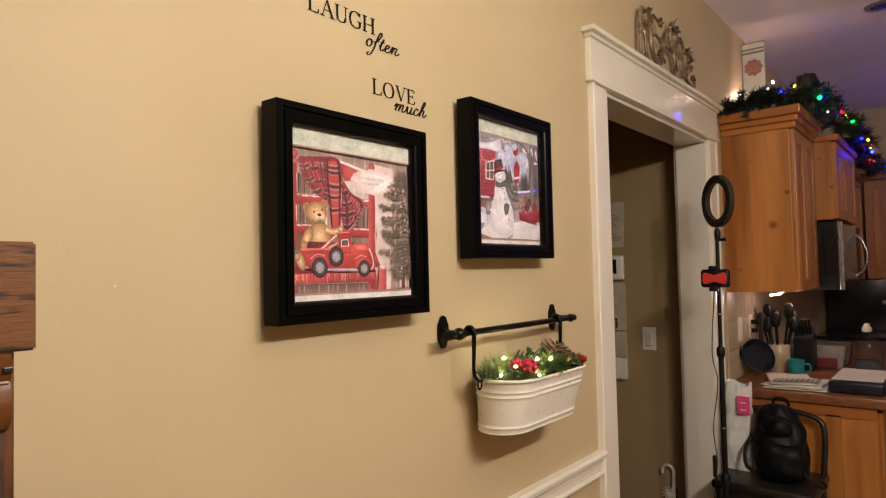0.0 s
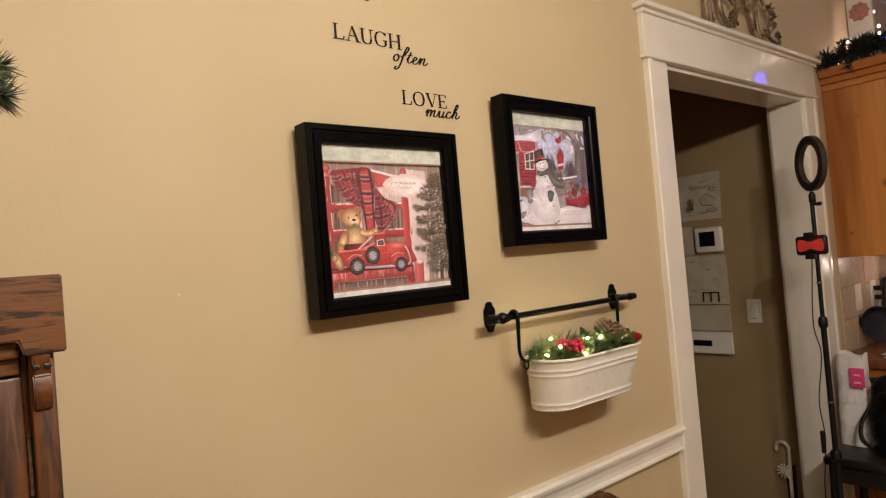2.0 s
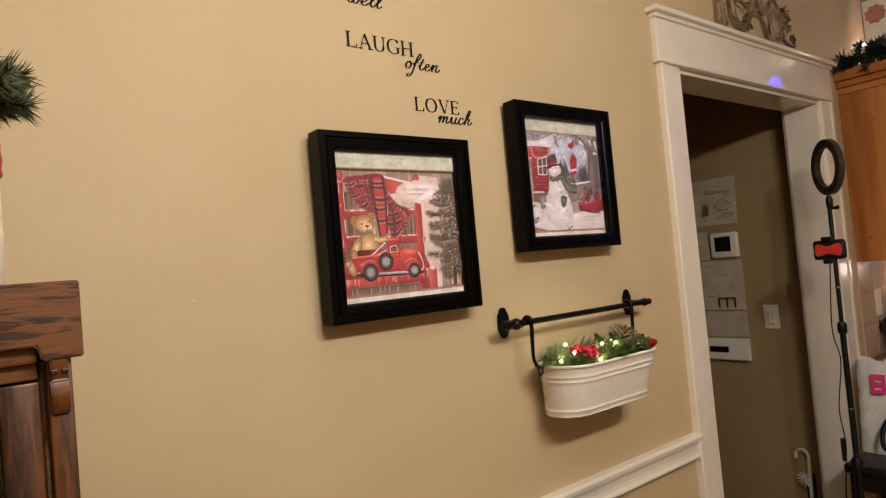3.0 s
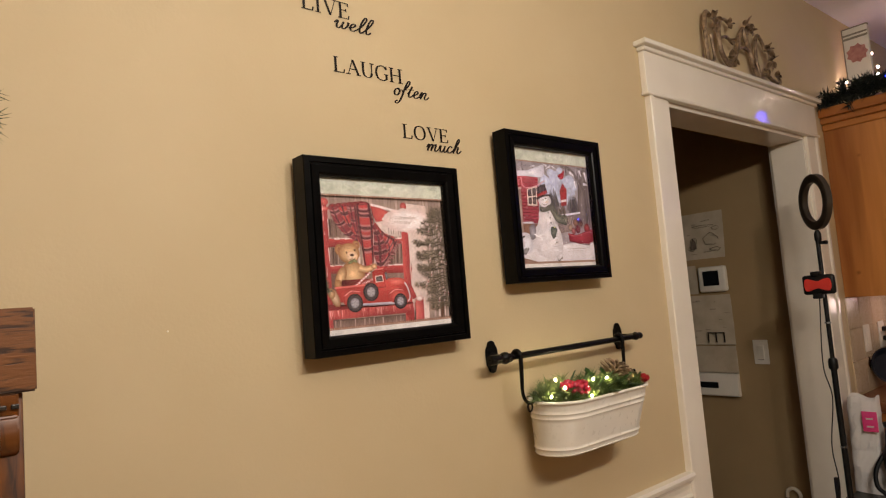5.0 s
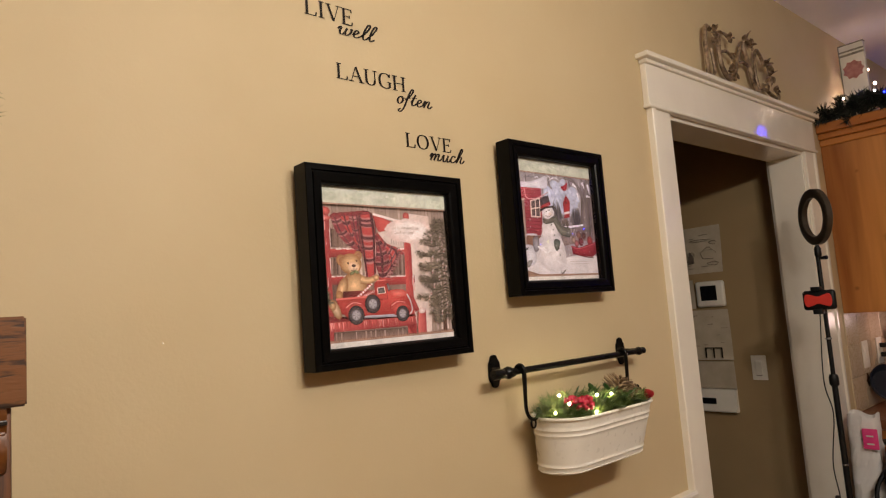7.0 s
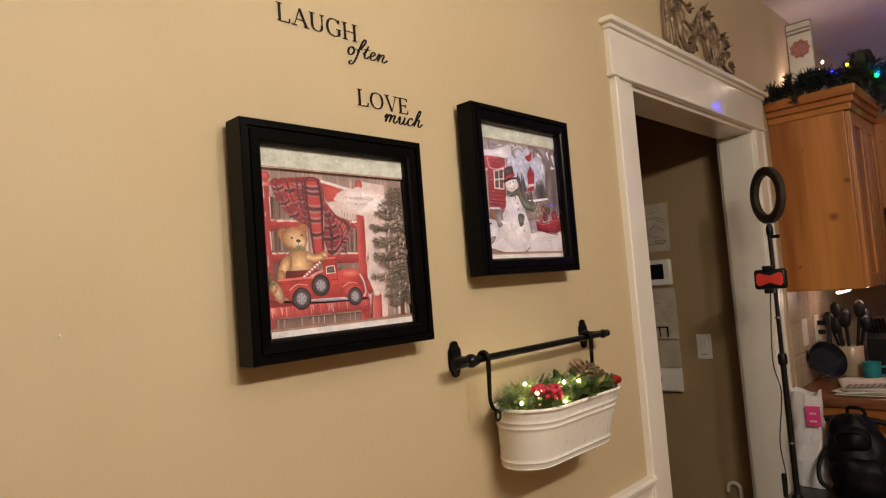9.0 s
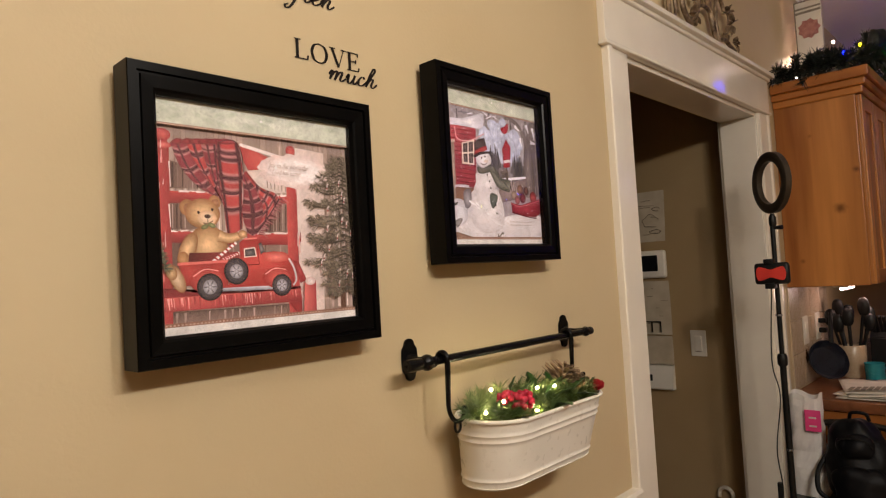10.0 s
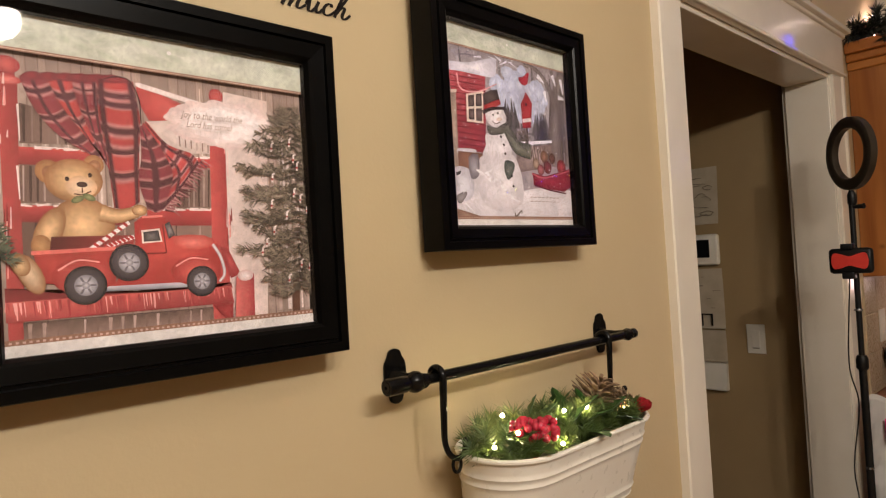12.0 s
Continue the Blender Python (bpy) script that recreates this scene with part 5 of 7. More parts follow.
def needle_tuft(bm, place, way, length, count, spread, width=0.0011, droop=0.0):
    """A twig with fine needles all round it."""
    p0, way = Vector(place), Vector(way).normalized()
    side = way.orthogonal().normalized()
    for k in range(count):
        f = rng.random()
        base = p0 + way * length * f * 0.8
        a = rng.uniform(0, 2 * math.pi)
        d = (way * rng.uniform(0.35, 1.0) + (side * math.cos(a) + way.cross(side) * math.sin(a)) * spread).normalized()
        tip = base + d * length * rng.uniform(0.28, 0.55) + Vector((0, 0, -droop * length))
        t = d.orthogonal().normalized() * width
        u = d.cross(t).normalized() * width
        mid = base.lerp(tip, 0.5)
        v = [bm.verts.new(q) for q in (base + t, base - t * 0.5 + u, base - t * 0.5 - u, mid + t * 0.9, mid - t * 0.45 + u * 0.9, mid - t * 0.45 - u * 0.9, tip)]
        for i in range(3):
            j = (i + 1) % 3
            bm.faces.new((v[i], v[j], v[3 + j], v[3 + i]))
            bm.faces.new((v[3 + i], v[3 + j], v[6]))


def leaf(bm, place, way, length, width, curl=0.15, spiky=True):
    """A holly leaf: a toothed blade folded along its rib."""
    way = Vector(way).normalized()
    side = way.cross(Vector((rng.uniform(-.3, .3), rng.uniform(-.3, .3), 1))).normalized()
    up = side.cross(way)
    rib, left, right = [], [], []
    n = 8
    for k in range(n + 1):
        f = k / n
        w = width * math.sin(math.pi * min(0.98, max(0.03, f))) ** 0.8 * (1.0 if not spiky or k % 2 else 0.62)
        c = Vector(place) + way * length * f - up * curl * length * f * f
        rib.append(bm.verts.new(c))
        left.append(bm.verts.new(c + side * w + up * w * 0.35))
        right.append(bm.verts.new(c - side * w + up * w * 0.35))
    for k in range(n):
        bm.faces.new((rib[k], rib[k + 1], left[k + 1], left[k]))
        bm.faces.new((rib[k], right[k], right[k + 1], rib[k + 1]))


def sprig_set(count, ys, mat, name, length, width=0.0010, front=0.0):
    for k in range(count):
        bm = bmesh.new()
        y = ys[0] + (ys[1] - ys[0]) * (k + rng.random()) / count
        x = BX + (rng.uniform(-0.055, 0.032) if not front else front * rng.uniform(0.6, 1.0))
        for j in range(3):
            w = (rng.uniform(-0.5, 0.45), rng.uniform(-0.75, 0.75), rng.uniform(0.25, 1.0))
            needle_tuft(bm, (x, y, BZ1 - 0.012), w, length * rng.uniform(0.7, 1.1), 105, 0.75, width)
        hang(name, bm, mat, green)


sprig_set(18, (1.19, 1.475), M_NEEDLE, "pine_sprig", 0.050, 0.0007)
sprig_set(5, (1.19, 1.26), M_NEEDLE, "pine_sprig", 0.056, 0.0007)
sprig_set(9, (1.31, 1.48), M_NEEDLE_PALE, "pale_sprig", 0.046, 0.0012)
sprig_set(4, (1.30, 1.36), M_NEEDLE, "pine_sprig", 0.044, 0.0008)
sprig_set(9, (1.20, 1.47), M_NEEDLE, "pine_sprig", 0.040, 0.0008, 0.048)
sprig_set(4, (1.20, 1.25), M_NEEDLE_PALE, "pale_sprig", 0.060, 0.0007)
for y, x, w in ((1.30, -0.77, (0.1, 0.1, 1)), (1.305, -0.765, (0.3, 0.6, 0.8)), (1.385, -0.77, (-0.1, -0.2, 1)), (1.375, -0.74, (0.4, 0.3, 0.8)), (1.42, -0.71, (0.9, 0.1, 0.25)), (1.34, -0.69, (0.8, -0.4, 0.3)), (1.405, -0.715, (0.3, 0.5, 0.6)), (1.355, -0.72, (0.5, 0.5, 0.5)), (1.33, -0.72, (0.4, 0.2, 0.8)), (1.41, -0.745, (0.0, -0.3, 1)), (1.24, -0.70, (0.7, -0.5, 0.3))):
    bm = bmesh.new()
    leaf(bm, (x, y, BZ1 - 0.002), w, 0.055, 0.014)
    o = hang("holly_leaf", bm, M_LEAF, green)
    sol = o.modifiers.new("thickness", "SOLIDIFY")
    sol.thickness = 0.0008
for cy, cx, cz, n, r in ((1.225, -0.714, 1.229, 24, 0.0056), (1.254, -0.702, 1.226, 30, 0.0058), (1.205, -0.680, 1.200, 1, 0.006), (1.480, -0.72, 1.212, 3, 0.0045)):
    for k in range(n):
        d = Vector((rng.uniform(-0.6, 1), rng.uniform(-1, 1), rng.uniform(-0.5, 1))).normalized() * (0.0175 if n > 4 else 0.006 * (n > 1))
        hang("berry", ball((cx + d.x, cy + d.y, cz + d.z * 0.8), r * rng.uniform(0.85, 1.1), 10), M_BERRY, green, smooth=True)


def pine_cone(place, length, radius, lean):
    cone = bmesh.new()
    q = Vector((0, 0, 1)).rotation_difference(Vector(lean).normalized())
    for k in range(70):
        f = k / 70
        a = k * 2.39996
        r = radius * math.sin(math.pi * (0.12 + 0.80 * f)) ** 0.8
        c = Vector((r * 0.35 * math.cos(a), r * 0.35 * math.sin(a), length * f))
        out = Vector((math.cos(a), math.sin(a), 0.45)).normalized()
        tang = Vector((-math.sin(a), math.cos(a), 0))
        up = out.cross(tang) * -0.0012
        w = 0.0046 * (0.5 + r / radius * 0.6)
        tip = c + out * (r * 0.75 + 0.003)
        vs = [cone.verts.new(Vector(place) + q @ p) for p in (c - tang * w * 0.5, c + tang * w * 0.5, tip + tang * w, tip + out * 0.0022, tip - tang * w, c + up - tang * w * 0.5, c + up + tang * w * 0.5, tip + up + tang * w, tip + up + out * 0.0022, tip + up - tang * w)]
        cone.faces.new(vs[:5])
        cone.faces.new(vs[5:][::-1])
        for i in range(5):
            cone.faces.new((vs[i], vs[5 + i], vs[5 + (i + 1) % 5], vs[(i + 1) % 5]))
    bmesh.ops.recalc_face_normals(cone, faces=cone.faces)
    return cone


hang("pine_cone", pine_cone((-0.748, 1.426, 1.204), 0.060, 0.037, (0.25, 0.3, 1)), M_CONE, green, "brown pine cone with pale tips")
hang("pine_cone", pine_cone((-0.730, 1.458, 1.198), 0.042, 0.026, (0.5, 0.5, 0.7)), M_CONE, green, "brown pine cone with pale tips")
fl = bmesh.new()
for k in range(34):
    a, f = k * 2.4, k / 34
    leaf(fl, (-0.690, 1.478, 1.206), (math.cos(a) * (0.2 + 0.9 * f), math.sin(a) * (0.2 + 0.9 * f), 1.15 - 0.85 * f), 0.021, 0.0125, -0.35, False)
hang("fabric_flower", fl, M_ROSE, green, "red fabric flower")
for y, x, z in ((1.185, -0.730, 1.214), (1.204, -0.705, 1.232), (1.220, -0.745, 1.246), (1.268, -0.684, 1.207), (1.325, -0.722, 1.234), (1.368, -0.714, 1.232), (1.455, -0.705, 1.214)):
    hang("light_bulb", ball((x, y, z), 0.0025, 14), M_WARM, green, "lit warm white bulb", smooth=True)
wire = [(BX + 0.03 * math.sin(k * 1.9), 1.17 + 0.033 * k, BZ1 + 0.012 + 0.012 * math.sin(k * 2.7)) for k in range(10)]
hang("light_wire", tube(spline(wire, 5), 0.0008, 6), M_NEEDLE, green, smooth=True)

# ---- ornament on the door cap ----
orn = thing("vine_ornament", (-0.80, 2.5, 2.19), "bronze scrolling vine letters standing on the door cap", "ornament")
OXX = -0.803


def orn_tube(name, pts, r):
    hang(name, tube(spline([(OXX + (p[2] if len(p) > 2 else 0), p[0], p[1]) for p in pts], 7), r, 8), M_BRONZE, orn, smooth=True)


orn_tube("scroll", [(2.235, 2.192), (2.237, 2.26), (2.240, 2.33), (2.256, 2.378), (2.285, 2.372)], 0.008)
orn_tube("scroll", [(2.240, 2.205), (2.260, 2.198), (2.284, 2.215), (2.282, 2.26), (2.276, 2.30)], 0.006)
orn_tube("scroll", [(2.358, 2.376), (2.340, 2.34), (2.334, 2.29), (2.350, 2.240), (2.395, 2.212), (2.420, 2.235)], 0.009)
orn_tube("scroll", [(2.358, 2.372), (2.395, 2.382), (2.436, 2.368)], 0.006)
orn_tube("scroll", [(2.340, 2.300), (2.390, 2.315), (2.441, 2.300)], 0.006)
orn_tube("scroll", [(2.436, 2.215), (2.462, 2.27), (2.500, 2.34), (2.536, 2.380)], 0.007)
orn_tube("scroll", [(2.536, 2.380), (2.548, 2.34), (2.575, 2.295), (2.595, 2.24), (2.618, 2.205)], 0.010)
orn_tube("scroll", [(2.480, 2.290), (2.525, 2.300), (2.572, 2.292)], 0.006)
orn_tube("scroll", [(2.640, 2.205), (2.622, 2.27), (2.632, 2.34), (2.655, 2.376), (2.690, 2.355), (2.705, 2.33)], 0.007)
orn_tube("scroll", [(2.66, 2.215), (2.70, 2.225), (2.75, 2.212), (2.795, 2.205)], 0.007)
orn_tube("scroll", [(2.232, 2.196), (2.40, 2.195), (2.60, 2.196), (2.79, 2.196)], 0.005)
for cy, cz, n, s in ((2.302, 2.362, 10, 0.036), (2.290, 2.320, 6, 0.026), (2.420, 2.365, 5, 0.028), (2.425, 2.305, 5, 0.026), (2.405, 2.232, 9, 0.036), (2.560, 2.392, 11, 0.038), (2.590, 2.375, 7, 0.030), (2.715, 2.320, 12, 0.042), (2.745, 2.285, 9, 0.036), (2.700, 2.245, 8, 0.034), (2.775, 2.225, 7, 0.034)):
    for k in range(n * 2 // 3):
        a = 3 * math.pi * k / n + rng.random()
        bm = bmesh.new()
        leaf(bm, (OXX + 0.006, cy, cz), (rng.uniform(0.1, 0.7), math.cos(a), math.sin(a)), s * rng.uniform(0.7, 1.1), s * 0.30, 0.2, False)
        o = hang("vine_leaf", bm, M_BRONZE, orn)
        sol = o.modifiers.new("thickness", "SOLIDIFY")
        sol.thickness = 0.0022

# ---- hallway wall ----
HY = 3.2


def sheet(name, x0, x1, z0, z1, label, mat, tilt=0.0, thick=0.0016, marks=0, seed=1):
    """Paper pinned flat on the hallway wall, with faint unreadable marks."""
    ob = thing(name, ((x0 + x1) / 2, HY, z0), label, "paper", "papers on the hallway wall")
    r = random.Random(seed)
    n = 8
    bm = bmesh.new()
    grid = [[bm.verts.new((x0 + (x1 - x0) * i / n + tilt * (j / n - 0.5), HY - thick - 0.004 * abs(math.sin(2.6 * i / n + seed)) * (j / n - 0.4) ** 2 * 4, z0 + (z1 - z0) * j / n)) for j in range(n + 1)] for i in range(n + 1)]
    for i in range(n):
        for j in range(n):
            bm.faces.new((grid[i][j], grid[i + 1][j], grid[i + 1][j + 1], grid[i][j + 1]))
    o = hang("page", bm, mat, ob)
    sol = o.modifiers.new("thickness", "SOLIDIFY")
    sol.thickness = 0.0008
    for k in range(marks):
        a, c = r.uniform(x0 + 0.02, x1 - 0.03), r.uniform(z0 + 0.02, z1 - 0.02)
        w = r.uniform(0.008, 0.035)
        hang("mark", box(a, min(a + w, x1 - 0.01), HY - thick - 0.0075, HY - thick - 0.0065, c, c + r.uniform(0.0015, 0.004)), M_INK, ob)
    return ob


drawing = sheet("drawing", -1.56, -1.297, 1.55, 1.785, "creased tan paper drawing pinned on the hallway wall", M_OLD_PAPER, 0.010, marks=10, seed=3)
sheet("note", -1.58, -1.462, 1.375, 1.52, "small tan paper note on the hallway wall", M_OLD_PAPER, 0.0, marks=5, seed=8)
calendar = sheet("calendar_page", -1.56, -1.298, 1.122, 1.366, "pale printed calendar page with a thick lower edge", M_OLD_PAPER, 0.0, 0.004, marks=14, seed=5)
folder = sheet("folder_page", -1.56, -1.300, 0.985, 1.112, "blank cream paper sheet on the hallway wall", M_OLD_PAPER, 0.0, 0.003, seed=9)
for x, z, w, h, turns in ((-1.365, 1.645, 0.042, 0.034, 1), (-1.345, 1.595, 0.030, 0.010, 2), (-1.455, 1.640, 0.018, 0.026, 2), (-1.470, 1.605, 0.020, 0.012, 3), (-1.40, 1.715, 0.060, 0.006, 1), (-1.335, 1.70, 0.020, 0.010, 1)):
    loop = [(x + w * (0.9 + 0.1 * math.sin(5 * a)) * math.cos(a), HY - 0.0088, z + h * (0.85 + 0.15 * math.cos(3 * a + x * 40)) * math.sin(a)) for a in (2 * math.pi * turns * k / (22 * turns) * 0.9 for k in range(22 * turns))]
    hang("pencil_line", tube(loop, 0.0011, 4), M_PENCIL, drawing)
hang("pencil_shading", prism([(-1.476, 1.60), (-1.442, 1.604), (-1.446, 1.640), (-1.460, 1.662), (-1.470, 1.635)], "y", HY - 0.0092, HY - 0.0080), M_PENCIL, drawing)
for z in (1.122, 0.985):
    hang("lower_edge", box(-1.56, -1.298, HY - 0.012, HY - 0.002, z - 0.004, z, 0.001), M_OLD_PAPER, calendar if z > 1.1 else folder)
box_tray = thing("wall_pocket", (-1.42, HY, 0.868), "cream wall pocket with a dark slot and slanted side", "wall pocket")
hang("pocket", prism([(HY, 0.868), (HY - 0.028, 0.868), (HY - 0.032, 0.874), (HY - 0.012, 0.975), (HY, 0.978)], "x", -1.56, -1.302), M_PLASTIC, box_tray)
hang("slot", box(-1.50, -1.40, HY - 0.031, HY - 0.022, 0.905, 0.935, 0.004), M_SCREEN, box_tray)
fr = thing("small_frame", (-1.385, HY, 1.128), "thin black double frame outline on the calendar page", "frame")
for x0, x1, z0, z1 in ((-1.432, -1.346, 1.176, 1.180), (-1.432, -1.428, 1.130, 1.178), (-1.391, -1.387, 1.130, 1.178), (-1.350, -1.346, 1.130, 1.178)):
    hang("bar", box(x0, x1, HY - 0.016, HY - 0.011, z0, z1), M_SCREEN, fr)
th = thing("thermostat", (-1.372, HY, 1.378), "white wall thermostat with a dark display", "thermostat")
hang("case", box(-1.446, -1.300, HY - 0.026, HY, 1.380, 1.508, 0.012, 3), M_PLASTIC, th, smooth=True)
hang("display", box(-1.418, -1.336, HY - 0.028, HY - 0.02, 1.412, 1.486, 0.002), M_SCREEN, th, "dark display")
sw = thing("light_switch", (-1.183, HY, 1.025), "white rocker light switch on the hallway wall", "light switch", "light switches")
hang("plate", box(-1.218, -1.148, HY - 0.006, HY, 1.025, 1.140, 0.003), M_PLASTIC, sw)
hang("rocker", box(-1.199, -1.167, HY - 0.011, HY - 0.004, 1.049, 1.116, 0.003), M_PLASTIC, sw)
hang("pull_line", box(-1.196, -1.170, HY - 0.0125, HY - 0.0105, 1.046, 1.049), M_INK, sw)
hk = thing("cane_hook", (-1.10, HY, 0.2), "pale candy-cane shaped hook with hanging star ornament", "hook")
hang("cane", tube(spline([(-1.135, HY - 0.02, 0.425), (-1.130, HY - 0.02, 0.455), (-1.105, HY - 0.02, 0.468), (-1.080, HY - 0.02, 0.450), (-1.078, HY - 0.02, 0.40), (-1.082, HY - 0.02, 0.20)], 6), 0.008, 8), M_CREAM, hk, smooth=True)
for k in range(6):
    a = k * math.pi / 6
    hang("star_bar", tube([(-1.10 - 0.034 * math.cos(a), HY - 0.032, 0.335 - 0.034 * math.sin(a)), (-1.10 + 0.034 * math.cos(a), HY - 0.032, 0.335 + 0.034 * math.sin(a))], 0.004, 6), M_CREAM, hk)
hang("mount", box(-1.10, -1.062, HY - 0.016, HY, 0.18, 0.36, 0.004), M_DARKWOOD, hk)

# ---- phone stand with ring light ----
SX, SY = -0.700, 2.70
st = thing("ring_light_stand", (SX, SY, 0), "black telescopic stand with ring light and red phone clamp", "light stand")
hang("pole", tube([(SX, SY, 0.02), (SX, SY, 0.60)], 0.0125, 12), M_BLACKPL, st, smooth=True)
hang("pole", tube([(SX, SY, 0.60), (SX, SY, 1.10)], 0.0100, 12), M_BLACKPL, st, smooth=True)
hang("pole", tube([(SX, SY, 1.10), (SX + 0.002, SY, 1.56)], 0.0075, 12), M_BLACKPL, st, smooth=True)
for z, r in ((0.60, 0.019), (1.10, 0.016)):
    hang("collar", lathe([(r * 0.7, -0.022), (r, -0.016), (r, 0.010), (r * 0.75, 0.020)], 16, (0, 0, 1), (SX, SY, z)), M_BLACKPL, st, smooth=True)
for z in (0.80, 1.25):
    hang("band", lathe([(0.011, -0.003), (0.0118, 0), (0.011, 0.003)], 14, (0, 0, 1), (SX, SY, z)), M_STEEL, st, smooth=True)
for k in range(3):
    a = radians(30 + 120 * k)
    hang("leg", tube([(SX, SY, 0.30), (SX + 0.30 * math.cos(a), SY + 0.30 * math.sin(a) * 0.8, 0.012)], 0.008, 8), M_BLACKPL, st, smooth=True)
ax = Vector((math.cos(radians(46)), math.sin(radians(46)), 0))
hz, cen, R = Vector((-ax.y, ax.x, 0)), Vector((SX + 0.006, SY + 0.01, 1.700)), 0.089
ringb = bmesh.new()
prof = [(-0.016, -0.009), (-0.012, -0.012), (0.012, -0.012), (0.016, -0.009), (0.016, 0.009), (0.012, 0.012), (-0.012, 0.012), (-0.016, 0.009)]
rows = []
for k in range(48):
    a = 2 * math.pi * k / 48
    rad = hz * math.cos(a) + Vector((0, 0, 1)) * math.sin(a)
    rows.append([ringb.verts.new(cen + rad * (R + p) + ax * q) for p, q in prof])
for k in range(48):
    r0, r1 = rows[k], rows[(k + 1) % 48]
    for j in range(8):
        ringb.faces.new((r0[j], r0[(j + 1) % 8], r1[(j + 1) % 8], r1[j]))
bmesh.ops.recalc_face_normals(ringb, faces=ringb.faces)
hang("ring_lamp", ringb, mottled("smoked_plastic", (0.030, 0.022, 0.015, 1), (0.042, 0.031, 0.021, 1), 30, 0.35), st, "unlit smoky brown ring lamp", smooth=True)
hang("ring_joint", lathe([(0.009, 0), (0.012, 0.006), (0.012, 0.030), (0.006, 0.044)], 14, (0, 0, 1), (SX + 0.004, SY, 1.55)), M_BLACKPL, st, smooth=True)
hang("knob", tube([(SX, SY, 1.545), (SX + 0.035, SY - 0.010, 1.545)], [0.004, 0.008], 10), M_BLACKPL, st, smooth=True)
clampb = box(SX - 0.056, SX + 0.054, SY - 0.044, SY - 0.020, 1.356, 1.428, 0.011, 3)
box(SX - 0.022, SX + 0.008, SY - 0.05, SY - 0.016, 1.425, 1.441, 0.003, bm=clampb)
box(SX - 0.022, SX + 0.008, SY - 0.05, SY - 0.016, 1.341, 1.360, 0.003, bm=clampb)
cl = hang("phone_clamp", clampb, M_BLACKPL, st, "black spring phone clamp", smooth=True)
pad = spline([(-0.040, 0.022), (-0.022, 0.020), (0.0, 0.013), (0.022, 0.020), (0.040, 0.022), (0.046, 0.0), (0.040, -0.022), (0.022, -0.020), (0.0, -0.013), (-0.022, -0.020), (-0.040, -0.022), (-0.046, 0.0)], 4, True)
under(part("pad", prism([(SX - 0.001 + a, 1.392 + c) for a, c in pad], "y", SY - 0.050, SY - 0.043, 0.0015), M_RED, None, "red rubber pad", True), cl)
cable = spline([(SX - 0.012, SY - 0.01, 1.36), (SX - 0.03, SY - 0.012, 1.10), (SX - 0.012, SY - 0.014, 0.98), (SX - 0.035, SY - 0.014, 0.80), (SX - 0.026, SY - 0.014, 0.66), (SX - 0.045, SY - 0.014, 0.45), (SX - 0.03, SY - 0.014, 0.22), (SX - 0.08, SY - 0.014, 0.012)], 8)
cb = hang("cable", tube(cable, 0.0022, 6), M_BLACKPL, st, smooth=True)
under(part("inline_switch", box(SX - 0.042, SX - 0.028, SY - 0.022, SY - 0.006, 0.605, 0.69, 0.004), M_BLACKPL), cb)

# ---- kitchen cabinets ----
def panel_door(name, parent, front, y0, y1, z0, z1):
    """A framed door that faces east, with a sunk panel and a knob."""
    d = hang(name, box(front, front + 0.012, y0, y1, z0, z1, 0.002), M_PINE, parent)
    for a, c in ((y0, y0 + 0.055), (y1 - 0.055, y1)):
        under(part("stile", box(front + 0.012, front + 0.021, a, c, z0, z1, 0.002), M_PINE), d)
    for a, c in ((z0, z0 + 0.055), (z1 - 0.055, z1)):
        under(part("rail", box(front + 0.012, front + 0.0205, y0 + 0.055, y1 - 0.055, a, c, 0.002), M_PINE_Y), d)
    return d


def cornice(parent, x1, y0, y1, z, side=True):
    """Three stepped strips along the top, round the front and the end."""
    for k, (out, lo, hi) in enumerate(((0.010, 0.0, 0.030), (0.022, 0.030, 0.058), (0.036, 0.058, 0.100))):
        hang("cornice", box(WX + 0.001, x1 + out, y0 - (out if side else 0), y1, z + lo, z + hi, 0.006), M_PINE_X if side else M_PINE_Y, parent)


AY = 3.285
ca = thing("wall_cabinet", (WX, AY, 1.315), "knotty pine wall cabinet with stepped cornice", "kitchen cabinet", "pine wall cabinets")
hang("carcass", box(WX + 0.001, -0.532, AY, 3.795, 1.315, 2.066, 0.003), M_PINE, ca)
panel_door("door", ca, -0.532, AY + 0.004, 3.535, 1.32, 2.06)
panel_door("door", ca, -0.532, 3.541, 3.790, 1.32, 2.06)
cornice(ca, -0.512, AY, 3.796, 2.064)
cb2 = thing("wall_cabinet", (WX, 3.8, 1.66), "deeper knotty pine cabinet above the microwave", "kitchen cabinet", "pine wall cabinets")
hang("carcass", box(WX + 0.001, -0.436, 3.80, 4.56, 1.665, 2.066, 0.003), M_PINE, cb2)
panel_door("door", cb2, -0.436, 3.805, 4.177, 1.67, 2.06)
panel_door("door", cb2, -0.436, 4.183, 4.555, 1.67, 2.06)
hang("cornice", box(WX + 0.001, -0.40, 3.795, 4.56, 2.066, 2.10, 0.006), M_PINE_Y, cb2)
cc = thing("wall_cabinet", (WX, 4.57, 1.315), "knotty pine wall cabinet beside the microwave", "kitchen cabinet", "pine wall cabinets")
hang("carcass", box(WX + 0.001, -0.532, 4.57, 5.84, 1.315, 2.066, 0.003), M_PINE, cc)
for k in range(3):
    panel_door("door", cc, -0.532, 4.575 + 0.42 * k, 4.985 + 0.42 * k, 1.32, 2.06)
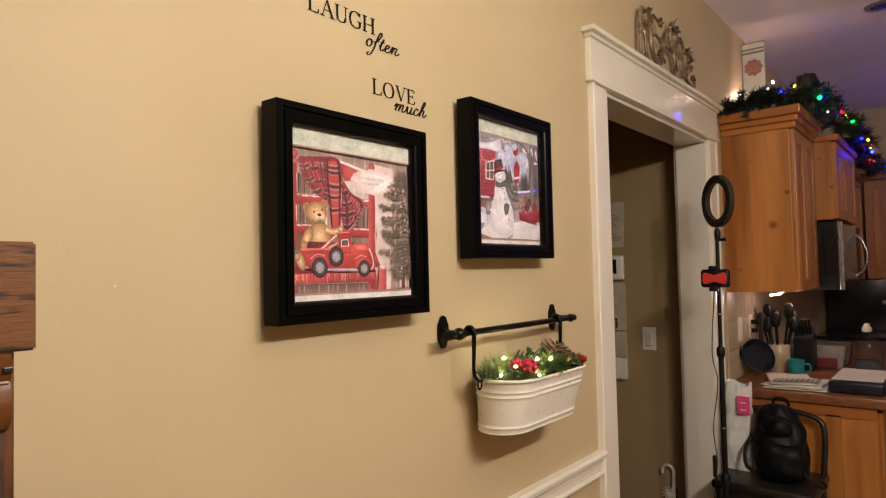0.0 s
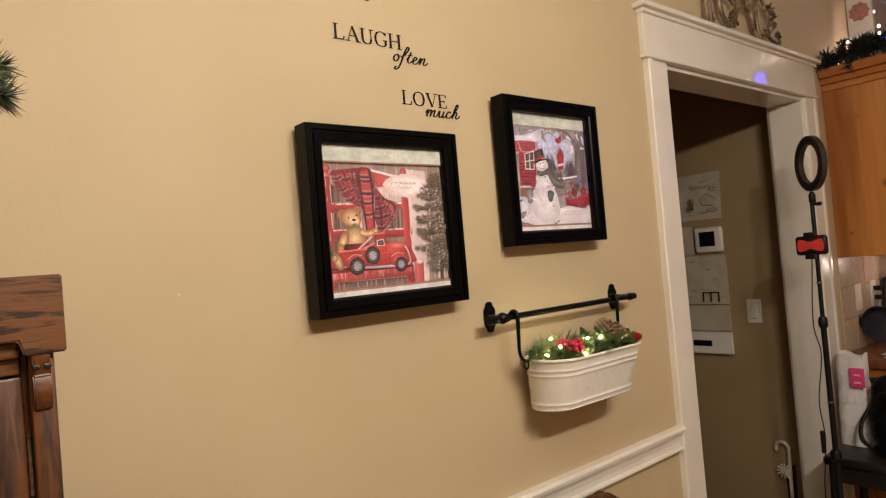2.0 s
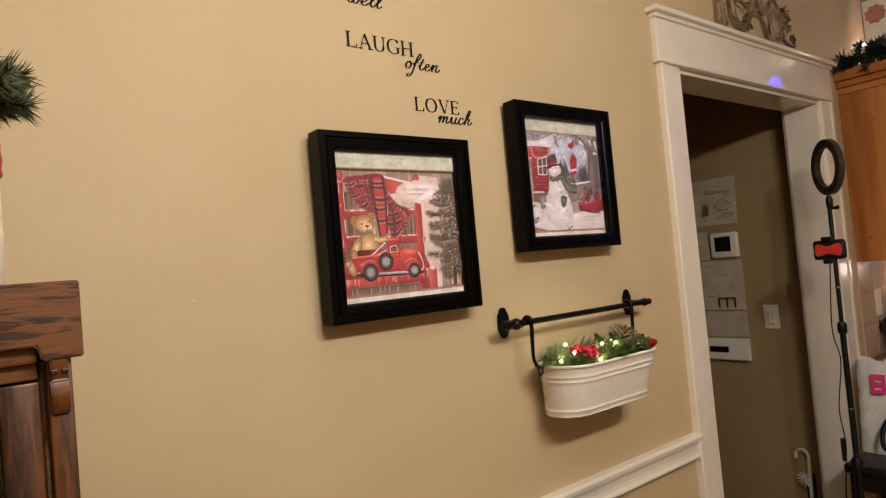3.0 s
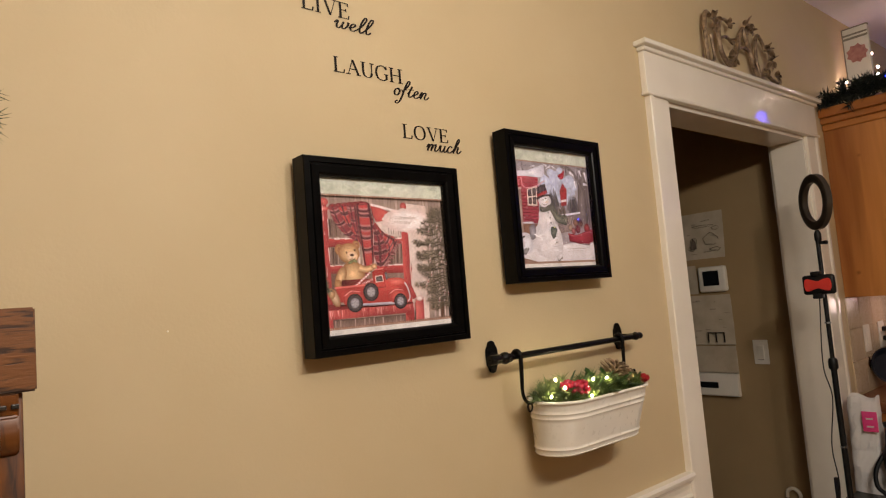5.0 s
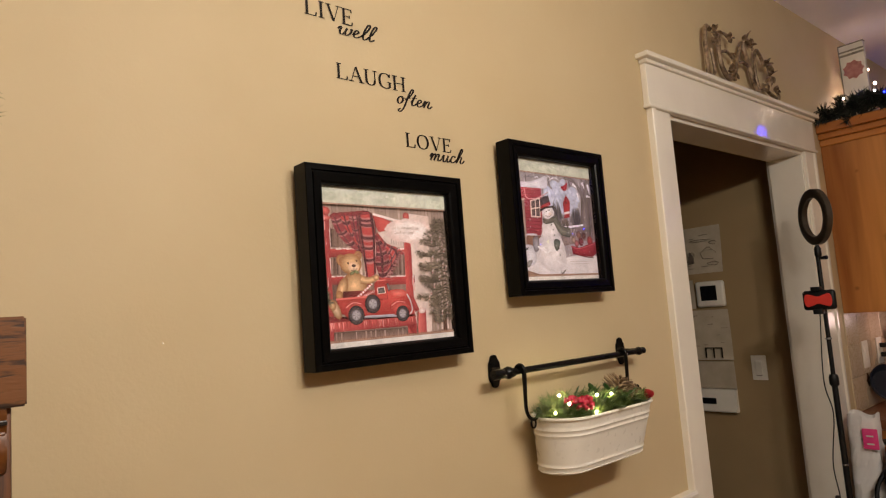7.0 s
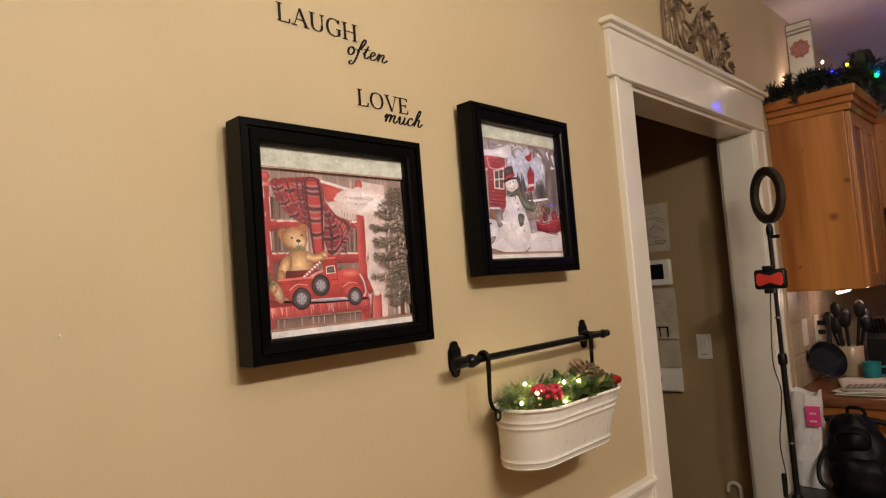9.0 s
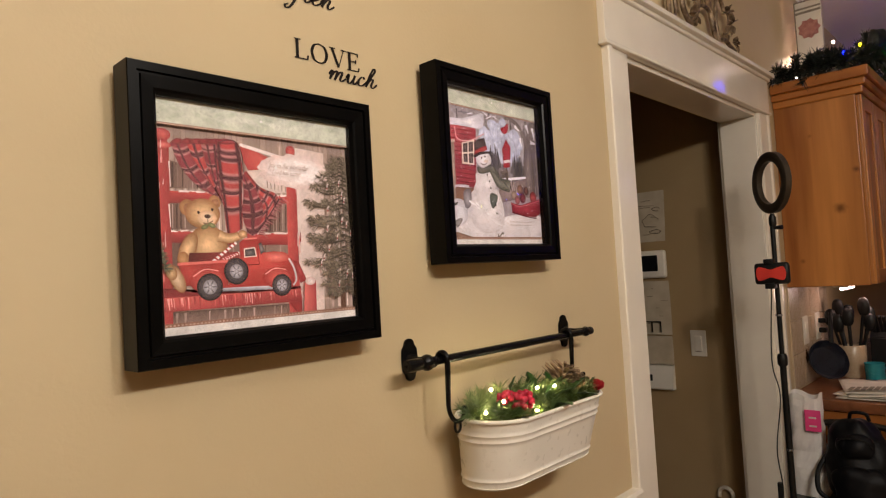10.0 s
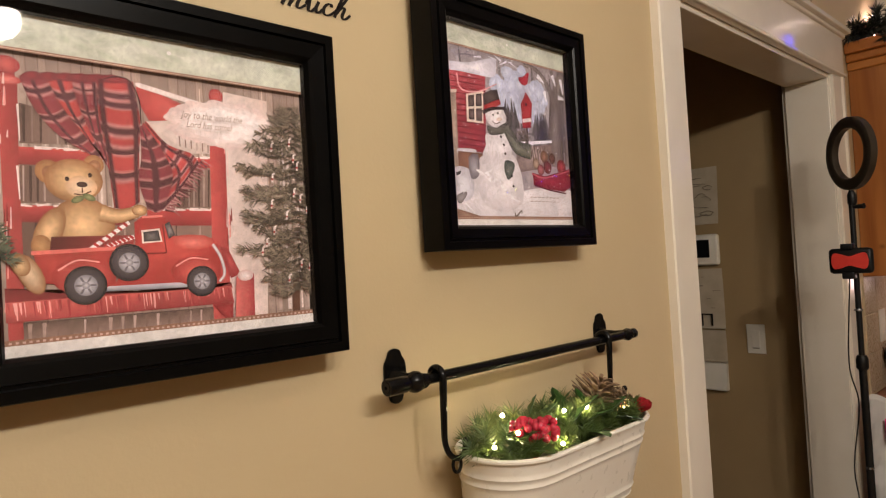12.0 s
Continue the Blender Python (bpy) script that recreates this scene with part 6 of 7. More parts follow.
hang("cornice", box(WX + 0.001, -0.50, 4.57, 5.84, 2.066, 2.10, 0.006), M_PINE_Y, cc)
far = thing("wall_cabinet", (0.4, 6.2, 1.315), "knotty pine wall cabinet on the far kitchen wall", "kitchen cabinet", "pine wall cabinets")
hang("carcass", box(-0.50, 3.38, 5.86, 6.198, 1.315, 2.066, 0.003), M_PINE, far)
for k in range(9):
    x0 = -0.50 + 0.42 * k
    d = hang("door", box(x0 + 0.004, x0 + 0.416, 5.846, 5.858, 1.32, 2.06, 0.002), M_PINE, far)
    under(part("panel", box(x0 + 0.06, x0 + 0.36, 5.838, 5.847, 1.38, 2.0, 0.004), M_PINE), d)
hang("cornice", box(-0.52, 3.38, 5.82, 6.198, 2.066, 2.12, 0.008), M_PINE_X, far)

mw = thing("microwave", (WX, 3.8, 1.30), "black and steel microwave built in under a pine cabinet", "microwave")
hang("case", box(WX + 0.002, -0.425, 3.803, 4.557, 1.305, 1.655, 0.004), M_SCREEN, mw)
hang("front_trim", box(-0.425, -0.402, 3.803, 3.83, 1.305, 1.655, 0.004), M_STEEL, mw)
hang("door_glass", box(-0.425, -0.405, 3.835, 4.37, 1.315, 1.645, 0.004), M_SCREEN, mw)
hang("control_panel", box(-0.425, -0.406, 4.375, 4.555, 1.315, 1.645, 0.004), M_BLACKPL, mw)
hang("handle", tube(spline([(-0.402, 4.32, 1.37), (-0.372, 4.32, 1.40), (-0.350, 4.32, 1.48), (-0.372, 4.32, 1.565), (-0.402, 4.32, 1.60)], 6), 0.008, 10), M_STEEL, mw, smooth=True)

# base units and worktop
base = thing("base_cabinet", (WX, 3.18, 0), "knotty pine base cabinet end under the worktop", "kitchen cabinet")
hang("end_panel", box(WX + 0.001, -0.236, 3.185, 3.205, 0.0, 0.840, 0.002), M_PINE, base)
hang("corner_post", box(-0.42, -0.36, 3.178, 3.187, 0.0, 0.80, 0.002), M_PINE, base)
hang("top_rail", box(WX + 0.03, -0.236, 3.178, 3.187, 0.790, 0.838, 0.002), M_PINE_X, base)
hang("carcass", box(WX + 0.001, -0.24, 3.206, 5.50, 0.08, 0.838, 0.002), M_PINE, base)
for k in range(4):
    panel_door("door", base, -0.24, 3.22 + 0.56 * k, 3.76 + 0.56 * k, 0.10, 0.82)
top = tagged(part("worktop", box(WX + 0.001, -0.190, 3.160, 5.50, 0.842, 0.884, 0.006), M_COUNTER, smooth=True), "brown wood-look kitchen worktop with rounded edge", "worktop")
stove = thing("stove", (-0.1, 5.85, 0), "black range with raised control panel", "stove")
hang("body", box(-0.82, 0.90, 5.52, 6.198, 0.0, 0.90, 0.006), M_SCREEN, stove)
hang("control_panel", box(-0.82, 0.90, 6.10, 6.198, 0.90, 1.312, 0.008), M_SCREEN, stove)
for k in range(5):
    hang("dial", lathe([(0.018, 0), (0.018, 0.008), (0.010, 0.020)], 12, (0, -1, 0), (-0.42 + 0.11 * k, 6.10, 1.13)), M_STEEL, stove, smooth=True)

# under-cabinet strip lamp
strip = thing("strip_lamp", (-0.68, 3.80, 1.30), "lit strip lamp under the pine wall cabinet", "lamp")
hang("housing", box(-0.72, -0.66, 3.55, 3.79, 1.296, 1.313, 0.003), M_PLASTIC, strip)
hang("tube", tube([(-0.69, 3.56, 1.290), (-0.69, 3.78, 1.290)], 0.008, 10), M_STRIP, strip, "lit tube", smooth=True)
lamp("strip_light", "POINT", (-0.60, 3.70, 1.27), 1.1, (1.0, 0.72, 0.66), 0.04)

# tiles behind the worktop, each one proud of the wall
tile_mesh = None
for i in range(4):
    for j in range(3):
        y, z = 3.270 + 0.156 * i, 0.890 + 0.142 * j
        if tile_mesh is None:
            me_ob = part("tile", box(WX - 0.004, WX + 0.006, 0.001, 0.154, 0.001, 0.140, 0.002, 1), M_TILE)
            tile_mesh = me_ob.data
        else:
            me_ob = new("tile", tile_mesh)
        me_ob.location = (0, y, z)
        me_ob.parent = wall_west
for y in (3.465, 3.621, 3.777):
    d = part("accent_tile", prism([(y, 0.996), (y + 0.018, 1.026), (y, 1.056), (y - 0.018, 1.026)], "x", WX + 0.003, WX + 0.0085), M_TILE_DARK)
    d.parent = wall_west
    d.location.z = -0.022

for y0, kind in ((3.432, 0), (3.634, 1)):
    ob = thing("wall_socket" if kind else "light_switch", (WX, y0 + 0.04, 1.06), "cream double wall socket on the tiles" if kind else "cream light switch on the tiled wall", "socket" if kind else "light switch", "" if kind else "light switches")
    hang("plate", box(WX + 0.0065, WX + 0.012, y0, y0 + 0.076, 1.058, 1.180, 0.003), M_PLASTIC, ob)
    if kind:
        for z in (1.085, 1.130):
            hang("outlet", box(WX + 0.011, WX + 0.015, y0 + 0.02, y0 + 0.056, z, z + 0.03, 0.003), M_CREAM, ob)
        for z in (1.098, 1.142):
            hang("plug", box(WX + 0.014, WX + 0.045, y0 + 0.024, y0 + 0.05, z - 0.01, z + 0.012, 0.004), M_BLACKPL, ob)
    else:
        hang("rocker", box(WX + 0.011, WX + 0.016, y0 + 0.022, y0 + 0.054, 1.085, 1.152, 0.003), M_PLASTIC, ob)

# things on the worktop
ZT = 0.8845
mug = thing("mug", (-0.605, 3.63, ZT), "teal glazed mug on the worktop", "mug")
hang("cup", lathe([(0.030, 0), (0.036, 0.004), (0.038, 0.078), (0.0395, 0.08), (0.036, 0.080), (0.034, 0.012), (0.001, 0.010)], 24, (0, 0, 1), (-0.605, 3.63, ZT)), M_TEAL, mug, smooth=True)
hang("handle", tube(spline([(-0.568, 3.63, ZT + 0.06), (-0.545, 3.63, ZT + 0.056), (-0.543, 3.63, ZT + 0.03), (-0.568, 3.63, ZT + 0.018)], 5), 0.005, 8), M_TEAL, mug, smooth=True)
papers = thing("newspaper", (-0.53, 3.35, ZT), "loose stack of printed newspapers on the worktop edge", "newspaper")
for k, (x0, x1, y0, y1, a) in enumerate(((-0.67, -0.42, 3.185, 3.50, 3), (-0.66, -0.44, 3.20, 3.52, -7), (-0.64, -0.45, 3.19, 3.46, 9), (-0.68, -0.50, 3.22, 3.54, 16))):
    bm = bmesh.new()
    n = 10
    g = [[bm.verts.new((x0 + (x1 - x0) * i / n, y0 + (y1 - y0) * j / n, ZT + 0.003 + 0.0055 * k + 0.003 * (1 + math.sin(i * 0.7 + k * 2) * math.sin(j * 0.5 + k)))) for j in range(n + 1)] for i in range(n + 1)]
    for i in range(n):
        for j in range(n):
            bm.faces.new((g[i][j], g[i + 1][j], g[i + 1][j + 1], g[i][j + 1]))
    bmesh.ops.rotate(bm, verts=bm.verts, cent=((x0 + x1) / 2, (y0 + y1) / 2, 0), matrix=Matrix.Rotation(radians(a), 3, "Z"))
    o = hang("sheet", bm, M_PAPER, papers, smooth=True)
    o.modifiers.new("thickness", "SOLIDIFY").thickness = 0.0012
for k in range(9):
    hang("print_bar", box(-0.63 + 0.02 * k, -0.615 + 0.02 * k, 3.22 + 0.01 * k, 3.30 + 0.01 * k, ZT + 0.0305, ZT + 0.0315), M_INK, papers)
tray = thing("roasting_pan", (-0.28, 3.38, ZT), "dark roasting pan with a white sheet laid on top", "pan")
hang("pan_body", box(-0.41, -0.205, 3.215, 3.62, ZT, ZT + 0.055, 0.014, 3), M_NAVY, tray, smooth=True)
hang("sheet", box(-0.40, -0.215, 3.235, 3.58, ZT + 0.056, ZT + 0.060, 0.0015), M_PAPER, tray, "white sheet of paper")
pan = thing("skillet", (-0.74, 3.5, ZT), "dark blue enamel skillet leaning against the tiles", "skillet")
hang("bowl", lathe([(0.001, 0.0), (0.066, 0.0), (0.080, 0.018), (0.086, 0.038), (0.083, 0.038), (0.076, 0.020), (0.062, 0.006), (0.001, 0.005)], 28, (0.62, -0.60, 0.35), (-0.770, 3.52, ZT + 0.092)), M_NAVY, pan, smooth=True)
hang("handle", tube([(-0.742, 3.54, ZT + 0.17), (-0.750, 3.60, ZT + 0.30)], [0.010, 0.008], 10), M_BLACKPL, pan, smooth=True)
hold = thing("utensil_crock", (-0.70, 3.72, ZT), "crock filled with black kitchen utensils", "utensil holder")
hang("crock", lathe([(0.045, 0), (0.052, 0.01), (0.054, 0.14), (0.05, 0.145), (0.046, 0.03), (0.001, 0.02)], 22, (0, 0, 1), (-0.70, 3.72, ZT)), M_TILE, hold, smooth=True)
for k in range(9):
    a = k * 2.4
    p = Vector((-0.70 + 0.03 * math.cos(a), 3.72 + 0.03 * math.sin(a), ZT + 0.08))
    q = Vector((-0.70 + 0.075 * math.cos(a), 3.72 + 0.075 * math.sin(a), ZT + rng.uniform(0.24, 0.32)))
    u = hang("utensil", tube([p, q], 0.006, 8), M_BLACKPL, hold, smooth=True)
    under(part("utensil_head", lump(q, (0.024, 0.016, 0.04), 2.6, 12), M_BLACKPL, smooth=True), u)
kb = thing("knife_block", (-0.60, 3.86, ZT), "black knife block with slanted handles", "knife block")
hang("block", prism([(3.80, ZT), (3.92, ZT), (3.92, ZT + 0.16), (3.86, ZT + 0.23), (3.80, ZT + 0.17)], "x", -0.645, -0.555, 0.004), M_BLACKPL, kb)
for k in range(5):
    hang("knife_handle", tube([(-0.63 + 0.016 * k, 3.83, ZT + 0.19), (-0.63 + 0.016 * k, 3.77, ZT + 0.27)], 0.007, 8), M_BLACKPL, kb, smooth=True)
bn = thing("plastic_tub", (-0.56, 4.1, ZT), "clear plastic tub with a dark red strip", "storage tub")
hang("tub", prism([(-0.72, ZT), (-0.45, ZT), (-0.43, ZT + 0.12), (-0.74, ZT + 0.12)], "y", 3.96, 4.22, 0.006), mottled("cloudy_plastic", lin(128, 120, 116), lin(146, 138, 132), 12, 0.25), bn)
hang("strip", box(-0.62, -0.47, 3.950, 3.958, ZT + 0.005, ZT + 0.055, 0.001), mottled("dark_red_card", lin(96, 26, 30), lin(122, 36, 40), 20, 0.6), bn)
jug = thing("water_jug", (-0.33, 3.92, ZT), "clear plastic water jug with a ribbed body and cap", "water jug")
prof = [(0.001, 0.0), (0.062, 0.002), (0.066, 0.012)] + [(0.066 - 0.003 * (k % 2), 0.02 + 0.014 * k) for k in range(8)] + [(0.062, 0.14), (0.045, 0.175), (0.022, 0.195), (0.018, 0.21)]
jb = hang("jug_body", lathe(prof, 28, (0, 0, 1), (-0.33, 3.92, ZT)), M_CLEAR, jug, smooth=True)
hang("water", lathe([(0.001, 0.004), (0.058, 0.006), (0.058, 0.06), (0.001, 0.062)], 24, (0, 0, 1), (-0.33, 3.92, ZT)), mottled("murky_water", lin(60, 66, 74), lin(80, 86, 94), 10, 0.1), jug, smooth=True)
hang("cap", lathe([(0.020, 0), (0.022, 0.004), (0.022, 0.020), (0.016, 0.024), (0.012, 0.04)], 18, (0, 0, 1), (-0.33, 3.92, ZT + 0.206)), M_PLASTIC, jug, smooth=True)

# ---- stool with backpack and bag ----
QX0, QX1, QY0, QY1, QZ = -0.785, -0.405, 2.790, 3.135, 0.560
stool = thing("stool", (-0.6, 2.96, 0), "black wooden stool with low bowed back rail", "stool")
hang("seat", box(QX0, QX1, QY0, QY1, QZ - 0.036, QZ, 0.012, 3), M_DARKWOOD, stool, smooth=True)
hang("apron", box(QX0 + 0.02, QX1 - 0.02, QY0 + 0.015, QY0 + 0.035, QZ - 0.10, QZ - 0.037, 0.003), M_DARKWOOD, stool)
for x in (QX0 + 0.03, QX1 - 0.03):
    for y in (QY0 + 0.03, QY1 - 0.03):
        hang("leg", tube([(x, y, QZ - 0.03), (x + (0.02 if x > -0.6 else -0.01), y + (0.008 if y > 2.9 else -0.02), 0.0)], [0.018, 0.015], 10), M_DARKWOOD, stool, smooth=True)
for z in (0.20, 0.38):
    hang("stretcher", tube([(QX0 + 0.02, QY0 + 0.02, z), (QX1 - 0.015, QY0 + 0.02, z)], 0.011, 10), M_DARKWOOD, stool, smooth=True)
hang("back_rail", tube(spline([(QX0 + 0.03, 3.11, QZ - 0.02), (QX0 + 0.02, 3.12, QZ + 0.16), (QX0 + 0.06, 3.13, QZ + 0.23), (-0.60, 3.135, QZ + 0.25), (QX1 - 0.05, 3.13, QZ + 0.23), (QX1 - 0.012, 3.12, QZ + 0.17), (QX1 - 0.02, 3.11, QZ - 0.02)], 8), 0.012, 10), M_DARKWOOD, stool, smooth=True)
for k in range(3):
    x = -0.68 + 0.08 * k
    hang("spindle", tube([(x, 3.115, QZ - 0.01), (x, 3.132, QZ + 0.245)], 0.006, 8), M_DARKWOOD, stool, smooth=True)

pack = thing("backpack", (-0.55, 2.96, QZ), "black nylon backpack slumped on the stool", "backpack")
bx, by = -0.548, 2.975
mb = lump((bx, by, QZ + 0.150), (0.115, 0.085, 0.162), 2.4, 40, 0.026, 13)
for v in mb.verts:
    f = (v.co.z - QZ) / 0.31
    v.co.x = bx + (v.co.x - bx) * (1.05 - 0.42 * max(0, f) ** 1.5) - 0.012 * f
    v.co += Vector((0, -0.006, 0)) * noise.noise(v.co * 40)
hang("main_bag", mb, M_NYLON, pack, smooth=True)
hang("front_pocket", lump((bx + 0.005, by - 0.075, QZ + 0.085), (0.088, 0.045, 0.082), 2.4, 28, 0.016, 20), M_NYLON, pack, smooth=True)
hang("top_pocket", lump((bx - 0.005, by - 0.058, QZ + 0.215), (0.058, 0.034, 0.050), 2.3, 24, 0.014, 20), M_NYLON, pack, smooth=True)
for k, z in enumerate((0.150, 0.245)):
    hang("zip", tube(spline([(bx - 0.06, by - 0.080, QZ + z - 0.02), (bx - 0.035, by - 0.095, QZ + z + 0.006), (bx + 0.03, by - 0.095, QZ + z + 0.006), (bx + 0.05, by - 0.080, QZ + z - 0.02)], 5), 0.0022, 6), M_BLACKPL, pack, smooth=True)
hang("grab_loop", tube(spline([(bx - 0.03, by, QZ + 0.300), (bx - 0.02, by - 0.01, QZ + 0.325), (bx + 0.02, by - 0.01, QZ + 0.325), (bx + 0.03, by, QZ + 0.300)], 5), 0.006, 8), M_NYLON, pack, smooth=True)
hang("strap", tube(spline([(bx + 0.07, by - 0.07, QZ + 0.08), (bx + 0.11, by - 0.085, QZ + 0.03), (bx + 0.15, by - 0.09, QZ + 0.012), (bx + 0.165, by - 0.085, QZ + 0.020), (bx + 0.15, by - 0.075, QZ + 0.030)], 6), 0.005, 8), M_NYLON, pack, smooth=True)
hang("strap", tube(spline([(bx - 0.09, by, QZ + 0.20), (bx - 0.128, by - 0.05, QZ + 0.12), (bx - 0.125, by - 0.08, QZ + 0.06), (bx - 0.10, by - 0.075, QZ + 0.03)], 6), 0.008, 8), M_NYLON, pack, smooth=True)

bag = thing("paper_bag", (-0.715, 3.03, QZ), "crumpled white bag with a pink label on the stool", "bag")
bm = bmesh.new()
rows = []
for j in range(19):
    f = j / 18
    row = []
    for k in range(36):
        a = 2 * math.pi * k / 36
        c, s = math.cos(a), math.sin(a)
        q = (abs(c) ** 4 + abs(s) ** 4) ** -0.25
        rx, ry = 0.058 - 0.006 * f, 0.052 - 0.010 * f
        p = Vector((-0.727 + rx * q * c, 3.025 + ry * q * s, QZ + 0.002 + 0.365 * f + (0.009 * math.sin(a * 3 + 1) * f ** 8)))
        w = noise.noise(p * 16) * 0.009 + noise.noise(p * 60) * 0.0035
        row.append(bm.verts.new(p + Vector((c, s, 0)) * w))
    rows.append(row)
for r0, r1 in zip(rows, rows[1:]):
    for k in range(36):
        bm.faces.new((r0[k], r0[(k + 1) % 36], r1[(k + 1) % 36], r1[k]))
bm.faces.new(rows[0][::-1])
o = hang("bag_body", bm, M_BAG, bag)
o.modifiers.new("thickness", "SOLIDIFY").thickness = 0.001
hang("label", box(-0.716, -0.664, 2.957, 2.963, QZ + 0.245, QZ + 0.322, 0.0015), M_PINK, bag, "bright pink label")
for z in (0.262, 0.292):
    hang("label_bar", box(-0.702, -0.678, 2.9550, 2.9568, QZ + z, QZ + z + 0.006), M_PAPER, bag)

# ---- garland and sign on the cabinets ----
gz = 2.170
garland = thing("garland", (-0.55, 3.5, gz), "dark evergreen garland with coloured lights along the cabinet tops", "garland")
line = spline([(-0.800, 3.275, gz + 0.018), (-0.70, 3.265, gz + 0.020), (-0.60, 3.275, gz + 0.024), (-0.515, 3.31, gz + 0.035), (-0.475, 3.45, gz + 0.04), (-0.470, 3.62, gz + 0.04), (-0.455, 3.80, gz + 0.03), (-0.40, 4.0, gz - 0.01), (-0.37, 4.3, gz - 0.03), (-0.37, 4.6, gz - 0.05), (-0.42, 5.0, gz - 0.04), (-0.44, 5.4, gz - 0.04), (-0.40, 5.75, gz - 0.03), (-0.1, 5.80, gz - 0.02), (0.4, 5.80, gz - 0.01), (0.9, 5.80, gz - 0.02), (1.5, 5.80, gz + 0.05), (2.0, 5.80, gz + 0.07), (2.5, 5.80, gz + 0.05), (3.0, 5.80, gz), (3.3, 5.80, gz - 0.02)], 6)
hang("stem", tube(line, 0.010, 8), M_TINSEL, garland, smooth=True)
for i in range(0, len(line), 3):
    bm = bmesh.new()
    for p in line[i:i + 3]:
        for k in range(2):
            needle_tuft(bm, p, (rng.uniform(-1, 1), rng.uniform(-1, 1), rng.uniform(-0.4, 0.7)), 0.085 if i < 24 else 0.115, 64, 0.9, 0.0018)
    hang("garland_branch", bm, M_TINSEL, garland)
for x, y, z in ((-0.73, 3.28, 2.235), (-0.645, 3.28, 2.235), (-0.50, 3.36, 2.275), (-0.47, 3.55, 2.28)):
    bm = bmesh.new()
    needle_tuft(bm, (x, y, z - 0.03), (0.15, -0.1, 1), 0.07, 60, 0.35, 0.002)
    hang("garland_branch", bm, M_TINSEL, garland)
bow = lump((-0.475, 3.50, 2.305), (0.035, 0.05, 0.045), 2.3, 18, 0.012, 30)
hang("bow", bow, M_TINSEL, garland, "dark bow", smooth=True)
bulbs = [(-0.597, 3.33, 2.300, M_PINKW), (-0.806, 3.60, 2.26, M_PINKW), (-0.805, 3.61, 2.34, M_PINKW), (-0.700, 3.66, 2.46, M_PINKW), (-0.690, 3.68, 2.36, M_PINKW), (-0.562, 3.29, 2.236, M_BLUE), (-0.500, 3.29, 2.250, M_YELLOW)]
mats = [M_GREEN, M_BLUE, M_YELLOW, M_BLUE, M_PINKW, M_REDL, M_BLUE, M_REDL, M_YELLOW, M_GREEN, M_BLUE, M_BLUE, M_YELLOW, M_REDL]
for k, i in enumerate(range(25, len(line) - 1, 2)):
    p = line[i]
    bulbs.append((p[0] + 0.035 + rng.uniform(-0.01, 0.01), p[1] - 0.015, p[2] + rng.uniform(-0.015, 0.045), mats[k % len(mats)] if p[0] < 0.3 or k % 4 == 0 else M_BLUE))
for x, y, z, m in bulbs:
    hang("light_bulb", ball((x, y, z), 0.0048 if m == M_PINKW else 0.0068 if x < 0 else 0.0085, 12, None, (1, 1, 1.2)), m, garland, "lit coloured bulb", smooth=True)

# added spot lamp, no bulb at its place, makes the header's blue patch
beam = lamp("blue_beam", "SPOT", (-0.42, 3.245, 2.215), 13.0, (0.012, 0.016, 1.0), 0.004)
beam.matrix_world = look((-0.42, 3.245, 2.215), (-0.809, 2.625, 2.037))
beam.data.spot_size, beam.data.spot_blend = radians(6.0), 1.0

sign = thing("canvas_sign", (-0.72, 3.56, 2.166), "white canvas sign with a red poinsettia on the cabinet", "sign")
sg = box(-0.778, -0.676, 3.55, 3.575, 2.168, 2.575, 0.002)
hang("canvas", sg, M_PAPER, sign)
for z0, z1 in ((2.541, 2.549), (2.522, 2.532)):
    hang("stripe", box(-0.778, -0.676, 3.5475, 3.5495, z0, z1), M_INK, sign)
hang("edge", box(-0.782, -0.778, 3.548, 3.576, 2.168, 2.577), M_INK, sign)
hang("edge", box(-0.782, -0.674, 3.548, 3.576, 2.575, 2.580), M_INK, sign)
for ring_n, rr, wd, dy in ((9, 0.046, 0.016, 0.0), (7, 0.032, 0.012, 0.001)):
    for k in range(ring_n):
        a = 2 * math.pi * k / ring_n + (0.5 if dy else 0)
        c, s = math.cos(a), math.sin(a)
        pts = [(-0.727, 2.450), (-0.727 + rr * 0.72 * c - wd * s, 2.450 + rr * 0.72 * s + wd * c), (-0.727 + rr * c, 2.450 + rr * s), (-0.727 + rr * 0.72 * c + wd * s, 2.450 + rr * 0.72 * s - wd * c)]
        hang("petal", prism(pts, "y", 3.5465 - dy, 3.5495), mottled("faded_red_ink", lin(176, 116, 108), lin(196, 140, 130), 60, 0.7) if k == 0 and not dy else bpy.data.materials["faded_red_ink"], sign)

# ---- oak china cabinet ----
KX, KY = -0.432, 0.186
china = thing("china_cabinet", (KX, -0.3, 0), "dark oak china cabinet with glass door and carved corner post", "china cabinet")
hang("cornice_slab", prism([(-0.9, 1.467), (KY, 1.467), (KY, 1.394), (0.152, 1.394), (0.148, 1.408), (-0.9, 1.408)], "x", WX + 0.001, KX, 0.0015), M_OAK, china)
hang("bed_mould", box(WX + 0.02, KX - 0.012, -0.9, 0.150, 1.392, 1.4085, 0.003), M_OAK, china)
hang("side_panel", box(WX + 0.002, KX - 0.03, 0.150, 0.168, 0.0, 1.394, 0.002), M_OAK_UP, china)
hang("corner_post", box(KX - 0.045, KX - 0.010, 0.156, 0.1765, 0.0, 1.394, 0.002), M_OAK_UP, china, smooth=True)
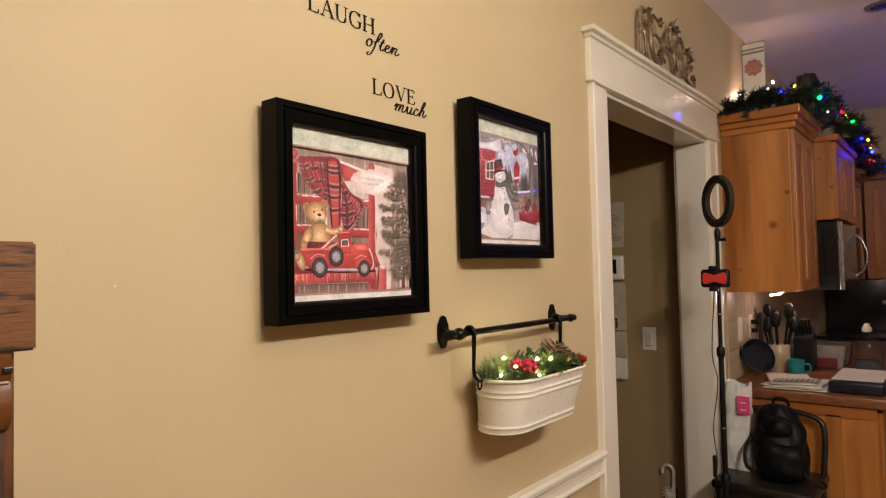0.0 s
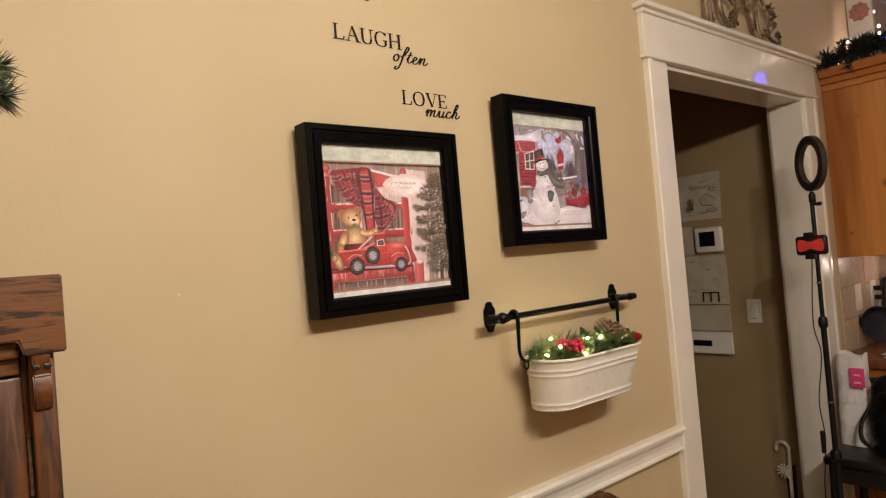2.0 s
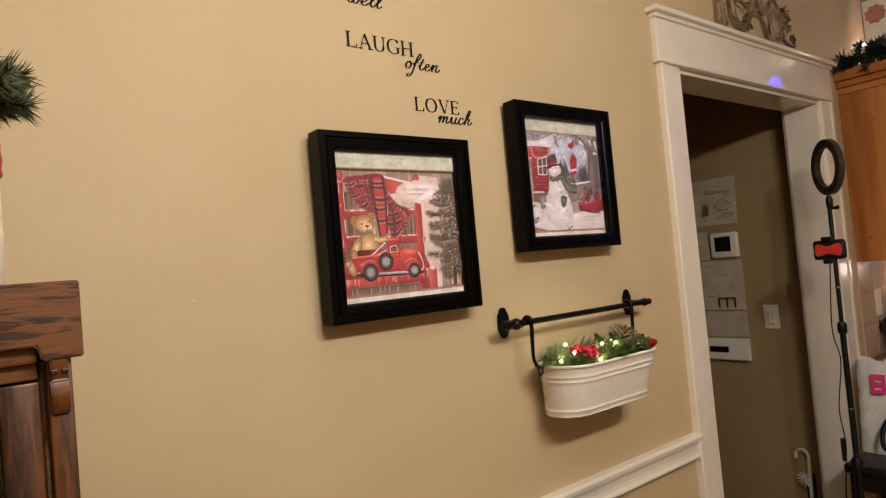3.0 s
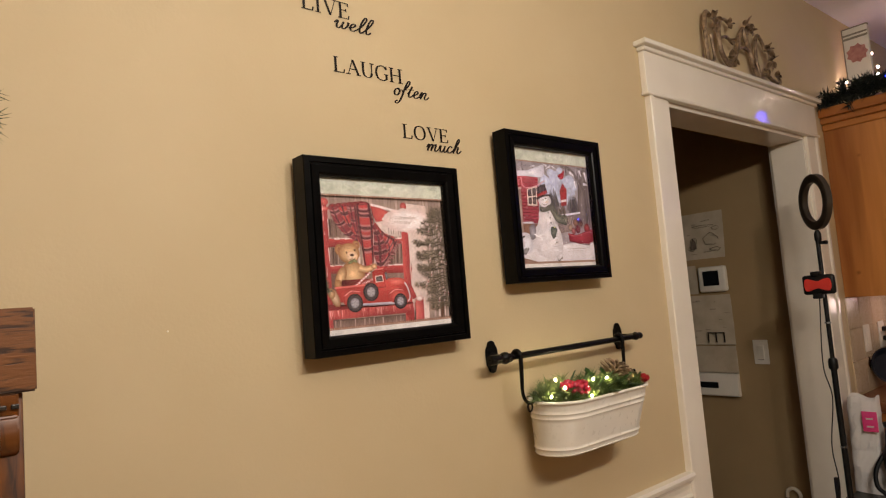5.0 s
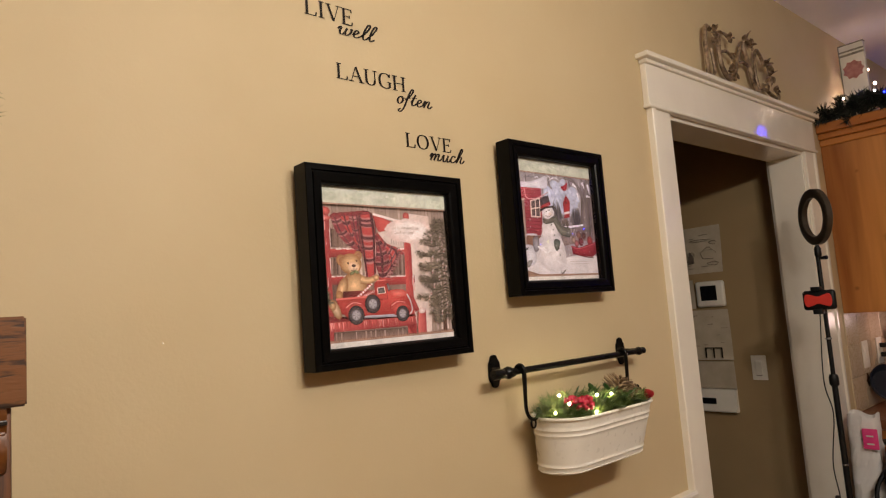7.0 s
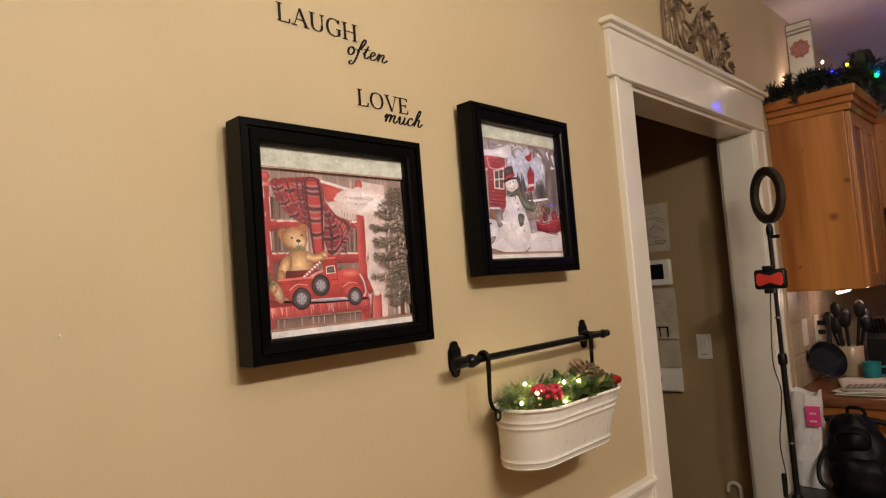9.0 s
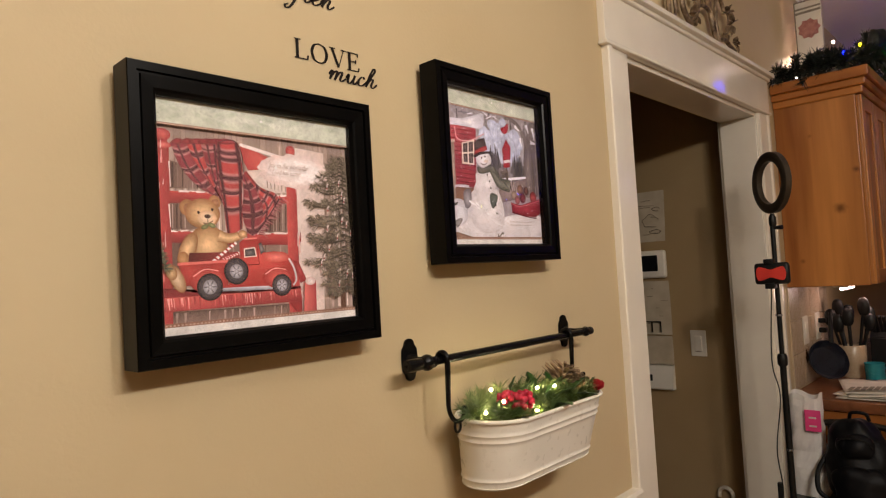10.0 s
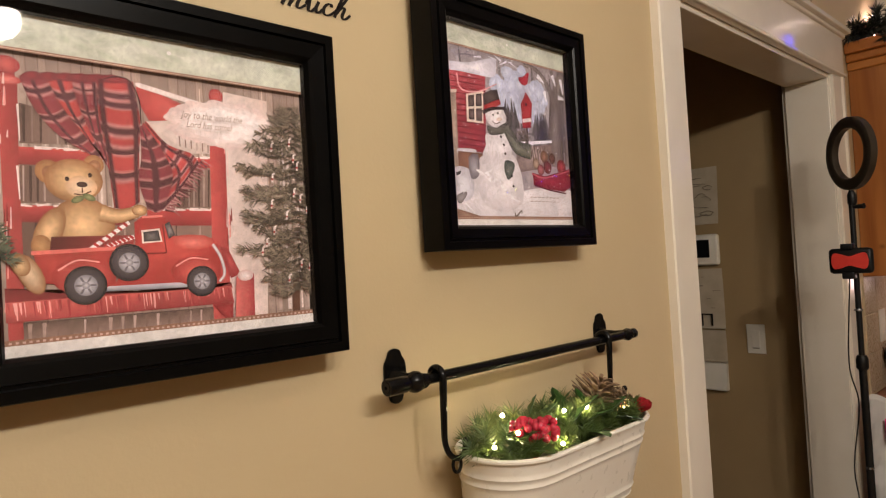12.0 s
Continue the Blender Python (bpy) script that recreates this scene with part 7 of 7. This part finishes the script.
corb = prism([(KX - 0.046, 1.3945), (KX - 0.001, 1.3945), (KX - 0.001, 1.380), (KX - 0.004, 1.374), (KX - 0.001, 1.364), (KX - 0.001, 1.354), (KX - 0.004, 1.346), (KX - 0.010, 1.340), (KX - 0.046, 1.338)], "y", 0.1575, 0.1725, 0.0015)
hang("corbel", corb, M_OAK_UP, china, "carved rounded corbel", smooth=True)
for z, y in ((1.383, 0.1605), (1.383, 0.1695)):
    hang("carved_notch", box(KX - 0.004, KX + 0.0012, y - 0.003, y + 0.003, z - 0.0022, z + 0.0018, 0.0008), M_DARKWOOD, china)
hang("frame_rail", box(WX + 0.02, KX - 0.022, -0.9, 0.150, 1.376, 1.392, 0.002), M_OAK, china)
dr = hang("door", box(KX - 0.046, KX - 0.024, 0.118, 0.1515, 0.30, 1.374, 0.003), M_OAK_UP, china, smooth=True)
under(part("door_rail", box(KX - 0.046, KX - 0.0245, -0.36, 0.118, 1.346, 1.374, 0.003), M_OAK, None, "", True), dr)
under(part("door_stile", box(KX - 0.046, KX - 0.024, -0.40, -0.36, 0.30, 1.374, 0.003), M_OAK_UP), dr)
under(part("door_rail", box(KX - 0.046, KX - 0.0245, -0.36, 0.118, 0.30, 0.36, 0.003), M_OAK), dr)
gp = under(part("door_glass", box(KX - 0.038, KX - 0.034, -0.36, 0.118, 0.36, 1.346), M_CLEAR), dr)
gp.visible_shadow = False
under(part("hinge", tube([(KX - 0.024, 0.1535, 1.262), (KX - 0.024, 0.1535, 1.318)], 0.0018, 8), M_BRONZE), dr)
hang("lower_front", box(KX - 0.045, KX - 0.02, -0.9, 0.155, 0.0, 0.30, 0.003), M_OAK, china)
hang("far_front", box(KX - 0.045, KX - 0.022, -0.9, -0.40, 0.30, 1.392, 0.003), M_OAK_UP, china)
hang("back_panel", box(WX + 0.002, WX + 0.012, -0.9, 0.150, 0.0, 1.40), M_OAK_UP, china)
for z in (0.70, 1.05):
    hang("shelf", box(WX + 0.013, KX - 0.05, -0.9, 0.149, z, z + 0.018), M_OAK, china)

# candle column with ribbon and pine on top of it
vx, vy = -0.52, 0.079
col = thing("candle_holder", (vx, vy, 1.467), "cream candle column tied with a red ribbon and pine", "candle holder")
hang("column", lathe([(0.052, 0), (0.055, 0.004), (0.0565, 0.05), (0.0555, 0.12), (0.053, 0.16), (0.050, 0.165), (0.046, 0.16), (0.001, 0.15)], 32, (0, 0, 1), (vx, vy, 1.467)), M_CREAM, col, smooth=True)
hang("ribbon", lathe([(0.0572, 0.112), (0.0590, 0.114), (0.0582, 0.122), (0.0595, 0.130), (0.0582, 0.138), (0.0588, 0.146), (0.0560, 0.148)], 32, (0, 0, 1), (vx, vy, 1.467)), M_RIBBON, col, smooth=True)
for k in range(30):
    a = 2 * math.pi * k / 15 + 0.1 * (k // 15)
    bm = bmesh.new()
    p = (vx + 0.037 * math.cos(a), vy + 0.037 * math.sin(a), 1.467 + 0.186 + 0.020 * (k // 15))
    needle_tuft(bm, p, (math.cos(a), math.sin(a), rng.uniform(-0.1, 0.5)), 0.057, 170, 0.75, 0.0008, 0.03)
    hang("pine_sprig", bm, M_NEEDLE_DARK, col)
hang("pine_base", lathe([(0.030, 0.155), (0.056, 0.166), (0.060, 0.182), (0.040, 0.20), (0.001, 0.206)], 20, (0, 0, 1), (vx, vy, 1.467)), M_BROWNFAB, col, smooth=True)
for a in (0.2, 1.3, 2.2):
    hang("bead", ball((vx + 0.07 * math.cos(a), vy + 0.07 * math.sin(a), 1.467 + 0.198), 0.005, 8), M_STEEL, col, smooth=True)

# dining chair pushed against the wall below the chair rail
dc = thing("dining_chair", (-0.55, 1.25, 0), "dark brown wooden chair with a faceted carved crest", "chair")
hang("seat", box(-0.72, -0.32, 1.04, 1.44, 0.43, 0.465, 0.01, 3), M_BROWNFAB, dc, smooth=True)
for x, y in ((-0.70, 1.06), (-0.70, 1.42), (-0.34, 1.06), (-0.34, 1.42)):
    hang("leg", box(x - 0.018, x + 0.018, y - 0.018, y + 0.018, 0.0, 0.43, 0.004), M_OAK_UP, dc)
for y in (1.06, 1.40):
    hang("back_post", box(-0.755, -0.725, y - 0.018, y + 0.018, 0.44, 0.80, 0.004), M_OAK_UP, dc)
for k in range(4):
    hang("back_slat", box(-0.750, -0.736, 1.10 + 0.075 * k, 1.135 + 0.075 * k, 0.46, 0.79, 0.003), M_OAK_UP, dc)
hang("crest_rail", prism([(1.03, 0.775), (1.43, 0.775), (1.435, 0.805), (1.40, 0.825), (1.37, 0.846), (1.352, 0.850), (1.340, 0.838), (1.32, 0.848), (1.305, 0.838), (1.15, 0.842), (1.06, 0.825), (1.03, 0.80)], "x", -0.762, -0.727, 0.004), M_BROWNFAB, dc)

# ---- ceiling lamp of the dining room: bar and two of its globes assumed ----
cl2 = thing("ceiling_lamp", (LAMP[0], GLOBES[1][1], CEIL), "lit ceiling lamp, one globe known by reflection, two globes and bar added unseen", "ceiling lamp")
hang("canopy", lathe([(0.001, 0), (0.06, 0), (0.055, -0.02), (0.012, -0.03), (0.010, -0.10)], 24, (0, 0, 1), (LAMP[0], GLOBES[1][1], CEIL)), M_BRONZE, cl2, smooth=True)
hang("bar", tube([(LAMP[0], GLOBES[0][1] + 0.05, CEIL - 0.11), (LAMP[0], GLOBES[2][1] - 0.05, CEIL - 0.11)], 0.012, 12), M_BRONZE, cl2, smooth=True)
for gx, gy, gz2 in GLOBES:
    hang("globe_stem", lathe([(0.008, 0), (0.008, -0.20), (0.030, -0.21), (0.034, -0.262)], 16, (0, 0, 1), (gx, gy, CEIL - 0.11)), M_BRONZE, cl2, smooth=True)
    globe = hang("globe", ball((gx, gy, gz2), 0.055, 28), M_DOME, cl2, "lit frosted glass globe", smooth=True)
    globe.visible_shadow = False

# unlit recessed can light in the kitchen ceiling
can = thing("recessed_light", (-0.19, 3.74, CEIL), "unlit recessed can light with chrome trim in the ceiling", "ceiling light")
hang("trim_ring", lathe([(0.048, -0.001), (0.052, -0.010), (0.070, -0.006), (0.074, -0.0005)], 28, (0, 0, 1), (-0.19, 3.74, CEIL)), M_STEEL, can, smooth=True)
hang("reflector", lathe([(0.001, -0.0030), (0.030, -0.0035), (0.049, -0.004)], 24, (0, 0, 1), (-0.19, 3.74, CEIL)), M_SCREEN, can, "dark inner reflector", smooth=True)
